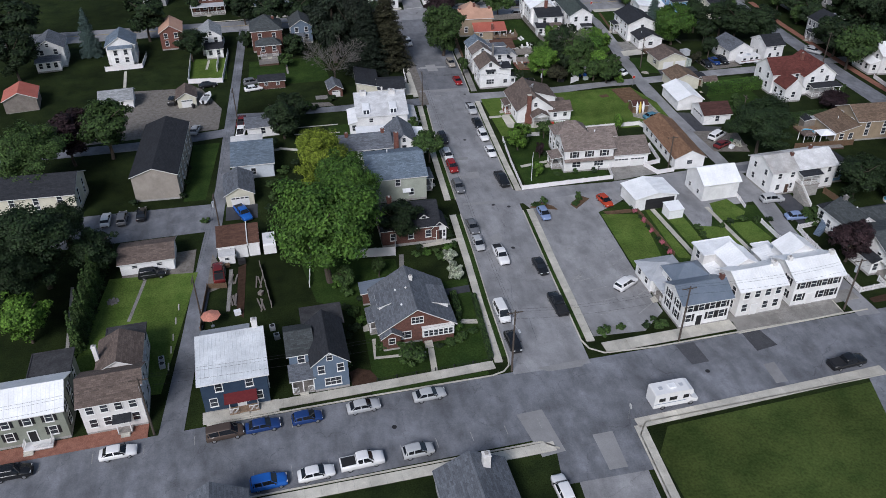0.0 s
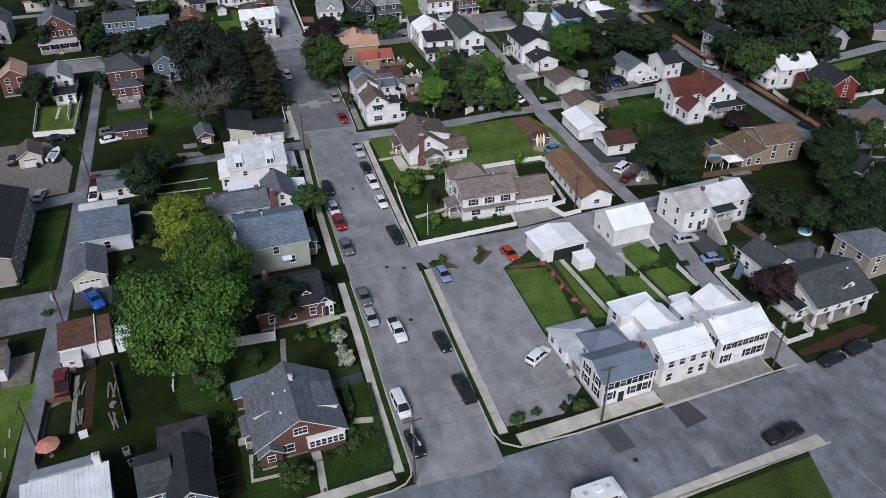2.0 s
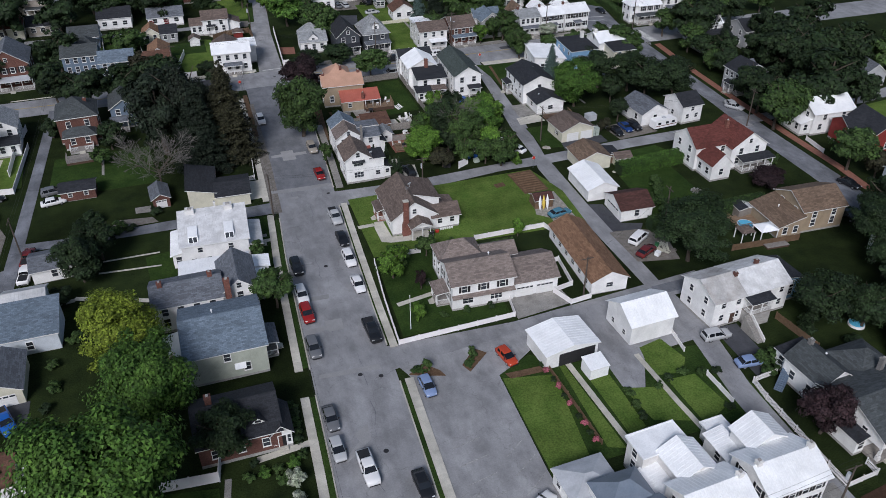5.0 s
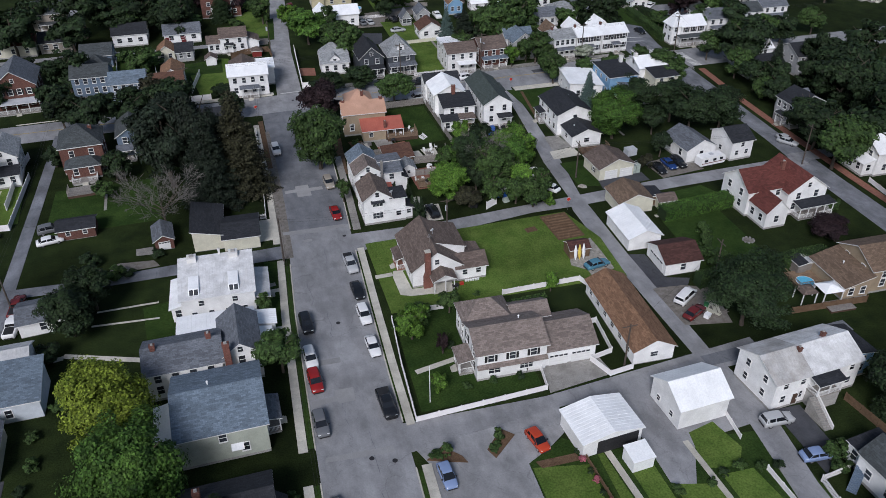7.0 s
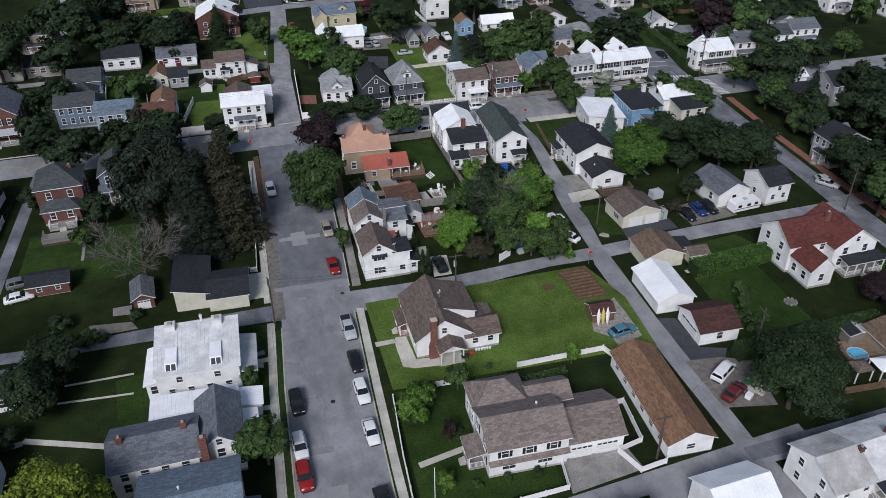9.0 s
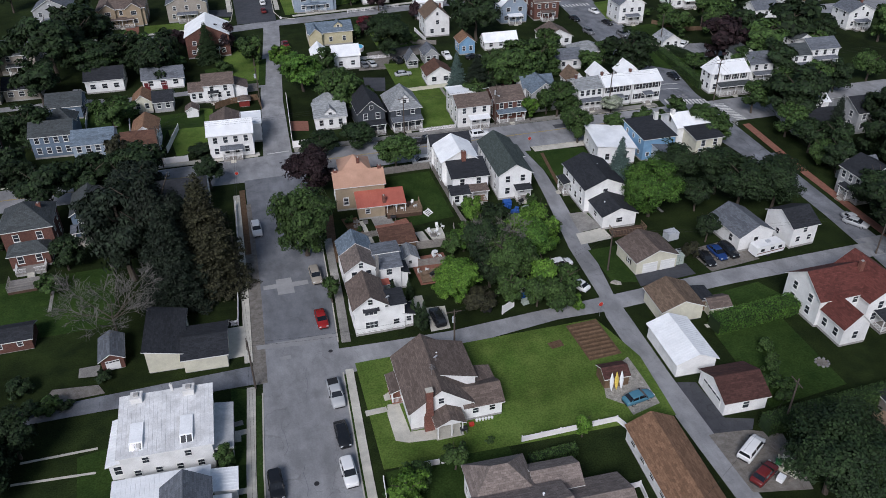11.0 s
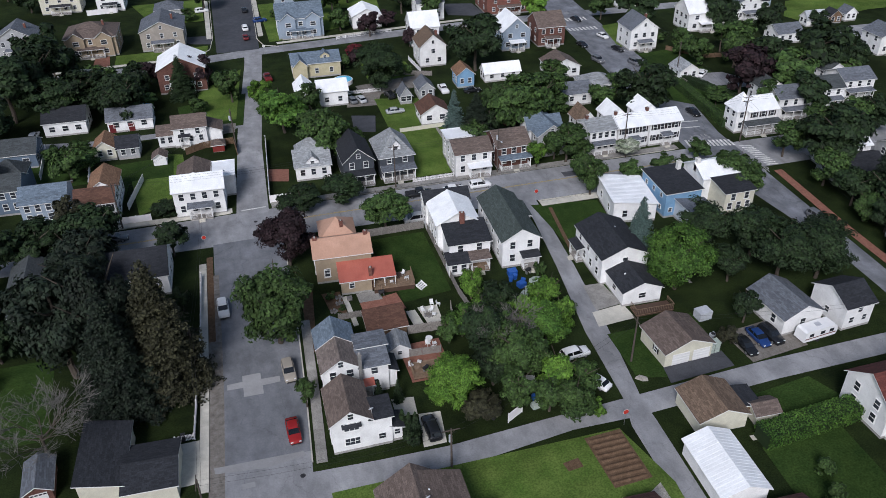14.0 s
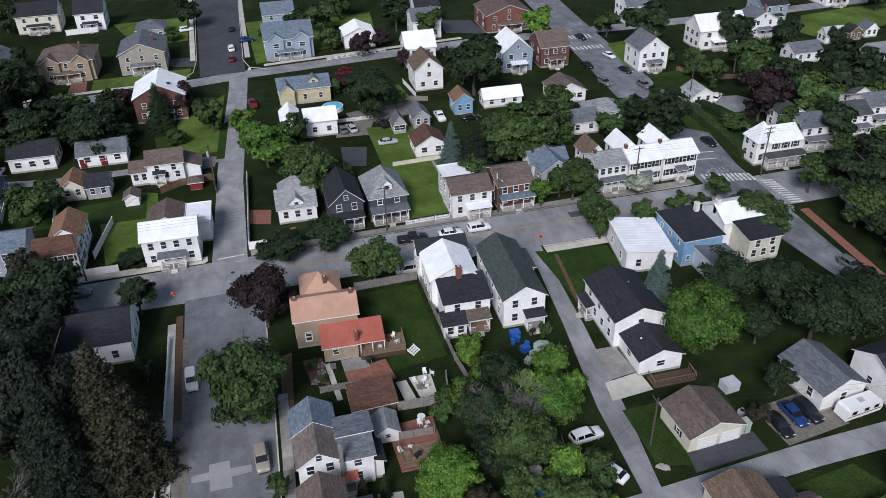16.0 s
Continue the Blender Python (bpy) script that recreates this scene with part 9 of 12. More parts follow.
tree(116.8, 194.7, 7, 3.1, "dark", "dense dark green tree beside houses", 0.2)
tree(135.0, 220.4, 9.8, 4.9, "mid", "large leafy shade tree in a back yard", 0.2)
tree(112.9, 184.5, 6, 2.4, "dark", "dense dark green tree beside houses", 0.2)
bush(107.4, 180.6, 2.0, 4, "brownish", "scrubby brown green shrub by parked cars")
tree(96.5, 131.4, 12, 7.0, "dark", "large dark spreading tree over a back yard", 0.15)
tree(125.3, 147.9, 4.5, 4.1, "purple", "dark purple spreading shrub", 0.05)
bush(102.6, 151.4, 1.5, 4.4, "mid", "conical clipped evergreen beside a lawn")
bush(101.4, 146.9, 1.8, 3.0, "mid", "clipped round green shrub")
bush(100.3, 149.2, 1.3, 2.4, "mid", "clipped round green shrub")
tree(90.5, 92.4, 8.6, 3.9, "purple", "dark purple leaved tree beside a grey house", 0.1)
tree(104.1, 110.0, 9.6, 4.8, "dark", "dense dark green tree beside houses", 0.2)
bush(92.5, 105.6, 2.1, 3, "mid", "green shrub beside a drive")
tree(127.7, 122.9, 11.4, 5.8, "dark", "dense dark green tree beside houses", 0.2)
tree(145.3, 148.3, 10.8, 5.4, "mid", "leafy green tree between back gardens", 0.2)
tree(143.8, 169.1, 12.9, 6.5, "mid", "leafy green tree between back gardens", 0.2)
tree(145.6, 177.5, 11.9, 6.0, "dark", "dense dark green tree beside houses", 0.2)
tree(119.0, 108.1, 9.6, 4.8, "dark", "dense dark green tree beside houses", 0.2)
tree(115.7, 102.7, 9.3, 4.6, "dark", "dense dark green tree beside houses", 0.2)
tree(149.7, 185.6, 9.4, 4.7, "dark", "dense dark green woodland tree beside the side street", 0.08)
tree(148.2, 172.6, 9.5, 4.7, "mid", "dense dark green woodland tree beside the side street", 0.08)
tree(134.6, 129.6, 11, 4.9, "dark", "dense dark green woodland tree beside the side street", 0.08)
tree(159.5, 172.5, 16.6, 8.6, "dark", "dense dark green woodland tree beside the side street", 0.08)
tree(165.3, 193.7, 14.2, 7.3, "dark", "dense dark green woodland tree beside the side street", 0.08)
tree(163.7, 202.0, 12, 4.8, "dark", "dense dark green woodland tree beside the side street", 0.08)
tree(166.9, 170.3, 12, 5.0, "dark", "dense dark green woodland tree beside the side street", 0.08)
tree(191.6, 188.1, 13, 6.7, "mid", "dense dark green woodland tree beside the side street", 0.08)
tree(134.6, 196.0, 9, 4.3, "dark", "dense dark green woodland tree beside the side street", 0.08)
tree(155.5, 205.2, 10, 4.1, "dark", "dense dark green woodland tree beside the side street", 0.08)
tree(144.6, 128.1, 9, 3.1, "mid", "dense dark green woodland tree beside the side street", 0.08)
tree(176.8, 161.6, 8, 3.8, "dark", "dense dark green woodland tree beside the side street", 0.08)
tree(171.1, 191.7, 14.2, 7.4, "dark", "dense dark green woodland tree beside the side street", 0.08)
tree(180.4, 189.2, 15, 7.5, "dark", "dense dark green woodland tree beside the side street", 0.08)
tree(203.0, 190.1, 13, 6.6, "dark", "dense dark green woodland tree beside the side street", 0.08)
tree(163.3, 154.4, 7.5, 3.6, "dark", "dense dark green woodland tree beside the side street", 0.08)
tree(168.5, 154.1, 6.5, 3.0, "mid", "dense dark green woodland tree beside the side street", 0.08)
tree(155.8, 173.4, 8, 3.7, "dark", "dense dark green woodland tree beside the side street", 0.08)
tree(148.2, 143.8, 7, 3.0, "brownish", "dense dark green woodland tree beside the side street", 0.08)
tree(132.2, 154.9, 3, 1.2, "mid", "dense dark green woodland tree beside the side street", 0.08)
tree(172.2, 199.3, 15.0, 7.7, "dark", "dense leafy tree beside the side street", 0.08)
tree(189.6, 214.6, 13, 6.7, "dark", "dense leafy tree beside the side street", 0.08)
tree(174.8, 211.9, 13, 5.8, "dark", "dense leafy tree beside the side street", 0.08)
tree(172.3, 235.3, 10.6, 5.3, "mid", "dense leafy tree beside the side street", 0.08)
tree(166.3, 237.3, 8.8, 4.3, "mid", "dense leafy tree beside the side street", 0.08)
tree(181.1, 236.3, 9.1, 4.5, "dark", "dense leafy tree beside the side street", 0.08)
tree(194.7, 240.3, 8.8, 4.3, "mid", "dense leafy tree beside the side street", 0.08)
tree(152.6, 199.5, 8.5, 4.1, "dark", "dense leafy tree beside the side street", 0.08)
tree(151.6, 204.0, 6.7, 3.1, "mid", "dense leafy tree beside the side street", 0.08)
tree(165.5, 186.5, 12, 4.7, "dark", "dense leafy tree beside the side street", 0.08)
tree(136.3, 218.0, 6, 2.7, "mid", "dense leafy tree beside the side street", 0.08)
tree(136.1, 235.5, 5, 2.6, "mid", "dense leafy tree beside the side street", 0.08)
conifer(157.5, 208.3, 13, 3.4, "pine", "dark evergreen conifer behind a corner house")
tree(-2.2, 308.4, 17.1, 8.8, "dark", "dense dark tree behind back gardens", 0.08)
tree(15.7, 299.7, 12, 5.7, "dark", "dense dark tree behind back gardens", 0.08)
tree(7.6, 265.7, 8.2, 3.9, "mid", "dense dark tree behind back gardens", 0.08)
tree(-2.3, 329.1, 10.5, 5.3, "dark", "dense dark tree behind back gardens", 0.08)
tree(22.5, 318.4, 7.1, 3.3, "purple", "dense dark tree behind back gardens", 0.08)
tree(-18.2, 400.4, 11.5, 5.8, "dark", "dense dark tree behind back gardens", 0.08)
tree(2.6, 277.2, 4, 2.1, "mid", "dense dark tree behind back gardens", 0.08)
tree(59.8, 259.3, 11.6, 5.8, "mid", "leafy green tree behind houses", 0.08)
tree(58.9, 265.6, 9.2, 4.6, "fresh", "leafy green tree behind houses", 0.08)
tree(93.1, 347.6, 5, 3.8, "purple", "leafy green tree behind houses", 0.08)
tree(78.5, 347.3, 7.8, 3.7, "mid", "leafy green tree behind houses", 0.08)
tree(71.0, 365.1, 8.2, 4.0, "dark", "leafy green tree behind houses", 0.08)
tree(77.4, 315.4, 5, 2.5, "purple", "leafy green tree behind houses", 0.08)
tree(97.1, 259.0, 9, 2.6, "dark", "leafy green tree behind houses", 0.08)
tree(91.9, 253.3, 7.8, 3.7, "mid", "leafy green tree behind houses", 0.08)
tree(107.0, 245.1, 7, 2.4, "mid", "leafy green tree behind houses", 0.08)
tree(110.8, 262.7, 12.5, 6.4, "mid", "leafy green tree behind houses", 0.08)
tree(102.9, 258.6, 13.8, 7.1, "mid", "leafy green tree behind houses", 0.08)
tree(119.3, 277.7, 10.3, 5.1, "mid", "leafy green tree behind houses", 0.08)
tree(166.0, 284.9, 8.6, 4.2, "mid", "leafy green tree near the crossing", 0.08)
tree(184.2, 293.4, 9.3, 4.5, "mid", "leafy green tree near the crossing", 0.08)
tree(174.8, 281.1, 10.4, 5.1, "mid", "leafy green tree near the crossing", 0.08)
tree(158.5, 223.7, 15.3, 7.8, "dark", "leafy green tree near the crossing", 0.08)
tree(153.6, 217.6, 9.0, 4.6, "mid", "leafy green tree near the crossing", 0.08)
tree(188.2, 312.8, 11.8, 5.8, "dark", "leafy green tree near the crossing", 0.08)
tree(191.5, 311.2, 9.0, 4.4, "dark", "leafy green tree near the crossing", 0.08)
tree(128.7, 267.2, 5, 2.9, "mid", "leafy green tree near the crossing", 0.08)
tree(205.1, 269.8, 7.5, 3.6, "dark", "leafy green tree near the crossing", 0.08)
tree(193.9, 262.2, 7.9, 3.8, "mid", "leafy green tree near the crossing", 0.08)
tree(135.6, 226.0, 6, 3.8, "mid", "leafy green tree near the crossing", 0.08)
tree(129.8, 230.6, 4, 2.5, "mid", "leafy green tree near the crossing", 0.08)
tree(109.1, 234.0, 7, 3.2, "mid", "leafy green tree near the crossing", 0.08)
tree(118.0, 231.5, 5, 2.4, "mid", "leafy green tree near the crossing", 0.08)
tree(65.8, 227.1, 9.4, 4.7, "mid", "leafy street tree beside the main street", 0.12)
tree(51.7, 239.1, 6, 4.4, "dark", "low dark tree in front of a cottage", 0.05)
tree(60.2, 239.8, 6.5, 4.5, "dark", "low dark tree in front of houses", 0.05)
tree(107.7, 228.3, 8.5, 3.1, "mid", "leafy street tree by the kerb", 0.15)
tree(116.5, 228.8, 6, 2.6, "mid", "leafy green tree between back gardens", 0.1)
tree(124.2, 230.2, 6, 2.6, "mid", "leafy green tree between back gardens", 0.1)
tree(154.0, 231.1, 9, 4.4, "mid", "leafy green tree between back gardens", 0.2)
tree(164.9, 228.5, 12.3, 6.3, "dark", "dense dark green tree beside houses", 0.2)
tree(153.4, 209.4, 8, 3.9, "dark", "dense dark green tree beside houses", 0.2)
tree(53.0, 276.6, 11.7, 5.9, "fresh", "bright green leafy tree beside a lane", 0.12)
tree(59.9, 264.8, 11.1, 5.6, "mid", "leafy green tree between back gardens", 0.2)
tree(79.7, 295.6, 11.9, 6.1, "dark", "dense round dark tree behind houses", 0.1)
tree(107.6, 300.8, 16.4, 8.4, "dark", "large dense dark tree", 0.1)
conifer(90.1, 263.3, 11, 3.1, "spruce", "blue green spruce behind a house")
conifer(93.4, 257.6, 12, 4.6, "pine", "dark spruce behind houses")
tree(107.2, 267.9, 11.3, 5.6, "mid", "leafy green tree between back gardens", 0.2)
tree(114.5, 271.0, 10.8, 5.4, "mid", "leafy green tree between back gardens", 0.2)
tree(108.7, 242.8, 9.4, 4.7, "mid", "leafy green tree between back gardens", 0.2)
tree(102.0, 242.6, 6, 2.2, "bright", "small light green street tree", 0.2)
tree(135.0, 258.8, 14.4, 7.4, "dark", "large dense dark tree beside the side street", 0.1)
tree(127.4, 264.6, 7.6, 3.6, "mid", "leafy green tree between back gardens", 0.2)
tree(121.9, 241.0, 5, 3.0, "blossom", "white blossoming tree by a row of houses", 0.2)
tree(165.2, 263.7, 13.3, 6.8, "purple", "large dark copper beech", 0.1)
tree(174.3, 258.3, 13.6, 6.9, "mid", "leafy green tree between back gardens", 0.2)
tree(190.5, 267.2, 15.2, 7.8, "dark", "dense dark green tree beside houses", 0.2)
tree(179.0, 272.2, 12.2, 6.1, "dark", "dense dark green tree beside houses", 0.2)
tree(163.9, 314.5, 14.8, 7.5, "dark", "dense dark green tree beside houses", 0.2)
tree(159.7, 331.6, 8.3, 4.0, "mid", "leafy green tree between back gardens", 0.2)
tree(182.1, 289.9, 10.1, 4.9, "mid", "leafy green tree between back gardens", 0.2)
conifer(30.6, 306.6, 11, 3.8, "dark", "dark green spruce beside a brick house")
tree(42.4, 299.1, 9, 4.2, "mid", "leafy green tree between back gardens", 0.1)
tree(8.3, 300.1, 12.5, 6.4, "dark", "dense dark green tree beside houses", 0.2)
tree(-0.8, 317.2, 14.9, 7.7, "dark", "dense dark green tree beside houses", 0.2)
tree(0.5, 298.0, 12.5, 6.4, "dark", "dense dark green tree beside houses", 0.2)
tree(8.5, 277.8, 4, 2.6, "mid", "leafy green tree between back gardens", 0.05)
tree(34.0, 294.8, 4, 2.7, "mid", "leafy green tree between back gardens", 0.05)
tree(34.5, 312.6, 8.6, 4.2, "purple", "dark purple shrub tree", 0.1)
tree(86.1, 338.9, 8.4, 4.0, "purple", "dark purple small tree", 0.1)
tree(103.4, 262.8, 7.2, 2.8, "red", "crimson leaved garden tree behind houses", 0.08)
tree(77.6, 319.7, 5, 2.8, "red", "dark red small tree", 0.1)
tree(95.3, 325.7, 6, 2.3, "purple", "dark purple small tree", 0.1)
tree(86.5, 298.5, 6, 2.6, "mid", "leafy green tree between back gardens", 0.2)
tree(138.5, 333.5, 10.6, 5.2, "bright", "leafy green tree between back gardens", 0.2)
tree(78.7, 363.7, 11.0, 5.5, "mid", "leafy green tree between back gardens", 0.2)
tree(100.9, 358.7, 11.0, 5.5, "dark", "dense dark green tree beside houses", 0.2)
tree(38.3, 383.9, 10.0, 4.9, "dark", "dense dark green tree beside houses", 0.2)
tree(27.2, 244.6, 4, 3.0, "dark", "dark green garden shrubs beside a white house", 0.05)
tree(118.2, 268.0, 5, 3.2, "mid", "leafy green tree between back gardens", 0.05)
tree(-8.7, 302.3, 19.6, 9.8, "dark", "dense dark green tree beside houses", 0.2)
tree(-10.3, 286.7, 12.3, 6.2, "dark", "dense dark green tree beside houses", 0.2)
tree(14.8, 224.9, 12, 5.6, "pine", "dark pine in a shaded yard", 0.1)
tree(13.9, 216.5, 13, 5.3, "pine", "dark pine in a shaded yard", 0.1)
tree(29.6, 213.3, 5, 1.7, "dark", "dense dark green tree beside houses", 0.05)
tree(28.2, 230.5, 8, 3.2, "dark", "dense dark green tree beside houses", 0.2)
tree(72.0, 191.0, 9, 3.3, "mid", "dense leafy green tree in overgrown gardens", 0.06)
tree(74.2, 187.5, 9, 3.5, "mid", "dense leafy green tree in overgrown gardens", 0.06)
tree(71.4, 182.7, 8, 3.1, "dark", "dense leafy green tree in overgrown gardens", 0.06)
tree(77.2, 183.4, 8, 3.0, "mid", "dense leafy green tree in overgrown gardens", 0.06)
tree(79.1, 178.4, 8, 2.8, "bright", "dense leafy green tree in overgrown gardens", 0.06)
tree(73.1, 177.7, 7, 2.8, "mid", "dense leafy green tree in overgrown gardens", 0.06)
tree(75.2, 197.0, 7, 2.7, "bright", "dense leafy green tree in overgrown gardens", 0.06)
tree(82.4, 176.8, 6.5, 2.7, "mid", "dense leafy green tree in overgrown gardens", 0.06)
tree(84.6, 195.3, 7.5, 3.2, "bright", "dense leafy green tree in overgrown gardens", 0.06)
tree(85.2, 190.4, 7, 2.6, "bright", "dense leafy green tree in overgrown gardens", 0.06)
tree(79.6, 191.4, 9, 3.2, "bright", "dense leafy green tree in overgrown gardens", 0.06)
tree(70.4, 194.2, 6.5, 2.8, "fresh", "dense leafy green tree in overgrown gardens", 0.06)
tree(178.6, 293.3, 8.9, 4.3, "mid", "leafy green tree beside houses", 0.08)
tree(166.6, 294.3, 8.1, 3.9, "mid", "leafy green tree beside houses", 0.08)
tree(199.8, 302.2, 9.5, 4.6, "dark", "leafy green tree beside houses", 0.08)
tree(136.4, 274.0, 7.1, 3.3, "mid", "leafy green tree beside houses", 0.08)
tree(172.8, 248.2, 10.5, 5.3, "dark", "leafy green tree beside houses", 0.08)
tree(164.7, 252.3, 8.4, 4.1, "mid", "leafy green tree beside houses", 0.08)
tree(156.1, 260.0, 5, 3.6, "mid", "leafy green tree beside houses", 0.08)
tree(164.8, 305.2, 5, 3.0, "mid", "leafy green tree beside houses", 0.08)
tree(108.5, 346.9, 9.4, 4.6, "mid", "leafy green tree beside houses", 0.08)
tree(73.3, 312.6, 5, 3.0, "mid", "leafy green tree beside houses", 0.08)
tree(60.8, 363.1, 4, 2.6, "mid", "leafy green tree beside houses", 0.08)
tree(32.5, 373.4, 4, 3.1, "mid", "leafy green tree beside houses", 0.08)
tree(4.7, 298.0, 10.3, 5.1, "mid", "leafy green tree beside houses", 0.08)
tree(10.6, 308.7, 10.6, 5.3, "mid", "leafy green tree beside houses", 0.08)
tree(19.1, 309.9, 9.0, 4.4, "dark", "leafy green tree beside houses", 0.08)
tree(-6.5, 339.8, 13.4, 6.8, "dark", "leafy green tree beside houses", 0.08)
tree(21.5, 301.0, 5, 3.7, "mid", "leafy green tree beside houses", 0.08)
tree(38.1, 314.4, 4, 2.4, "mid", "leafy green tree beside houses", 0.08)
tree(218.9, 303.9, 5, 3.4, "dark", "leafy green tree beside houses", 0.08)
tree(103.0, 270.7, 9.2, 4.6, "mid", "leafy green tree beside houses", 0.08)
tree(122.3, 280.9, 7, 3.3, "mid", "leafy green tree beside houses", 0.08)
tree(60.0, 285.3, 8.1, 3.9, "mid", "leafy green tree beside houses", 0.08)
tree(49.3, 293.2, 7.4, 3.5, "bright", "leafy green tree beside houses", 0.08)
tree(67.1, 264.9, 5, 2.4, "mid", "leafy green tree beside houses", 0.08)
tree(89.4, 248.7, 6, 2.4, "mid", "leafy green tree beside houses", 0.08)
tree(95.0, 248.0, 5, 2.0, "purple", "leafy green tree beside houses", 0.08)
tree(112.2, 242.2, 5, 2.3, "mid", "leafy green tree beside houses", 0.08)
tree(-25.5, 290.2, 14.3, 7.4, "dark", "dark leafy tree between shaded houses", 0.08)
tree(17.2, 292.2, 11.9, 6.1, "dark", "dark leafy tree between shaded houses", 0.08)
tree(-9.2, 260.1, 11.5, 5.8, "dark", "dark leafy tree between shaded houses", 0.08)
tree(-11.0, 246.1, 8.6, 4.2, "dark", "dark leafy tree between shaded houses", 0.08)
tree(10.1, 270.7, 5, 3.8, "mid", "dark leafy tree between shaded houses", 0.08)
tree(3.5, 208.2, 7.1, 3.4, "dark", "dark leafy tree between shaded houses", 0.08)
tree(11.3, 238.9, 10.4, 5.2, "brownish", "dark leafy tree between shaded houses", 0.08)
tree(-18.5, 269.1, 7.2, 3.4, "dark", "dark leafy tree between shaded houses", 0.08)
tree(-23.6, 251.9, 9, 3.5, "dark", "dark leafy tree between shaded houses", 0.08)
tree(-8.8, 218.2, 5, 2.4, "dark", "dark leafy tree between shaded houses", 0.08)
tree(-24.1, 311.7, 10.6, 5.3, "dark", "dark leafy tree between shaded houses", 0.08)
tree(1.5, 201.1, 4, 2.2, "mid", "dark leafy tree between shaded houses", 0.08)
tree(303.2, 418.7, 12.9, 3.7, "mid", "leafy green tree between back gardens", 0.1)
tree(145.5, 404.5, 12.0, 3.8, "dark", "leafy green tree between back gardens", 0.1)
tree(269.7, 422.1, 12.5, 4.5, "dark", "leafy green tree between back gardens", 0.1)
tree(322.6, 403.8, 12.8, 5.4, "mid", "leafy green tree between back gardens", 0.1)
tree(-56.5, 428.9, 11.5, 5.4, "dark", "leafy green tree between back gardens", 0.1)
tree(172.9, 379.0, 10.5, 4.5, "dark", "leafy green tree between back gardens", 0.1)
tree(95.1, 465.7, 9.7, 3.9, "mid", "leafy green tree between back gardens", 0.1)
tree(105.4, 432.3, 12.7, 4.7, "mid", "leafy green tree between back gardens", 0.1)
tree(-14.1, 462.6, 10.5, 4.9, "dark", "leafy green tree between back gardens", 0.1)
tree(83.7, 387.8, 11.5, 5.0, "dark", "leafy green tree between back gardens", 0.1)
tree(-50.3, 413.3, 9.8, 3.8, "mid", "leafy green tree between back gardens", 0.1)
tree(-36.0, 466.1, 12.4, 4.3, "mid", "leafy green tree between back gardens", 0.1)
tree(207.6, 369.4, 12.6, 4.6, "dark", "leafy green tree between back gardens", 0.1)
tree(245.5, 394.0, 9.9, 4.2, "dark", "leafy green tree between back gardens", 0.1)
tree(317.0, 410.1, 10.5, 5.4, "mid", "leafy green tree between back gardens", 0.1)
tree(284.5, 406.5, 9.5, 5.1, "mid", "leafy green tree between back gardens", 0.1)
tree(-89.5, 406.2, 12.4, 5.3, "dark", "leafy green tree between back gardens", 0.1)
tree(-30.3, 373.3, 11.9, 4.7, "dark", "leafy green tree between back gardens", 0.1)
tree(-28.4, 418.1, 8.4, 4.9, "mid", "leafy green tree between back gardens", 0.1)
tree(107.6, 439.0, 8.4, 4.8, "mid", "leafy green tree between back gardens", 0.1)
tree(17.7, 431.6, 10.8, 4.7, "dark", "leafy green tree between back gardens", 0.1)
tree(-110.2, 388.6, 8.4, 4.3, "mid", "leafy green tree between back gardens", 0.1)
tree(86.1, 376.8, 11.3, 4.5, "mid", "leafy green tree between back gardens", 0.1)
tree(95.2, 427.7, 12.7, 4.7, "dark", "leafy green tree between back gardens", 0.1)
tree(-96.1, 380.4, 11.5, 4.1, "dark", "leafy green tree between back gardens", 0.1)
tree(215.0, 418.6, 9.9, 5.0, "mid", "leafy green tree between back gardens", 0.1)
tree(-54.0, 394.9, 9.5, 4.3, "mid", "leafy green tree between back gardens", 0.1)
tree(286.3, 450.3, 12.1, 4.8, "dark", "leafy green tree between back gardens", 0.1)
tree(272.7, 281.5, 12.5, 4.2, "dark", "leafy green tree between back gardens", 0.1)
tree(-109.3, 343.3, 11.7, 4.7, "mid", "leafy green tree between back gardens", 0.1)
tree(270.8, 319.3, 8.6, 5.3, "mid", "leafy green tree between back gardens", 0.1)
tree(-108.2, 341.6, 11.2, 5.0, "dark", "leafy green tree between back gardens", 0.1)
tree(224.8, 336.8, 12.7, 4.0, "dark", "leafy green tree between back gardens", 0.1)
tree(-91.8, 275.5, 12.2, 5.5, "mid", "leafy green tree between back gardens", 0.1)
tree(260.1, 341.8, 11.8, 4.3, "mid", "leafy green tree between back gardens", 0.1)
tree(-105.9, 335.1, 11.9, 3.6, "dark", "leafy green tree between back gardens", 0.1)
tree(252.6, 326.2, 11.2, 5.1, "dark", "leafy green tree between back gardens", 0.1)
tree(-102.6, 347.5, 9.6, 4.2, "mid", "leafy green tree between back gardens", 0.1)
tree(302.1, 302.7, 12.4, 4.8, "mid", "leafy green tree between back gardens", 0.1)
tree(-80.6, 356.7, 8.4, 4.8, "dark", "leafy green tree between back gardens", 0.1)
tree(329.8, 324.5, 10.4, 5.4, "dark", "leafy green tree between back gardens", 0.1)
tree(-124.8, 356.2, 12.2, 4.1, "mid", "leafy green tree between back gardens", 0.1)
tree(219.3, 264.6, 11.8, 5.0, "mid", "leafy green tree between back gardens", 0.1)
tree(-116.8, 318.5, 12.5, 3.8, "dark", "leafy green tree between back gardens", 0.1)


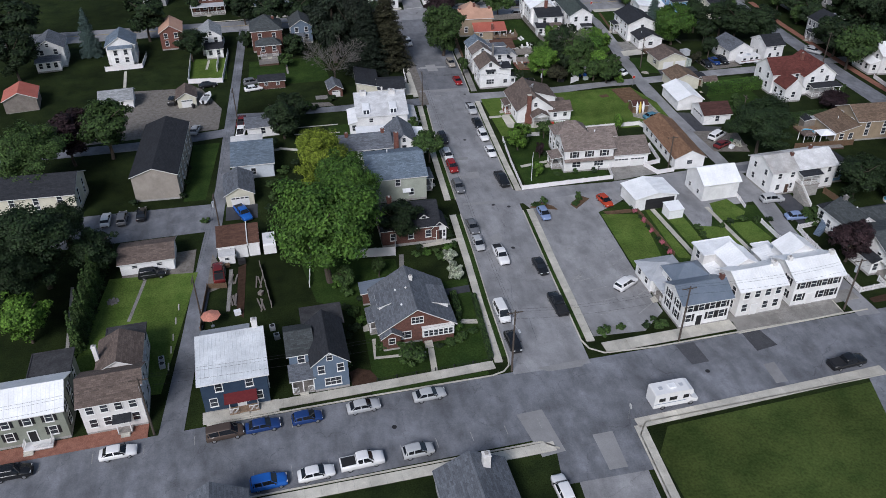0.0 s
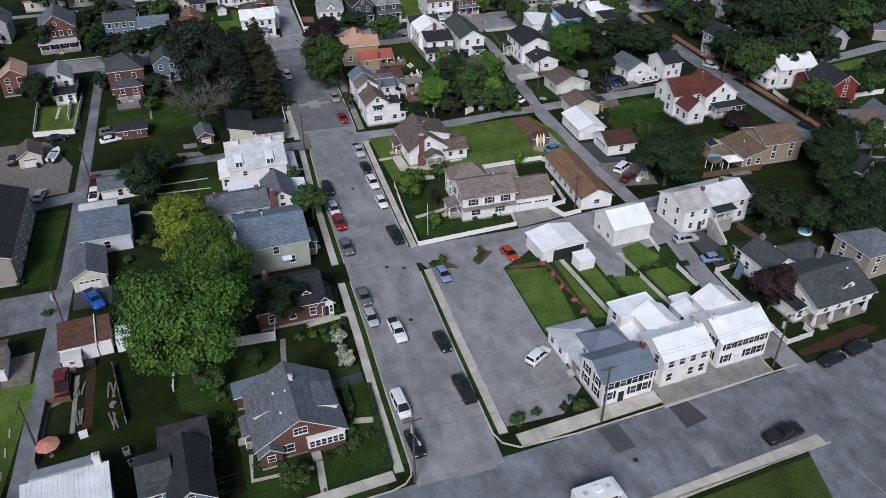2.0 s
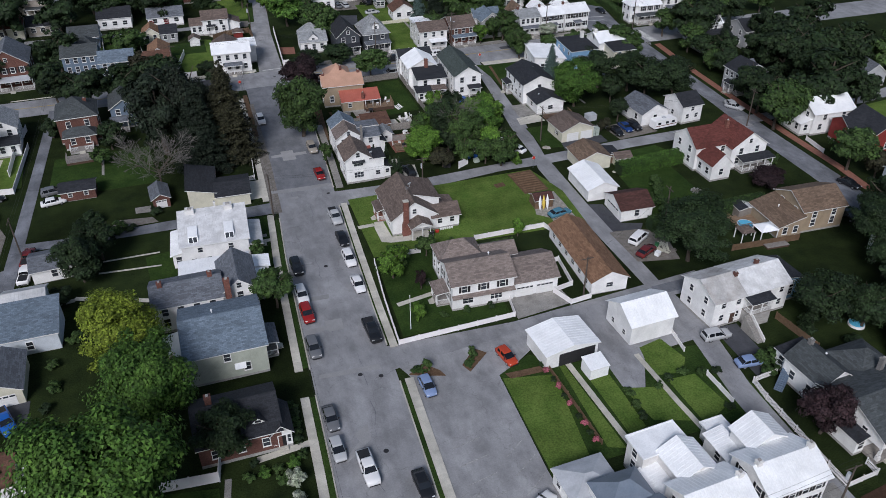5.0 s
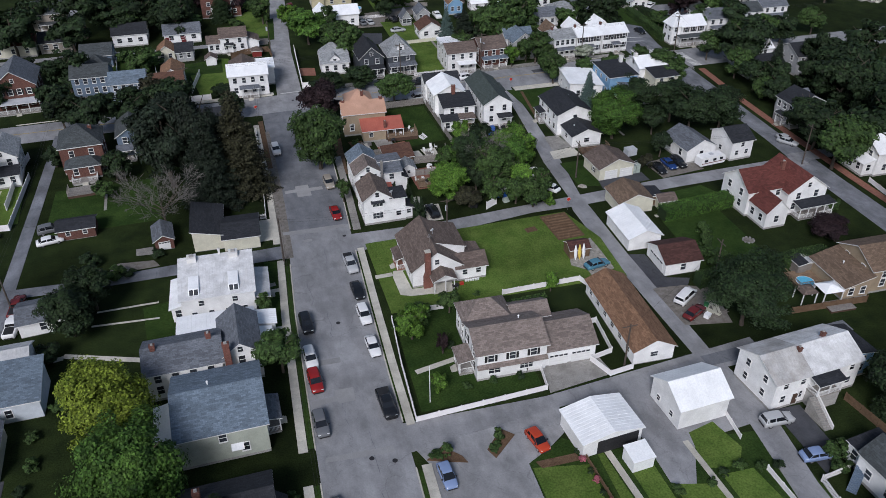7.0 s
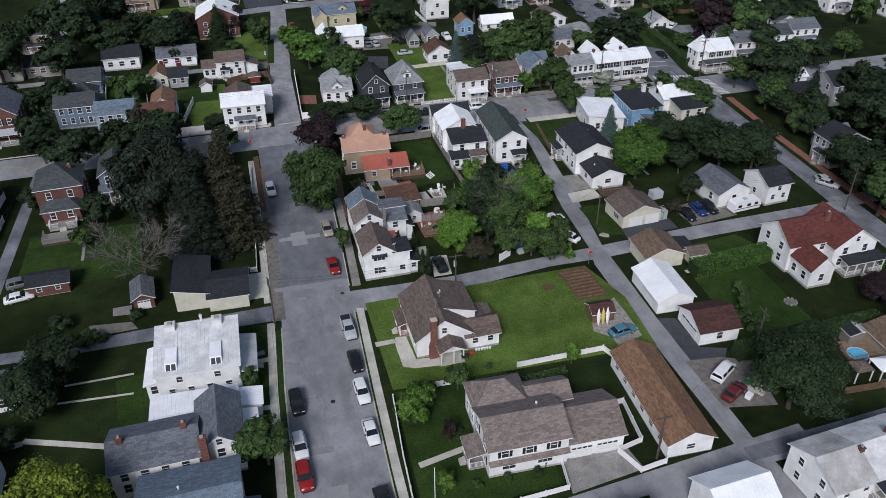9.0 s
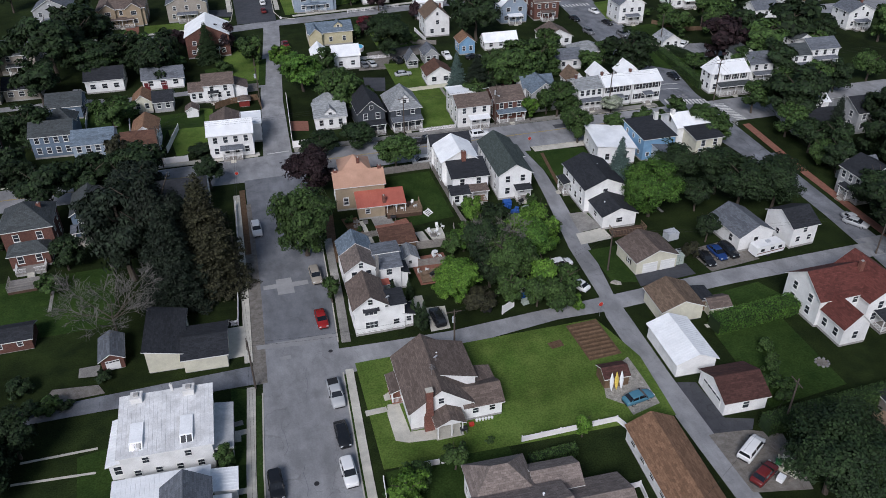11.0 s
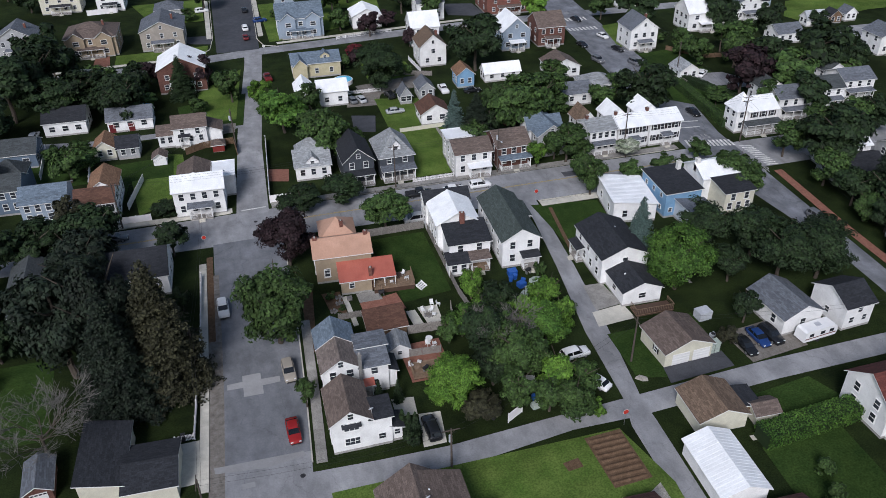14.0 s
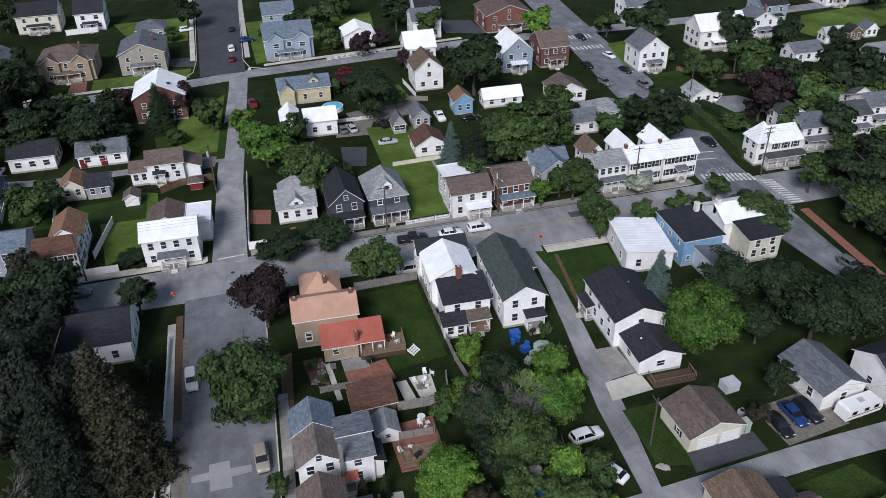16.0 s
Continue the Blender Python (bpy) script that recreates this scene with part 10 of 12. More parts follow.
# ---- vehicles in place ----
car("sedan", "white", -24.6, 73.9, 3, "parked at the kerb of the street")
car("van", "brown", -11.5, 74.4, 4, "parked at the kerb of the street")
car("sedan", "blue", -6.7, 74.7, 4, "parked at the kerb of the street")
car("hatch", "blue", -1.0, 74.9, 4, "parked at the kerb of the street")
car("sedan", "silver", 6.5, 75.4, 4, "parked at the kerb of the street")
car("sedan", "silver", 15.5, 75.7, 4, "parked at the kerb of the street")
car("suv", "bright_blue", -6.2, 65.3, 4, "parked at the kerb of the street")
car("sedan", "white", -0.5, 65.5, 4, "parked at the kerb of the street")
car("pickup", "white", 5.2, 66.2, 4, "parked at the kerb of the street")
car("hatch", "silver", 12.3, 66.4, 4, "parked at the kerb of the street")
car("suv", "black", -36.8, 73.2, 3, "parked at the kerb of the street")
car("pickup", "black", 74.9, 69.7, 4, "parked at the kerb of the street")
car("suv", "white", 28.1, 56.9, 93, "parked at the kerb of the street")
car("sedan", "black", 29.6, 83.8, -88, "parked at the kerb of the street")
car("van", "white", 29.8, 90.7, -88, "parked at the kerb of the street")
car("pickup", "white", 33.7, 105.7, -88, "parked at the kerb of the street")
car("sedan", "black", 39.3, 101.1, -88, "parked at the kerb of the street")
car("pickup", "black", 38.9, 90.9, 92, "parked at the kerb of the street")
car("hatch", "silver", 30.8, 109.8, -88, "parked at the kerb of the street")
car("sedan", "grey", 31.1, 115.3, -88, "parked at the kerb of the street")
car("suv", "grey", 31.7, 129.7, -88, "parked at the kerb of the street")
car("suv", "red", 32.3, 137.9, -88, "parked at the kerb of the street")
car("suv", "white", 32.4, 142.8, -88, "parked at the kerb of the street")
car("suv", "black", 33.0, 150.8, -88, "parked at the kerb of the street")
car("pickup", "black", 40.8, 130.8, -88, "parked at the kerb of the street")
car("sedan", "white", 41.6, 142.8, -88, "parked at the kerb of the street")
car("suv", "white", 41.9, 150.3, -88, "parked at the kerb of the street")
car("sedan", "black", 42.2, 156.8, -88, "parked at the kerb of the street")
car("pickup", "silver", 42.6, 164.6, -88, "parked at the kerb of the street")
car("sedan", "red", 43.2, 181.6, -88, "parked at the kerb of the street")
car("suv", "champagne", 44.0, 193.4, -88, "parked at the kerb of the street")
car("suv", "white", 35.7, 211.2, -88, "parked at the kerb of the street")
car("hatch", "pale_blue", 45.0, 116.8, -88, "parked in the car park")
car("hatch", "orange_red", 57.7, 118.8, -80, "parked in the car park")
car("suv", "white", 51.4, 93.6, 29, "parked in the car park")
car("sedan", "white", -34.0, 131.5, 92, "parked in the car park")
car("suv", "grey", -31.1, 131.3, 92, "parked in the car park")
car("sedan", "black", -27.8, 132.2, 92, "parked in the car park")
car("suv", "black", -24.0, 112.3, 2, "parked beside the alley")
car("sedan", "silver", -19.9, 166.6, 80, "parked beside the alley")
car("pickup", "bright_blue", -9.4, 128.7, -68, "parked beside the alley")
car("suv", "grey", -7.3, 191.5, 10, "parked beside the alley")
car("sedan", "white", -7.0, 187.4, 10, "parked beside the alley")
car("suv", "black", -26.0, 183.9, 85, "parked in a back yard")
car("sedan", "black", -18.1, 192.0, 10, "parked in a back yard")
car("pickup", "white", -9.9, 163.6, 85, "parked beside the alley")
car("pickup", "maroon", -9.9, 168.6, 85, "parked beside the alley")
car("pickup", "maroon", -13.3, 110.3, 95, "parked in a back yard")
car("suv", "black", 60.7, 176.8, 92, "parked beside the alley")
car("van", "white", 91.8, 139.6, 31, "parked in a back yard")
car("sedan", "maroon", 91.0, 135.7, 26, "parked in a back yard")
car("sedan", "teal", 82.4, 152.0, 8, "parked in a back yard")
car("suv", "silver", 89.0, 112.8, -4, "parked in a back yard")
car("sedan", "pale_blue", 90.2, 106.3, -6, "parked in a back yard")
car("suv", "white", 84.8, 184.8, 5, "parked on worn grass beside the alley")
car("sedan", "white", 85.2, 178.6, 120, "parked beside the alley")
car("sedan", "black", 109.7, 179.1, -90, "parked in a back yard")
car("sedan", "blue", 112.6, 180.2, -88, "parked in a back yard")
car("suv", "black", 114.7, 180.1, -84, "parked in a back yard")
car("suv", "white", 87.9, 238.0, -2, "parked at the kerb of the street")
car("sedan", "white", 82.4, 237.9, -2, "parked at the kerb of the street")
car("pickup", "black", 75.2, 238.2, -2, "parked at the kerb of the street")
car("van", "silver", 72.2, 228.9, 178, "parked at the kerb of the street")
car("sedan", "grey", 16.8, 239.0, -2, "parked at the kerb of the street")
car("sedan", "grey", 17.8, 238.8, -2, "parked at the kerb of the street")
car("pickup", "maroon", 52.5, 312.4, 95, "parked beside the alley")
car("sedan", "silver", 80.1, 279.7, 0, "parked beside the alley")
car("sedan", "grey", 71.3, 289.8, 100, "parked in a back yard")
car("sedan", "silver", 73.6, 289.7, 100, "parked in a back yard")
car("suv", "black", 81.0, 289.9, 100, "parked in a back yard")
car("suv", "black", 84.0, 290.6, 100, "parked in a back yard")
car("pickup", "white", 95.1, 289.6, 90, "parked beside the alley")
car("sedan", "black", 102.0, 286.5, 0, "parked beside the alley")
car("sedan", "black", 51.1, 378.1, 92, "parked at the kerb of the street")
car("suv", "white", 49.9, 358.2, 92, "parked at the kerb of the street")
car("sedan", "maroon", 49.4, 349.0, 92, "parked at the kerb of the street")
car("suv", "blue", 55.1, 364.7, 10, "parked on a drive")
car("suv", "white", 37.3, 381.9, 10, "parked on a drive")
car("sedan", "black", 143.4, 309.8, -80, "parked at the kerb of the street")
car("suv", "grey", 142.1, 296.7, -80, "parked at the kerb of the street")
car("sedan", "black", 151.5, 303.2, -80, "parked at the kerb of the street")
car("suv", "grey", 150.8, 291.6, -80, "parked at the kerb of the street")
car("sedan", "white", 152.6, 315.3, -80, "parked at the kerb of the street")
car("sedan", "black", 151.8, 332.7, -80, "parked at the kerb of the street")
car("sedan", "black", 147.9, 256.7, -88, "parked at the kerb of the street")
car("sedan", "white", 163.6, 278.3, 40, "parked in a back yard")
car("sedan", "silver", 142.8, 182.7, -85, "parked at the kerb of the street")
car("suv", "grey", 143.8, 207.0, -85, "parked at the kerb of the street")
car("sedan", "black", 91.1, 79.1, 8, "parked in a back yard")
car("suv", "black", 96.4, 79.8, 8, "parked in a back yard")
car("sedan", "silver", 142.5, 181.5, -60, "parked at the kerb of the street")
car("sedan", "black", 141.2, 143.1, -75, "parked at the kerb of the street")
car("suv", "black", 132.0, 133.6, -75, "parked at the kerb of the street")
car("sedan", "black", 138.0, 122.9, -75, "parked at the kerb of the street")
car("sedan", "silver", 1.1, 328.6, 0, "parked at the kerb of the street")
car("suv", "black", 6.4, 329.5, 0, "parked at the kerb of the street")
car("sedan", "white", 163.9, 279.2, 30, "parked in a back yard")
car("sedan", "white", -3.1, 291.5, 80, "parked in a back yard")
car("sedan", "black", 195.1, 292.9, 5, "parked in a back yard")


# ---- fences, poles and wires ----
fence([(45.8, 148.2), (44.7, 138), (43.9, 126.9), (62.7, 127.3), (63.4, 131.2)], 0.95, label="long white vinyl fence round a front lawn")
fence([(64.4, 149.4), (77.8, 149.2), (78.6, 147.0)], 1.0, label="white vinyl fence between two lawns")
fence([(50.6, 149.0), (54.2, 148.8)], 1.0, label="short white vinyl fence beside a house")
fence([(73.6, 138.6), (75.6, 138.6), (74.7, 131.6), (71.0, 130.9), (72.3, 127.2), (76.0, 127.6)], 1.0, label="white vinyl fence beside a long outbuilding")
fence([(31.6, 200.0), (30.6, 184.4), (28.2, 184.4)], 1.1, kind="picket", label="white picket fence along a shaded yard")
fence([(32.6, 222.0), (31.8, 201.0)], 1.1, kind="picket", label="white picket fence along the pavement")
fence([(48.2, 272.6), (46.4, 244.4), (54, 244.0)], 1.7, label="tall white vinyl fence beside a lane")
fence([(18.6, 244.6), (24.0, 244.4)], 1.5, label="white vinyl fence between two houses")
fence([(75.4, 243.9), (84.0, 243.9)], 1.0, kind="picket", label="white picket fence along the main street")
fence([(73.0, 180.6), (73.3, 176.5), (70.9, 175.2)], 1.6, label="tall white vinyl screen by the alley")
fence([(-23.4, 214.0), (-23.0, 195.2), (-14.6, 194.2), (-13.6, 214.6)], 1.3, label="white vinyl fence round a back lawn")
fence([(9.4, 110.6), (16.2, 110.0), (16.6, 112.6)], 1.8, label="white vinyl screen fence behind a house")
fence([(92.4, 103.4), (88.2, 103.0), (87.8, 99.7), (87.5, 87.6), (87.4, 84.2), (92.3, 84.6), (92.3, 86.4)], 1.1, kind="picket", label="white picket fence beside the alley")
fence([(73.2, 225.4), (73.0, 204.6), (73.6, 198.0)], 1.5, kind="board", mat="wood_grey", label="weathered grey board fence between yards")
fence([(62.2, 226.2), (72.8, 226.2)], 1.6, kind="board", mat="wood_grey", label="weathered grey board fence by the main street")
fence([(53.0, 203.6), (58.6, 203.4)], 1.2, kind="board", mat="wood_grey", label="low weathered board fence")
fence([(62.6, 197.0), (69.8, 196.5), (70.6, 201.0)], 1.7, kind="board", mat="wood_grey", label="brown board fence behind a patio")
fence([(60.8, 191.9), (66.2, 191.5)], 1.4, kind="board", mat="wood_grey", label="grey board fence across a patio")
fence([(-44.6, 208.0), (-35.4, 208.6), (-35.2, 217.0)], 1.3, kind="panel", label="white fence behind a clapboard house")
fence([(-16.2, 202.0), (-16.0, 214.0), (-14.8, 224.0)], 1.5, label="white vinyl fence along the alley")
fence([(30.8, 271.6), (34.6, 273.8), (41.2, 274.4), (41.6, 268.2)], 1.6, kind="board", mat="boards_brown", label="dark brown board fence round a yard")
fence([(95.2, 301), (88, 304), (81, 303.2)], 1.3, kind="board", mat="wood_grey", label="board fence behind sheds")
fence([(77, 262), (76.4, 247)], 1.0, kind="rail", mat="wood_grey", label="low rail fence beside a bright lawn")
fence([(78.6, 268.4), (90.6, 268.6)], 1.0, kind="panel", mat="siding_cream", label="cream fence beside an alley")
fence([(83.6, 117.2), (82.8, 111.7)], 0.8, label="short white vinyl fence beside a garden")
fence([(22.0, 262), (19.6, 250)], 1.5, label="white vinyl fence between gardens")
fence([(11.4, 262), (10.2, 278)], 1.4, label="white vinyl fence across back gardens")
fence([(-6.6, 111.5), (-5.0, 100.0)], 1.1, kind="board", mat="wood_grey", label="broken board fence along a yard")
fence([(2.2, 117), (1.2, 104)], 1.0, kind="rail", mat="vinyl_white", label="white rail fence between back yards")
fence([(9.0, 80.2), (25.6, 80.9), (26.2, 91)], 0.6, kind="iron", mat="trim_black", label="low black iron fence round a front lawn")
fence([(105.4, 131.4), (118.6, 130.4)], 1.3, kind="board", mat="boards_brown", label="brown board fence behind a yard")
fence([(152.6, 286), (160, 264), (164, 252)], 1.2, kind="board", mat="wood_grey", label="old fence along the side street")
for x, y, hh, yaw, arms, tr, lp in ((27.9, 78.4, 11.0, 2, 1, True, True), (54.0, 79.6, 10.0, 2, 1, False, False), (-15.4, 98.0, 9.0, 88, 1, False, False), (-20.6, 76.6, 10.0, 2, 1, True, False), (82.4, 81.0, 9.6, 2, 1, True, False), (32.0, 169.3, 8.8, 88, 1, False, False),
                                    (61.5, 170.2, 6.8, 0, 1, True, False), (92.2, 181.4, 8.2, 88, 1, False, False), (41.6, 271.2, 9.6, 88, 1, True, False), (149.6, 240.2, 11.0, 0, 2, True, False), (122.3, 242.8, 9.6, 0, 1, False, False), (93.3, 242.8, 10.0, 0, 1, True, True), (31.6, 197.0, 8.8, 88, 1, False, False),
                                    (71.5, 242.9, 9.6, 0, 1, False, False), (18.8, 243.0, 9.6, 0, 1, False, False), (156.0, 278.6, 10.0, 80, 1, False, False), (75.2, 128.6, 7.6, 0, 1, False, False), (-13.2, 122.0, 9.0, 88, 1, True, False), (-10.6, 168.0, 9.0, 88, 1, False, False), (139.4, 172.6, 9.0, 88, 1, False, False), (98.6, 142.2, 8.4, 88, 1, False, False), (-46.0, 74.4, 10.0, 2, 1, False, False)):
    utility_pole(x, y, hh, yaw, arms, tr, lp)
part_pole = single("flag_pole", Geo().rod((0, 0, 0), (0, 0, 6.4), 0.06, 0.035, 8).rod((0, 0, 6.4), (0, 0, 6.5), 0.08, 0.02, 8), "metal_white", pose(46.6, 129.8, 0.04), "slim white metal flag pole on a lawn", "flag pole")
wires([(-46, 74.4, 9.5), (-20.6, 76.6, 9.5), (27.9, 78.4, 10.4), (54, 79.6, 9.5), (82.4, 81, 9.1), (140, 84, 9.5)], 0.9, yaw=92)
wires([(27.9, 78.4, 9.4), (29.4, 122, 9.0), (32.0, 169.3, 8.3), (31.6, 197, 8.3), (34, 229, 8.6)], 1.0, (0.0, 0.4), 0)
wires([(-15.4, 98, 8.5), (-13.2, 122, 8.5), (-10.6, 168, 8.5), (-8.6, 232, 8.8)], 1.0, (0.0, 0.5), 0)
wires([(32.0, 169.3, 8.2), (61.5, 170.2, 6.3), (92.2, 181.4, 7.6), (139.4, 172.6, 8.4)], 0.8, (-0.4, 0.4), 90)
wires([(-60, 243, 9), (18.8, 243, 9.1), (41.6, 271.2, 9.1)], 0.8, (0.0, 0.5), 90)
wires([(18.8, 243, 9.1), (71.5, 242.9, 9.1), (93.3, 242.8, 9.5), (122.3, 242.8, 9.1), (149.6, 240.2, 10.4), (220, 238, 10)], 0.7, (-1.0, 0.0, 1.0), 90)
wires([(149.6, 240.2, 9.6), (156, 278.6, 9.5), (163, 340, 9.5)], 0.7, (-0.5, 0.5), 0)
wires([(149.6, 240.2, 9.6), (139.4, 172.6, 8.5)], 0.9, (-0.5, 0.5), 0)
wires([(75.2, 128.6, 7.2), (98.6, 142.2, 7.9)], 0.5, (0.0,), 0)


def stop_sign(x, y, yaw=0, back="lamp_red"):
    s = thing("stop_sign", pose(x, y, 0, 0, 0, yaw), "red octagonal stop sign on a steel post", "road sign", "road signs")
    part("post", Geo().rod((0, 0, -0.1), (0, 0, 2.6), 0.035), "steel", s)
    part("sign_plate", Geo().rod((0, -0.05, 2.4), (0, -0.07, 2.4), 0.38, 0.38, 8), "red_plastic", s)
    part("sign_border", Geo().rod((0, -0.045, 2.4), (0, -0.05, 2.4), 0.42, 0.42, 8), "trim_white", s)
    return s


stop_sign(40.4, 66.4, 90), stop_sign(33.6, 231.2, 0), stop_sign(96.4, 229.0, 0), stop_sign(85.4, 170.4, 0), stop_sign(53.6, 333.0, 180)
fence([(147.1, 162.3), (146.3, 156.0)], 1.0, label="white fence panels beside a brick footway")
fence([(164.2, 153.6), (172.5, 153.2)], 1.3, label="white vinyl fence behind a red house")
fence([(75.7, 339.0), (93.2, 341.0)], 1.0, kind="rail", mat="vinyl_white", label="white rail fence along a back street")
fence([(70.4, 294.8), (79.7, 294.6)], 1.0, kind="picket", label="white picket fence behind parked cars")
fence([(92.2, 314.9), (93.0, 304.4)], 1.2, label="white fence across a back lawn")
fence([(11.5, 364.7), (12.8, 352.0)], 1.8, label="tall white fence between two new houses")
fence([(9.7, 391.0), (0.4, 390.4)], 1.8, label="tall white fence behind a tan house")
fence([(164.8, 299.4), (172.0, 290.0), (182, 288)], 1.3, kind="board", mat="boards_brown", label="brown board fence behind a white house")

fence([(62.5, 115.3), (62.9, 100.0)], 0.8, kind="board", mat="boards_brown", label="low dark board fence behind rose bushes")
fence([(83.0, 106.4), (83.1, 100.6)], 0.9, label="white vinyl fence between a garden and the alley")
fence([(1.2, 268.8), (0.4, 284.0)], 1.3, label="white vinyl fence between two back gardens")


# ---- motorhome, trailers, boat ----
def motorhome(x, y, yaw):
    t = thing("motorhome", pose(x, y, 0.03, 0, 0, yaw), "white motorhome with over-cab bunk parked at the kerb", "motorhome", "vehicles in the streets and yards")
    prof = [(-3.3, 0.45), (1.5, 0.45), (3.1, 0.5), (3.2, 1.0), (2.3, 1.25), (1.7, 1.9), (2.3, 2.05), (2.2, 2.75), (1.6, 2.95), (-3.2, 2.95), (-3.3, 2.8)]
    part("body", Geo().loft([[(a, -1.12, b) for a, b in prof], [(a, 1.12, b) for a, b in prof]]), "paint_car_white", t)
    part("windscreen", Geo().face([(2.32, -0.95, 1.27), (2.32, 0.95, 1.27), (1.74, 0.95, 1.86), (1.74, -0.95, 1.86)]), "car_glass", t)
    for sy in (-1, 1):
        for u, w in ((-2.2, 0.9), (-0.6, 1.1), (1.25, 0.8)):
            part("side_window", Geo().box(u - w / 2, u + w / 2, sy * 1.125 - 0.02, sy * 1.125 + 0.02, 1.55, 2.15), "car_glass", t)
        part("stripe", Geo().box(-3.25, 1.4, sy * 1.125 - 0.012, sy * 1.125 + 0.012, 1.12, 1.22), "siding_steel", t)
        for u in (-1.9, 2.2):
            w = part("wheel", Geo().rod((u, sy * 1.0 - 0.12, 0.36), (u, sy * 1.0 + 0.12, 0.36), 0.37, 0.37, 14), "rubber", t)
            part("rim", Geo().rod((u, sy * 1.0 - 0.13, 0.36), (u, sy * 1.0 + 0.13, 0.36), 0.2, 0.2, 10), "rim", w)
    part("air_conditioner", Geo().box(-0.9, 0.0, -0.4, 0.4, 2.94, 3.2), "metal_white", t)
    part("roof_vent", Geo().box(-2.4, -1.9, -0.3, 0.2, 2.94, 3.06), "metal_grey", t)
    part("roof_hatch", Geo().box(0.6, 1.1, -0.25, 0.25, 2.94, 3.04), "metal_grey", t)


def camper(x, y, yaw, length=5.6, label="white travel trailer parked behind a house"):
    t = thing("travel_trailer", pose(x, y, 0.03, 0, 0, yaw), label, "trailer", "vehicles in the streets and yards")
    L = length / 2
    prof = [(-L, 0.6), (L - 0.3, 0.55), (L, 1.2), (L - 0.25, 2.2), (L - 0.6, 2.45), (-L + 0.5, 2.45), (-L + 0.15, 2.2)]
    part("body", Geo().loft([[(a, -1.05, b) for a, b in prof], [(a, 1.05, b) for a, b in prof]]), "paint_car_white", t)
    for u in (-L * 0.6, 0.2, L * 0.6):
        part("side_window", Geo().box(u - 0.4, u + 0.4, -1.075, -1.04, 1.4, 1.95), "car_glass", t)
    part("stripe", Geo().box(-L + 0.2, L - 0.3, -1.07, -1.045, 1.05, 1.2), "maroon", t)
    for sy in (-1, 1):
        part("wheel", Geo().rod((-0.3, sy * 0.92 - 0.1, 0.33), (-0.3, sy * 0.92 + 0.1, 0.33), 0.33, 0.33, 12), "rubber", t)
    part("drawbar", Geo().rod((L - 0.3, 0, 0.5), (L + 1.0, 0, 0.45), 0.05).rod((L + 0.8, 0, 0.05), (L + 0.8, 0, 0.5), 0.04), "steel", t)
    part("air_conditioner", Geo().box(-0.5, 0.3, -0.35, 0.35, 2.44, 2.66), "metal_grey", t)


def boat(x, y, yaw):
    t = thing("motor_boat", pose(x, y, 0.03, 0, 0, yaw), "white motor boat on a trailer in a gravel yard", "boat", "vehicles in the streets and yards")
    rings = []
    for u, w, zb, zt in ((-2.6, 0.95, 0.6, 1.35), (-0.8, 1.05, 0.55, 1.4), (1.0, 0.95, 0.6, 1.5), (2.2, 0.5, 0.8, 1.6), (2.8, 0.06, 1.2, 1.66)):
        rings.append([(u, 0, zb), (u, w * 0.8, zb + 0.3), (u, w, zt), (u, -w, zt), (u, -w * 0.8, zb + 0.3)])
    part("hull", Geo().loft(rings), "paint_car_white", t)
    part("cockpit", Geo().box(-2.2, 0.4, -0.7, 0.7, 1.4, 1.46), "siding_grey", t)
    part("windscreen", Geo().box(0.4, 0.5, -0.7, 0.7, 1.42, 1.8), "car_glass", t)
    part("trailer_frame", Geo().box(-2.2, 3.2, -0.06, 0.06, 0.42, 0.54).box(-1.4, -1.2, -1.0, 1.0, 0.38, 0.5), "steel", t)
    for sy in (-1, 1):
        part("wheel", Geo().rod((-1.3, sy * 1.0 - 0.1, 0.3), (-1.3, sy * 1.0 + 0.1, 0.3), 0.3, 0.3, 12), "rubber", t)
    part("outboard_motor", Geo().box(-2.95, -2.6, -0.2, 0.2, 0.7, 1.6), "black_plastic", t)


motorhome(47.4, 68.2, 2)
camper(121.0, 178.2, 5, 6.2)
camper(-4.8, 116.4, 92, 4.6, "white camper trailer in a littered yard")
boat(-18.0, 182.6, 75)


# ---- garden and yard things ----
def garden_chair(x, y, yaw, mat="trim_white", z=0.07):
    c = thing("garden_chair", pose(x, y, z, 0, 0, yaw), "pale garden chair with slatted back on a patio", "chair", "garden seats")
    part("seat", once(("seat", mat), lambda: Geo().box(-0.28, 0.28, -0.28, 0.28, 0.38, 0.44).mesh("seat", (mat,), False)), "", c)
    part("backrest", once(("backrest", mat), lambda: Geo().slab([(-0.28, 0.24, 0.44), (0.28, 0.24, 0.44), (0.28, 0.4, 0.95), (-0.28, 0.4, 0.95)], 0.05).mesh("backrest", (mat,), False)), "", c)
    for a in (-0.24, 0.24):
        for b in (-0.24, 0.24):
            part("leg", once(("cleg", mat), lambda: Geo().box(-0.025, 0.025, -0.025, 0.025, 0, 0.39).mesh("leg", (mat,), False)), "", c, at=pose(a, b, 0))


def round_table(x, y, mat="trim_white", z=0.07):
    t = thing("garden_table", pose(x, y, z), "round garden table on a patio", "table")
    part("tabletop", Geo().rod((0, 0, 0.70), (0, 0, 0.74), 0.55, 0.55, 16), mat, t)
    part("pedestal", Geo().rod((0, 0, 0), (0, 0, 0.70), 0.06, 0.05).rod((0, 0, 0), (0, 0, 0.04), 0.3, 0.25, 10), mat, t)


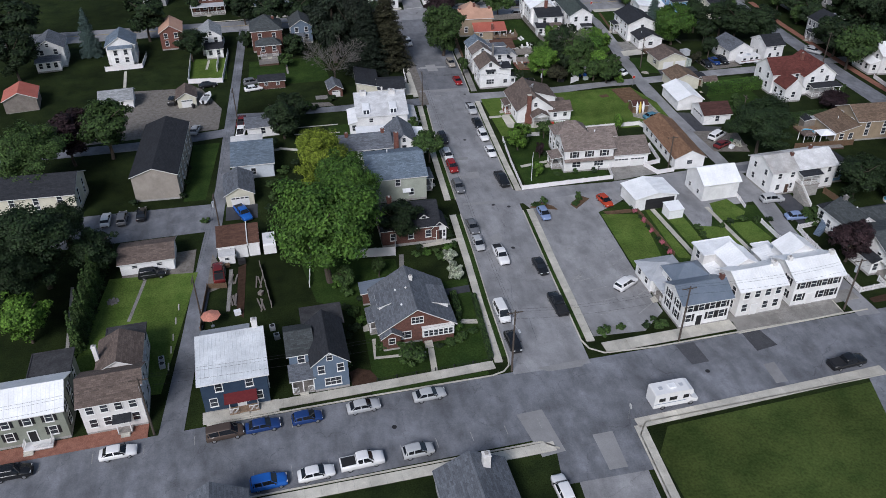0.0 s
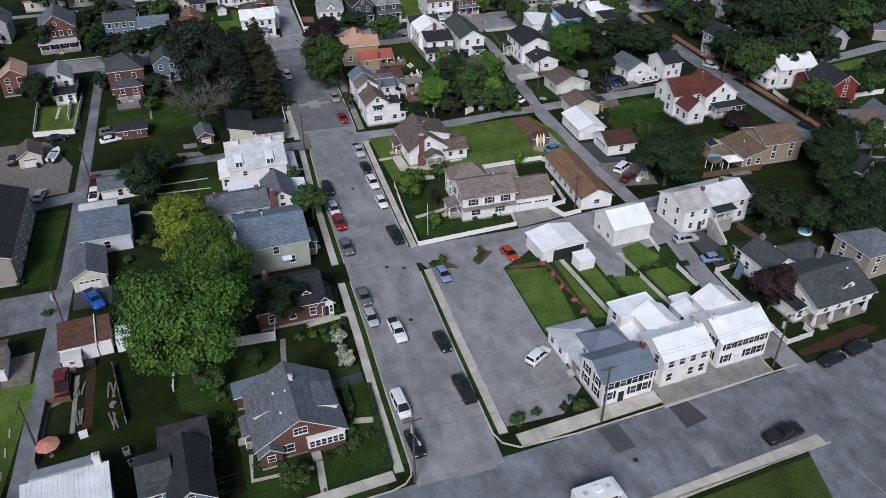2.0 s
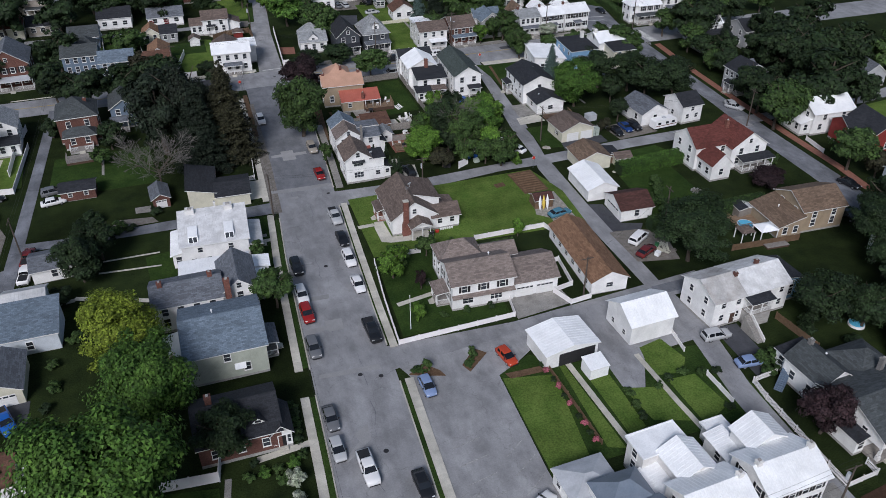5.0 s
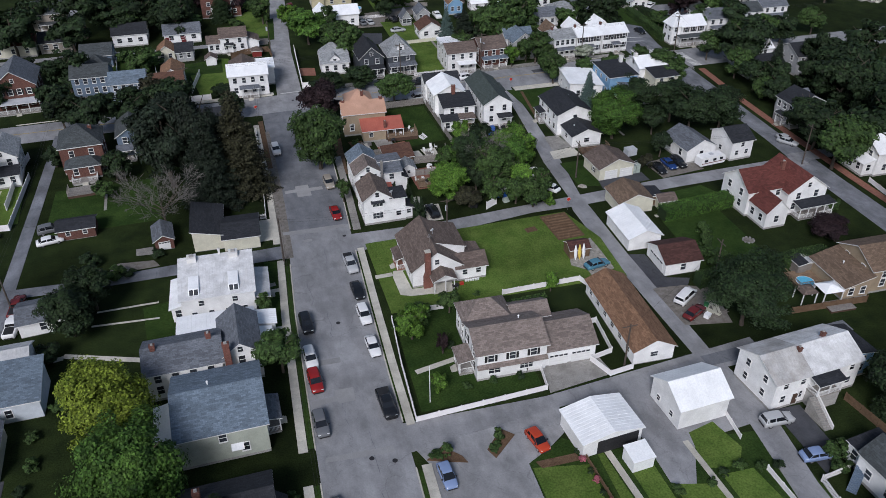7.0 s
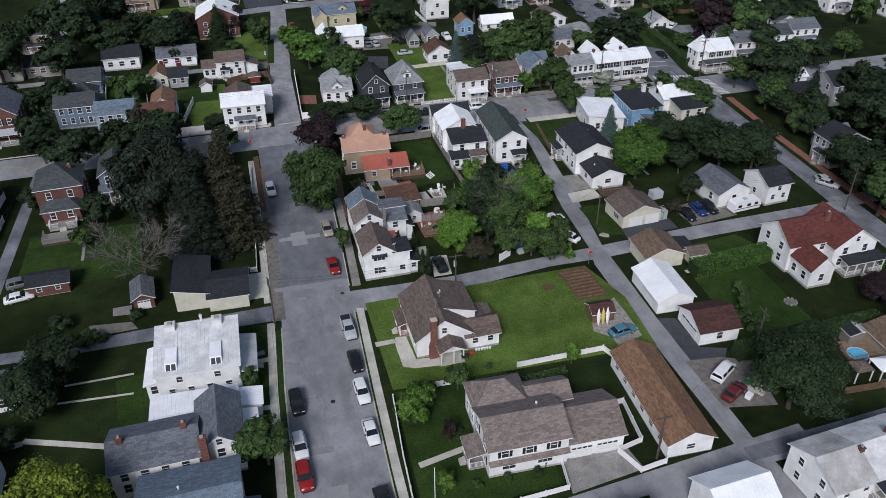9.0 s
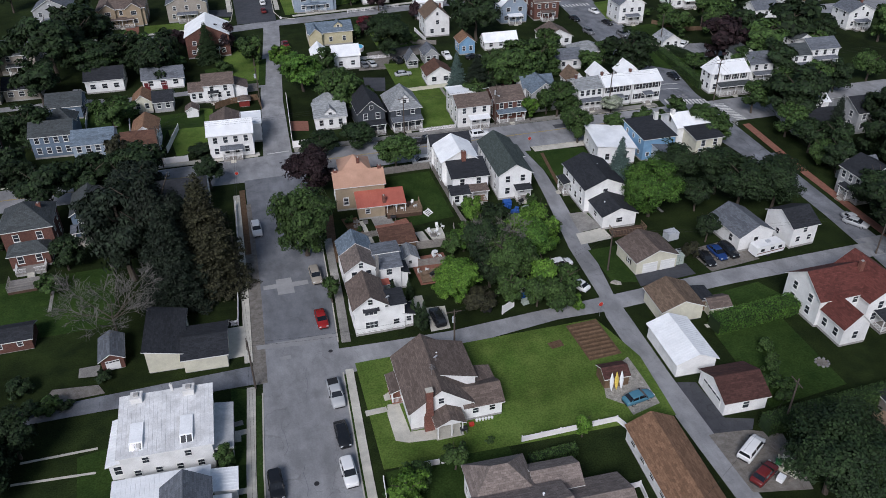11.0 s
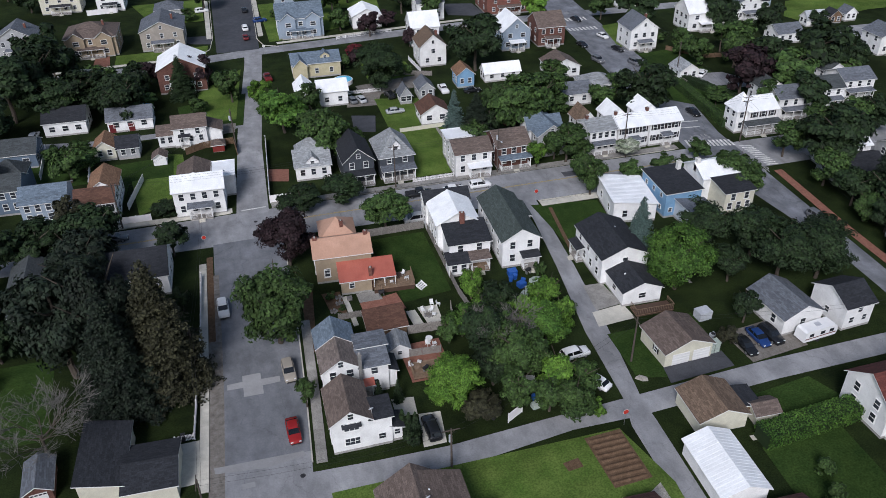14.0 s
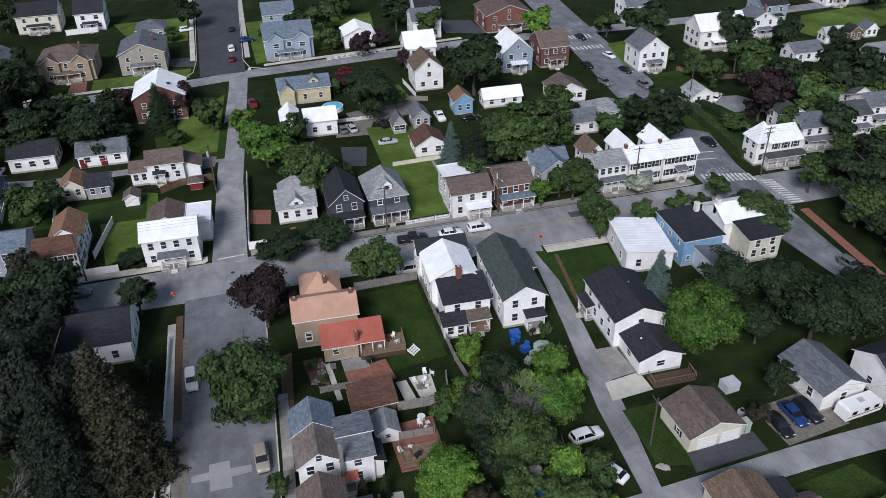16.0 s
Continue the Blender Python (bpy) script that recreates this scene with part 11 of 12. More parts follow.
def grill(x, y, yaw=0, z=0.07):
    g = thing("barbecue_grill", pose(x, y, z, 0, 0, yaw), "black barbecue grill on a patio", "grill", "barbecues")
    part("firebox", Geo().box(-0.45, 0.45, -0.28, 0.28, 0.65, 0.9), "black_plastic", g)
    part("lid", Geo().loft([[(a, -0.28, 0.9), (a, 0.28, 0.9), (a, 0.18, 1.1), (a, -0.18, 1.1)] for a in (-0.45, 0.45)]), "black_plastic", g)
    for a in (-0.38, 0.38):
        part("leg", Geo().box(a - 0.03, a + 0.03, -0.25, 0.25, 0, 0.66), "steel", g)


def bin_(x, y, mat="blue_plastic", yaw=0, label="blue wheeled rubbish bin beside an alley"):
    b = thing("rubbish_bin", pose(x, y, 0.0 if y < 205 or y > 206 else -0.045, 0, 0, yaw), label, "bin", "rubbish bins")
    part("tub", once(("tub", mat), lambda: Geo().loft([[(-0.24, -0.26, 0.05), (0.24, -0.26, 0.05), (0.24, 0.26, 0.05), (-0.24, 0.26, 0.05)], [(-0.29, -0.34, 0.95), (0.29, -0.34, 0.95), (0.29, 0.34, 0.95), (-0.29, 0.34, 0.95)]]).mesh("tub", (mat,), False)), "", b)
    part("lid", once(("binlid", mat), lambda: Geo().slab([(-0.31, -0.38, 0.99), (0.31, -0.38, 0.99), (0.31, 0.38, 1.06), (-0.31, 0.38, 1.06)], 0.05).mesh("lid", (mat,), False)), "", b)


def ac_unit(x, y, yaw=0, z=0.0):
    a = thing("air_conditioner", pose(x, y, z, 0, 0, yaw), "pale grey outdoor air conditioning unit beside a wall", "air conditioner", "air conditioners")
    part("case", once("accase", lambda: Geo().box(-0.4, 0.4, -0.4, 0.4, 0, 0.8).mesh("case", ("metal_grey",), False)), "", a)
    part("fan_grille", once("acfan", lambda: Geo().rod((0, 0, 0.8), (0, 0, 0.83), 0.32, 0.32, 14).mesh("fan_grille", ("black_plastic",), False)), "", a)


def umbrella(x, y, mat, label, r=1.5):
    u = thing("garden_umbrella", pose(x, y, 0.04), label, "umbrella")
    part("pole", Geo().rod((0, 0, 0), (0, 0, 2.5), 0.03).rod((0, 0, 0), (0, 0, 0.1), 0.3, 0.28, 10), "steel", u)
    g = Geo()
    rim = [(r * math.cos(k * math.pi / 4), r * math.sin(k * math.pi / 4), 2.05) for k in range(8)]
    for k in range(8):
        g.face([rim[k], rim[(k + 1) % 8], (0, 0, 2.55)]).face([(0, 0, 2.5), rim[(k + 1) % 8], rim[k]])
    part("canopy", g, mat, u)


def kayak(x, y, yaw, mat):
    rings = []
    for z, w in ((0.0, 0.04), (0.5, 0.2), (1.3, 0.32), (2.1, 0.26), (2.7, 0.12), (3.0, 0.03)):
        rings.append([(w * math.cos(k * math.pi / 4), w * 0.55 * math.sin(k * math.pi / 4), z) for k in range(8)])
    single("kayak", Geo().loft(rings), mat, pose(x, y, 0.06, -8, 0, yaw), "upright " + ("yellow" if "yellow" in mat else "white") + " plastic kayak leaning on a shed", "kayak", "kayaks")


def timber_stack(x, y, yaw, n=5, length=2.6, mat="wood", label="stack of loose weathered boards on the ground"):
    t = thing("timber_stack", pose(x, y, 0.03, 0, 0, yaw), label, "boards", "stacks of boards")
    rng = random.Random(int(x * 10))
    for k in range(n):
        part("board", once(("board", length, mat), lambda: Geo().box(-length / 2, length / 2, -0.11, 0.11, 0, 0.05).mesh("board", (mat,), False)), "", t, at=pose(rng.uniform(-0.2, 0.2), rng.uniform(-0.5, 0.5), 0.052 * k, 0, 0, rng.uniform(-12, 12)))


def crate(x, y, yaw, s, mat, label):
    c = thing("crate", pose(x, y, 0.03, 0, 0, yaw), label, "crate", "yard clutter")
    part("box", Geo().box(-s / 2, s / 2, -s * 0.4, s * 0.4, 0, s * 0.6), mat, c)
    part("lid", Geo().box(-s / 2 - 0.03, s / 2 + 0.03, -s * 0.4 - 0.03, s * 0.4 + 0.03, s * 0.6, s * 0.66), mat, c)


def pool(x, y, r, h, label):
    p = thing("paddling_pool", pose(x, y, 0.03), label, "pool", "pools")
    part("pool_wall", Geo().rod((0, 0, 0), (0, 0, h), r, r, 24), "vinyl_white", p)
    part("pool_water", Geo().rod((0, 0, h), (0, 0, h + 0.01), r * 0.92, r * 0.92, 24), "pool_blue", p)


def stone_ring(x, y, r, label="round fire pit ringed with pale stones"):
    s = thing("fire_pit", pose(x, y, 0.05), label, "fire pit", "fire pits")
    n = int(r * 10)
    for k in range(n):
        a = 2 * math.pi * k / n
        part("stone", once(("ringstone",), lambda: Geo().loft([[(-0.2, -0.14, 0), (0.2, -0.14, 0), (0.2, 0.14, 0), (-0.2, 0.14, 0)], [(-0.15, -0.1, 0.2), (0.15, -0.1, 0.2), (0.15, 0.1, 0.2), (-0.15, 0.1, 0.2)]]).mesh("stone", ("stone",), False)), "", s, at=pose(r * math.cos(a), r * math.sin(a), 0, 0, 0, math.degrees(a) + 90))
    part("ash_bed", Geo().rod((0, 0, 0), (0, 0, 0.03), r * 0.9, r * 0.9, 16), "gravel", s)


def deck(x, y, w, d, h, yaw=0, label="brown wooden deck with railing behind a house", mat="wood", rail=True):
    t = thing("deck", pose(x, y, 0, 0, 0, yaw), label, "deck", "decks")
    n = int(d / 0.3)
    for k in range(n):
        part("plank", once(("plank", w, mat), lambda: Geo().box(-w / 2, w / 2, 0.01, 0.28, h - 0.05, h).mesh("plank", (mat,), False)), "", t, at=pose(0, d * k / n, 0))
    part("deck_frame", Geo().box(-w / 2 + 0.05, w / 2 - 0.05, 0.05, d - 0.05, -0.05, h - 0.06), "trim_brown", t)
    if rail:
        g = Geo()
        for a, b, c, e in ((-w / 2, w / 2, 0.03, 0.1), (-w / 2, -w / 2 + 0.07, 0.1, d), (w / 2 - 0.07, w / 2, 0.1, d)):
            g.box(a, b, c, e, h + 0.85, h + 0.92)
        for k in range(int(w / 0.3) + 1):
            g.box(-w / 2 + k * 0.3, -w / 2 + k * 0.3 + 0.04, 0.04, 0.08, h, h + 0.86)
        for k in range(int(d / 0.3) + 1):
            for sx in (-w / 2, w / 2 - 0.06):
                g.box(sx + 0.01, sx + 0.05, 0.1 + k * 0.3, 0.14 + k * 0.3, h, h + 0.86)
        tagged(part("railing", g, mat, t), kind="stuff")


deck(63.2, 208.4, 6.8, 4.2, 0.9, -4), deck(100.6, 194.0, 6.4, 2.4, 0.35, -3, rail=False), deck(113.6, 136.0, 6.0, 4.4, 0.5, -3)
deck(-2.8, 203.2, 5.2, 3.6, 0.6, 2, "grey weathered wooden deck behind a brick house", "wood_grey"), deck(63.4, 186.6, 5.0, 3.6, 0.3, -3, "reddish wooden deck behind a white house", "wood")
for x, y, a in ((62.0, 211.0, 40), (63.0, 209.6, 160), (65.2, 211.4, -60), (65.6, 210.0, 200)):
    garden_chair(x, y, a, z=0.9)
round_table(64.4, 210.8, "trim_brown", 0.9), grill(60.8, 207.8), grill(63.0, 188.0, 30), grill(57.6, 153.0, 10), grill(86.0, 206.6, 20)
for x, y, a in ((64.8, 193.6, 20), (65.8, 193.4, 100), (65.4, 192.6, 200), (61.2, 189.6, 30), (62.6, 190.0, 150), (66.2, 201.6, 20), (67.4, 201.4, -60), (67.6, 200.2, -120), (68.0, 203.0, 0), (69.0, 202.6, 60)):
    garden_chair(x, y, a)
round_table(65.2, 194.4), round_table(61.8, 188.6, "wood"), stone_ring(66.9, 200.7, 0.7), stone_ring(111.6, 151.2, 0.95, "round stone ring in a lawn"), stone_ring(-29.6, 106.6, 0.8, "round stone ring in a back lawn")
for x, y, m in ((82.4, 205.4, "blue_plastic"), (83.3, 205.8, "blue_plastic"), (84.2, 204.2, "blue_plastic"), (83.4, 203.2, "blue_plastic"), (74.6, 178.8, "blue_plastic"), (75.6, 178.0, "blue_plastic"), (76.2, 179.0, "black_plastic"), (-24.0, 182.0, "black_plastic"), (-21.0, 179.8, "black_plastic"), (62.2, 131.8, "green_plastic"), (61.4, 131.6, "black_plastic"), (29.2, 184.6, "black_plastic"), (68.4, 176.6, "black_plastic"), (69.2, 176.4, "black_plastic"), (93.6, 136.6, "green_plastic"), (-8.8, 92.8, "green_plastic")):
    bin_(x, y, m, (x * 37) % 90, ("blue" if "blue" in m else "green" if "green" in m else "black") + " plastic rubbish bin standing in a yard")
umbrella(-13.9, 97.2, "salmon", "faded salmon pink garden umbrella over a yard"), umbrella(85.5, 201.4, "tarp", "pale green garden umbrella in a littered yard")
for x, y in ((-20.8, 90.6), (-20.6, 89.4), (-5.0, 94.6), (-4.4, 92.4), (106.4, 182.6), (62.4, 132.4)):
    ac_unit(x, y, 10)
for i, m in enumerate(("metal_white", "yellow_plastic", "metal_white")):
    kayak(79.7 + 0.75 * i, 154.65, 0, m)
pool(111.0, 108.3, 1.2, 0.4, "small round blue paddling pool on grass"), pool(71.4, 303.2, 2.6, 1.1, "round blue above ground pool behind a house"), pool(21.8, 305.0, 1.4, 0.3, "small blue and white paddling pool")
for x, y, a in ((-10.8, 108.6, 88), (-10.7, 103.0, 92), (93.6, 136.6, 40), (95.2, 138.6, 100), (94.8, 134.8, 10), (-6.9, 107.0, 90), (-6.6, 101.0, 93), (58.4, 197.6, 5), (75.4, 205.0, 80)):
    timber_stack(x, y, a, 3 + int(x) % 3, 2.2 + (int(y) % 3) * 0.5, "boards_grey")
for x, y, a, s, m, lab in ((-12.0, 112.6, 20, 0.8, "boards_brown", "brown wooden crate in a littered yard"), (-9.6, 113.2, 8, 1.2, "black_plastic", "dark covered trailer box in a littered yard"), (-10.2, 99.4, 10, 1.0, "metal_white", "white metal box in a littered yard"), (-6.6, 103.8, 60, 0.8, "boards_grey", "grey wooden crate in a yard"), (92.6, 134.6, 30, 1.0, "metal_white", "white scrap box on gravel"), (84.4, 202.2, 20, 1.0, "tarp", "pale tarpaulin covered box in a yard"), (75.4, 176.8, 10, 1.1, "tarp", "grey tarpaulin covered box by the alley"),
                           (59.0, 154.0, 0, 0.6, "red_plastic", "red toy box beside a house"), (107.6, 187.4, 5, 2.2, "metal_grey", "grey metal storage tank in a yard"), (55.6, 208.4, 0, 0.8, "stone", "square stone planter on a patio")):
    crate(x, y, a, s, m, lab)
flat("terrace", [(48.7, 159.1), (49.1, 160.9), (50.7, 160.8), (50.9, 155.2), (54.0, 154.9), (54.2, 152.9), (50.3, 153.4), (48.7, 154.2)], 0.06, "concrete", "pale concrete terrace round a house corner", "terrace", 0.1)
for k in range(6):
    single("flower_pot", once("flower_pot", lambda: Geo().rod((0, 0, 0), (0, 0, 0.34), 0.14, 0.2, 12).mesh("flower_pot", ("trim_white",), False)), "", pose(59.9 + 0.42 * k, 154.5 - 0.02 * k, 0.02), "white round flower pot in a row by a wall", "flower pot", "flower pots by a wall")
for x, y in ((-19.8, 89.3), (-19.7, 92.9), (-19.6, 95.7), (-19.5, 99.6), (-19.3, 103.0)):
    single("edging_board", once("edging_board", lambda: Geo().box(-0.09, 0.09, -0.75, 0.75, 0, 0.12).mesh("edging_board", ("concrete",), False)), "", pose(x, y, 0.045, 0, 0, 4), "pale weathered board lying along a lawn edge", "board", "boards along a lawn")
fence([(-12.0, 106.6), (-15.0, 107.0), (-15.5, 100.4), (-15.6, 96.0)], 1.0, kind="board", mat="boards_brown", label="dark low board fence beside the alley")
crate(83.3, 207.1, 0, 1.5, "blue_plastic", "blue tarpaulin covered heap in a yard")
crate(83.6, 203.5, 20, 1.3, "blue_plastic", "blue tarpaulin covered heap in a yard")
crate(83.1, 200.9, 40, 1.1, "tarp", "pale tarpaulin covered heap in a yard")
bare_tree(74.4, 187.0, 11.0, 4.2, "dead grey branches of a tree among green crowns")
single("boulder", Geo().loft([[(-0.95, -0.3, 0), (0.2, -0.5, 0), (0.95, -0.2, 0), (0.8, 0.35, 0), (-0.5, 0.4, 0)], [(-0.85, -0.2, 0.35), (0.2, -0.38, 0.45), (0.8, -0.15, 0.3), (0.65, 0.25, 0.35), (-0.4, 0.3, 0.4)], [(-0.4, -0.08, 0.5), (0.1, -0.15, 0.58), (0.4, -0.05, 0.45), (0.3, 0.1, 0.5), (-0.2, 0.12, 0.52)]]), "rubble", pose(91.9, 177.6, 0.02, 0, 0, -35), "large pale boulder on grass beside an alley", "boulder")
deck(101.0, 190.3, 6.4, 2.3, 0.55, -2, "brown wooden deck behind a white house")
# triangular planters in the car park
for bed_at, cone, low in (([(51.2, 119.6), (51.8, 118.0), (55.4, 120.9), (54.0, 122.4)], (53.3, 121.0), ((52.0, 119.2), (52.6, 119.9), (52.0, 119.9))), ([(43.4, 120.2), (45.4, 119.4), (48.2, 118.4), (47.8, 119.6), (45.8, 121.8)], (46.1, 120.4), ((44.3, 120.5), (44.9, 120.9), (45.1, 120.1)))):
    flat("planter_bed", bed_at, 0.16, "soil", "triangular planting bed edged in timber", "garden bed", 0.2)
    bush(*cone, 0.95, 2.3, "mid", "dense conical evergreen shrub in a planting bed")
    for x, y in low:
        bush(x, y, 0.7, 0.8, "mid", "low green ground cover in a planting bed")
for x, y in ((61.9, 114.4), (62.1, 111.0), (62.1, 107.6), (62.3, 103.6), (62.4, 100.6)):
    bush(x, y, 0.55, 1.2, "rose", "pink flowering rose bush beside a fence")
    bush(x, y + 1.5, 0.55, 0.8, "dark", "green garden shrub beside a lawn")
for x, y in ((70.9, 106.7), (70.4, 104.4), (70.2, 102.3), (75.2, 106.5), (77.4, 107.4), (79.9, 107.7), (82.4, 106.8), (84.6, 106.4), (82.2, 100.0), (26.8, 119.4), (26.7, 117.8), (26.6, 116.2), (26.5, 114.6), (26.4, 113.2), (24.4, 87.4), (22.6, 86.6), (20.6, 86.0), (10.6, 86.8), (52.4, 131.0), (56.0, 130.8), (60.0, 130.6), (50.4, 83.4), (52.0, 84.4), (46.4, 83.6)):
    bush(x, y, 0.75 + (x % 1) * 0.3, 1.1 + (y % 1) * 0.4, "mid" if (x * 10) % 3 else "dark", "low green garden shrub beside a house")
bush(43.6, 83.2, 1.3, 1.7, "mid", "clipped dome shaped green shrub by the pavement"), bush(52.6, 82.8, 1.4, 1.6, "mid", "rounded green shrub by the pavement")
for x, y in ((101.6, 149.5), (103.3, 148.0), (105.0, 155.9)):
    bush(x, y, 1.5, 2.6, "mid", "clipped round green shrub beside a lawn")
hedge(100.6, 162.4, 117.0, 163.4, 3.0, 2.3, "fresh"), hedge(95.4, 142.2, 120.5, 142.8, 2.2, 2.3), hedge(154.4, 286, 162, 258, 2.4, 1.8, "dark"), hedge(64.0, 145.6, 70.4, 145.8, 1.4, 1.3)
for k in range(13):
    conifer(-32.5 + 0.06 * (k % 3) + k * -0.03, 117.6 - 1.85 * k, 6.4 + (k * 7 % 5) * 0.25, 1.15, "mid", "tall narrow green arborvitae in a row")
bare_tree(13.0, 185.5, 14.5, 7.0)
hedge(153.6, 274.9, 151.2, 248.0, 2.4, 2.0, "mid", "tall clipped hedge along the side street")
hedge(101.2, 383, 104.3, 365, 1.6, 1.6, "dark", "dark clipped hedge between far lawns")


def gazebo(x, y, w, d, h, mat, label):
    t = thing("gazebo", pose(x, y, 0, 0, 0, -4), label, "gazebo")
    for sx in (-1, 1):
        for sy in (-1, 1):
            part("post", Geo().box(-0.07, 0.07, -0.07, 0.07, -0.05, h), "trim_white", t, at=pose(sx * (w / 2 - 0.2), sy * (d / 2 - 0.2), 0))
    part("canopy", Geo().solid([(-w / 2, -d / 2, h), (w / 2, -d / 2, h), (w / 2, d / 2, h), (-w / 2, d / 2, h)], [(-w * 0.1, -d * 0.1, h + 0.7), (w * 0.1, -d * 0.1, h + 0.7), (w * 0.1, d * 0.1, h + 0.7), (-w * 0.1, d * 0.1, h + 0.7)]), mat, t)
    return t


gazebo(113.2, 133.0, 3.6, 3.0, 2.3, "metal_white", "white canopied garden gazebo beside a deck"), gazebo(109.6, 133.8, 2.8, 2.6, 2.1, "shingle_brown", "brown canopied garden shelter beside a pool")
pool(112.6, 137.4, 1.5, 0.5, "small blue paddling pool behind a tan house"), deck(113.6, 129.4, 4.4, 2.6, 0.4, -4, "weathered deck behind a tan house", "wood_grey", False)
for x, y, a in ((94.4, 137.0, 30), (95.0, 136.0, 75), (94.0, 135.4, 120)):
    timber_stack(x, y, a, 7, 2.4, "siding_cream", "pile of pale boards on gravel")
pool(111.0, 108.1, 1.1, 0.3, "small bright blue paddling pool on a back lawn")
# overgrown edges of the yards
for x, y, r, h, leaf in ((7.4, 95.5, 1.2, 1.6, "mid"), (8.3, 93.4, 1.0, 1.3, "fresh"), (7.2, 92.0, 1.1, 1.2, "dark"), (6.4, 97.4, 0.9, 1.1, "dark"), (5.9, 103.0, 1.6, 2.6, "fresh"), (6.9, 100.7, 1.2, 1.8, "mid"), (5.4, 86.2, 0.8, 1.2, "dark"), (5.4, 84.1, 0.7, 1.0, "mid"), (6.0, 90.2, 0.9, 1.0, "dark"),
                         (22.6, 90.3, 1.0, 1.7, "mid"), (22.3, 88.4, 1.1, 1.9, "fresh"), (22.2, 86.2, 1.0, 1.3, "mid"), (18.9, 85.6, 0.8, 0.9, "dark"), (20.6, 85.4, 0.8, 1.0, "mid"),
                         (19.6, 109.1, 0.9, 1.1, "mid"), (21.5, 109.2, 1.1, 1.3, "fresh"), (23.3, 109.2, 1.0, 1.2, "mid"), (25.3, 109.5, 1.1, 1.5, "fresh"), (26.6, 110.6, 0.9, 1.3, "mid"), (20.6, 111.2, 0.8, 1.0, "dark"), (24.0, 107.4, 1.3, 1.7, "mid"),
                         (91.6, 103.9, 1.5, 1.9, "mid"), (94.0, 104.4, 1.6, 2.2, "dark"), (94.8, 102.6, 1.4, 1.9, "mid"), (102.4, 109.4, 1.6, 2.2, "dark"), (107.0, 104.6, 1.8, 2.4, "dark"), (110.0, 113.4, 2.0, 2.6, "dark"), (107.4, 117.0, 1.8, 2.4, "mid"),
                         (2.1, 172.9, 1.9, 2.4, "dark"), (4.5, 172.8, 2.0, 2.8, "mid"), (6.5, 173.0, 1.5, 1.8, "dark"), (0.2, 177.4, 2.2, 3.0, "dark"), (26.4, 158.3, 1.4, 2.4, "mid"), (27.6, 160.4, 1.0, 1.6, "blossom"), (27.4, 155.2, 1.3, 2.0, "dark"), (11.4, 177.2, 1.5, 1.8, "dark"),
                         (45.8, 146.0, 0.8, 1.0, "mid"), (52.6, 139.8, 0.9, 1.1, "dark"), (60.4, 150.6, 0.7, 0.8, "mid"), (-16.2, 127.6, 1.0, 1.4, "mid"), (-20.8, 137.4, 0.9, 1.3, "dark"), (-20.6, 143.0, 0.9, 1.2, "mid"), (-20.4, 149.0, 0.9, 1.2, "dark"), (-29.6, 136.6, 1.1, 1.5, "dark"),
                         (-4.2, 138.4, 1.2, 1.6, "mid"), (-3.6, 133.4, 1.3, 1.8, "mid"), (-4.6, 129.6, 1.1, 1.4, "dark"), (-1.4, 143.6, 1.4, 1.8, "mid"), (1.2, 146.8, 1.2, 1.6, "dark"), (2.8, 117.4, 1.6, 2.2, "dark"), (-1.6, 120.6, 1.4, 1.8, "mid"), (14.6, 99.4, 1.1, 1.5, "mid"), (9.2, 98.4, 1.2, 1.6, "dark")):
    bush(x, y, r, h, leaf, "loose overgrown green shrub at the edge of a yard")
for x, y, r, h in ((25.1, 106.6, 1.5, 2.8), (25.0, 103.2, 1.5, 2.6)):
    bush(x, y, r, h, "blossom", "flowering white shrub beside the pavement")
hedge(26.6, 96.2, 25.6, 81.4, 0.8, 0.8, "mid", "low loose hedge between a lawn and the pavement")
hedge(23.4, 97.0, 23.2, 91.6, 1.0, 1.1, "mid", "low green hedge beside a bungalow")
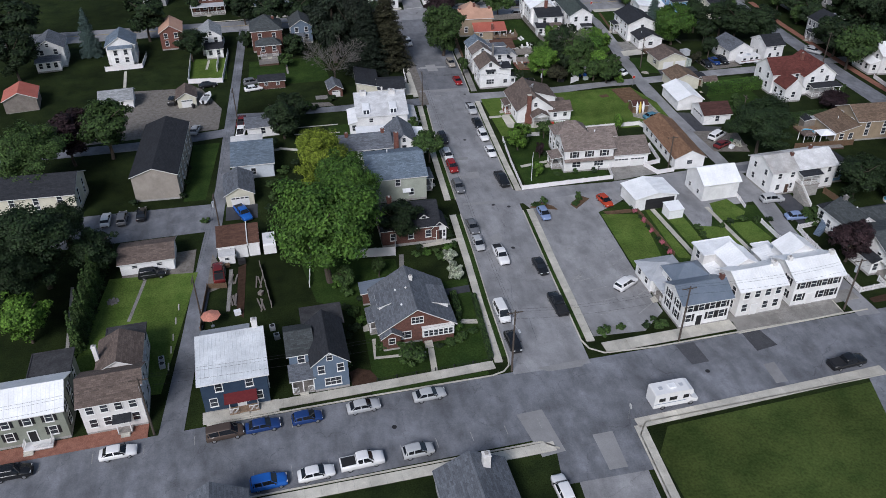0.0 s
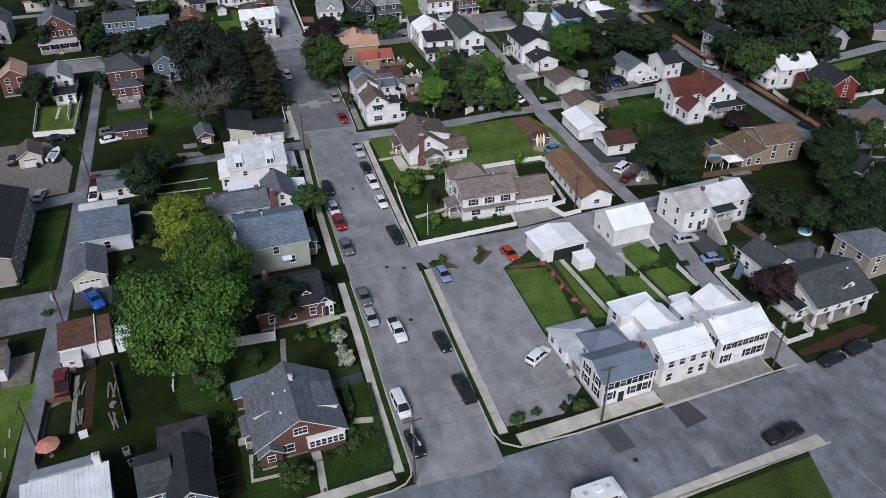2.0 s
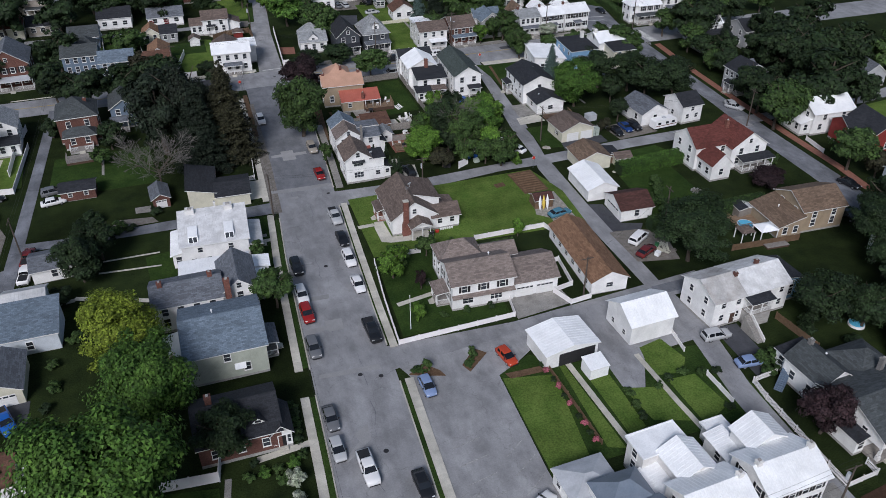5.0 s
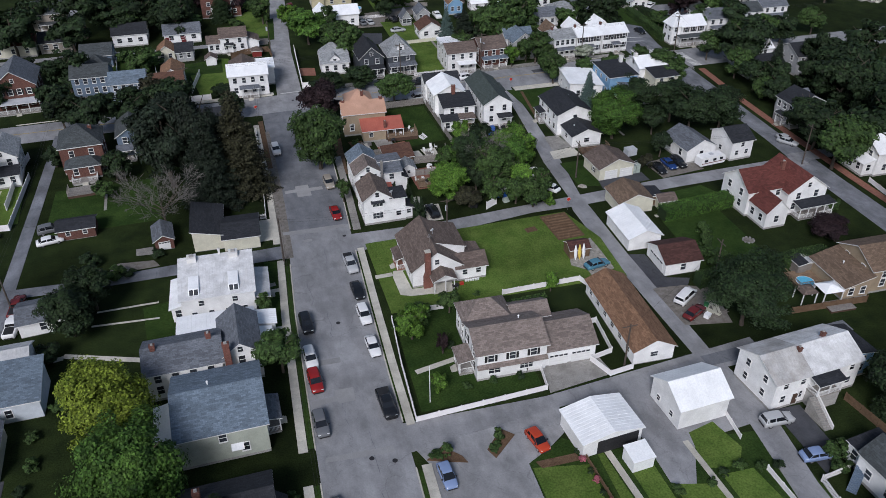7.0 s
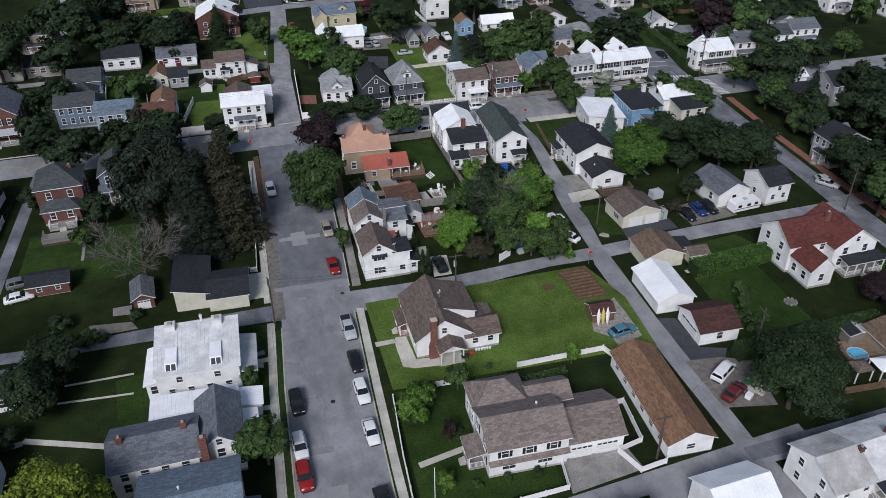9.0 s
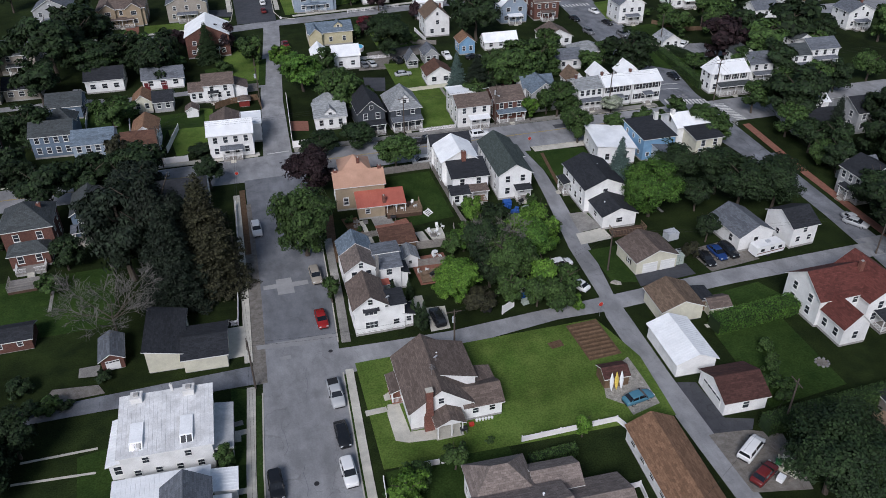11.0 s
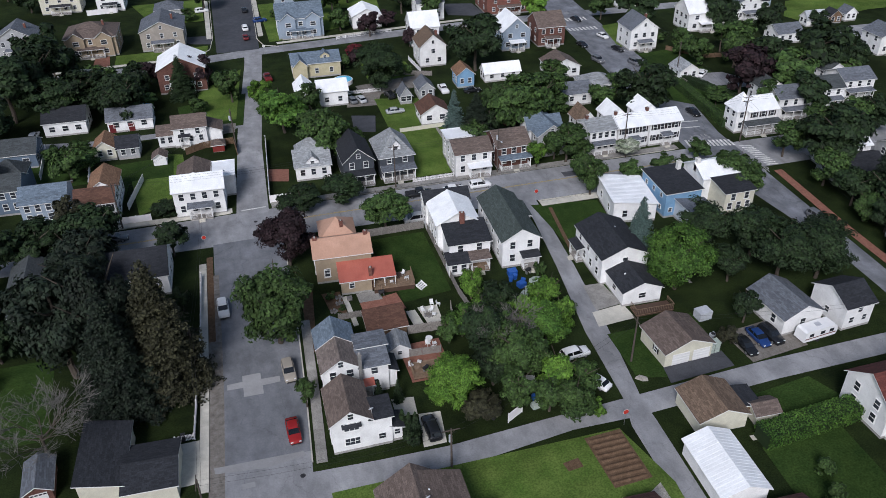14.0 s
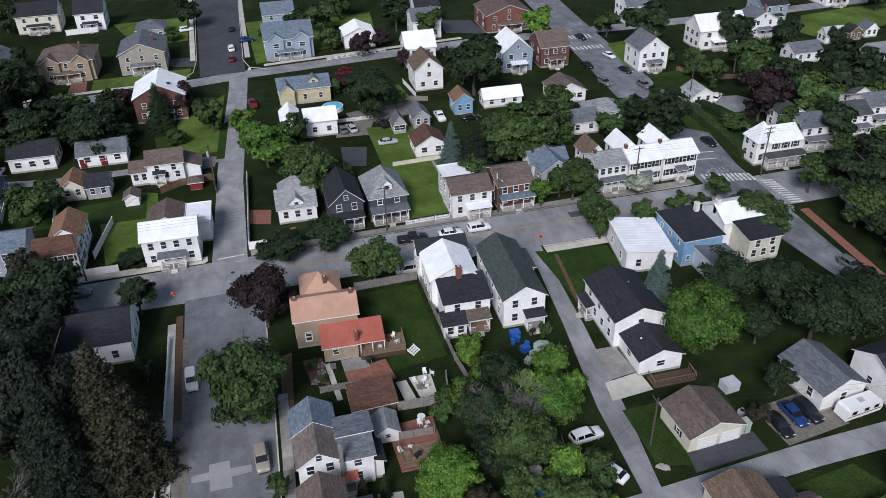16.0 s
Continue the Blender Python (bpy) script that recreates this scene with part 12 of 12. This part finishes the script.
for x, y, h, r in ((113.4, 101.5, 9.0, 4.4), (111.1, 107.4, 8.0, 3.9), (118.6, 105.0, 10.0, 4.9), (110.4, 112.4, 7.0, 3.2), (126.0, 110.4, 9.5, 4.6), (124.4, 117.0, 8.0, 3.8), (132.4, 112.0, 10.0, 4.8)):
    tree(x, y, h, r, "dark", "dense dark green tree in shaded back yards", 0.08)
for x, y in ((57.0, 177.6), (57.7, 176.8), (58.5, 176.6)):
    conifer(x, y, 4.2, 1.0, "dark", "narrow dark green arborvitae by the alley")
fence([(100.4, 113.6), (101.4, 105.6)], 1.3, kind="board", mat="boards_brown", label="dark stained board fence behind a white house")
single("utility_cabinet", Geo().box(-0.9, 0.9, -0.6, 0.6, 0.02, 1.7, 0).box(-0.96, 0.96, -0.66, 0.66, 1.7, 1.8, 0).box(-0.03, 0.03, -0.62, -0.6, 0.1, 1.65, 1), ("tarp", "trim_black"), pose(104.6, 180.0, 0, 0, 0, 2), "pale green metal storage cabinet beside a garage", "cabinet")
deck_steps = thing("deck_steps", pose(67.4, 208.6, 0, 0, 0, 40), "white painted wooden steps beside a deck", "steps")
for k in range(4):
    part("tread", Geo().box(-0.7, 0.7, -0.14 - 0.28 * k, 0.14 - 0.28 * k, 0.62 - 0.2 * k, 0.68 - 0.2 * k), "trim_white", deck_steps)
for sx in (-0.74, 0.74):
    part("stringer", Geo().solid([(sx - 0.03, -1.1, 0), (sx + 0.03, -1.1, 0), (sx + 0.03, 0.16, 0.4), (sx - 0.03, 0.16, 0.4)], [(sx - 0.03, -1.1, 0.24), (sx + 0.03, -1.1, 0.24), (sx + 0.03, 0.16, 0.86), (sx - 0.03, 0.16, 0.86)]), "trim_white", deck_steps)
for x, y in ((52.6, 206.0), (53.8, 207.8), (54.0, 209.4)):
    stone_ring(x, y, 0.5, "round stone planter in a brown garden bed")
bush(54.0, 206.0, 0.7, 1.2, "mid", "round green shrub in a garden bed"), bush(52.6, 209.6, 1.1, 1.6, "mid", "green shrub in a garden bed")
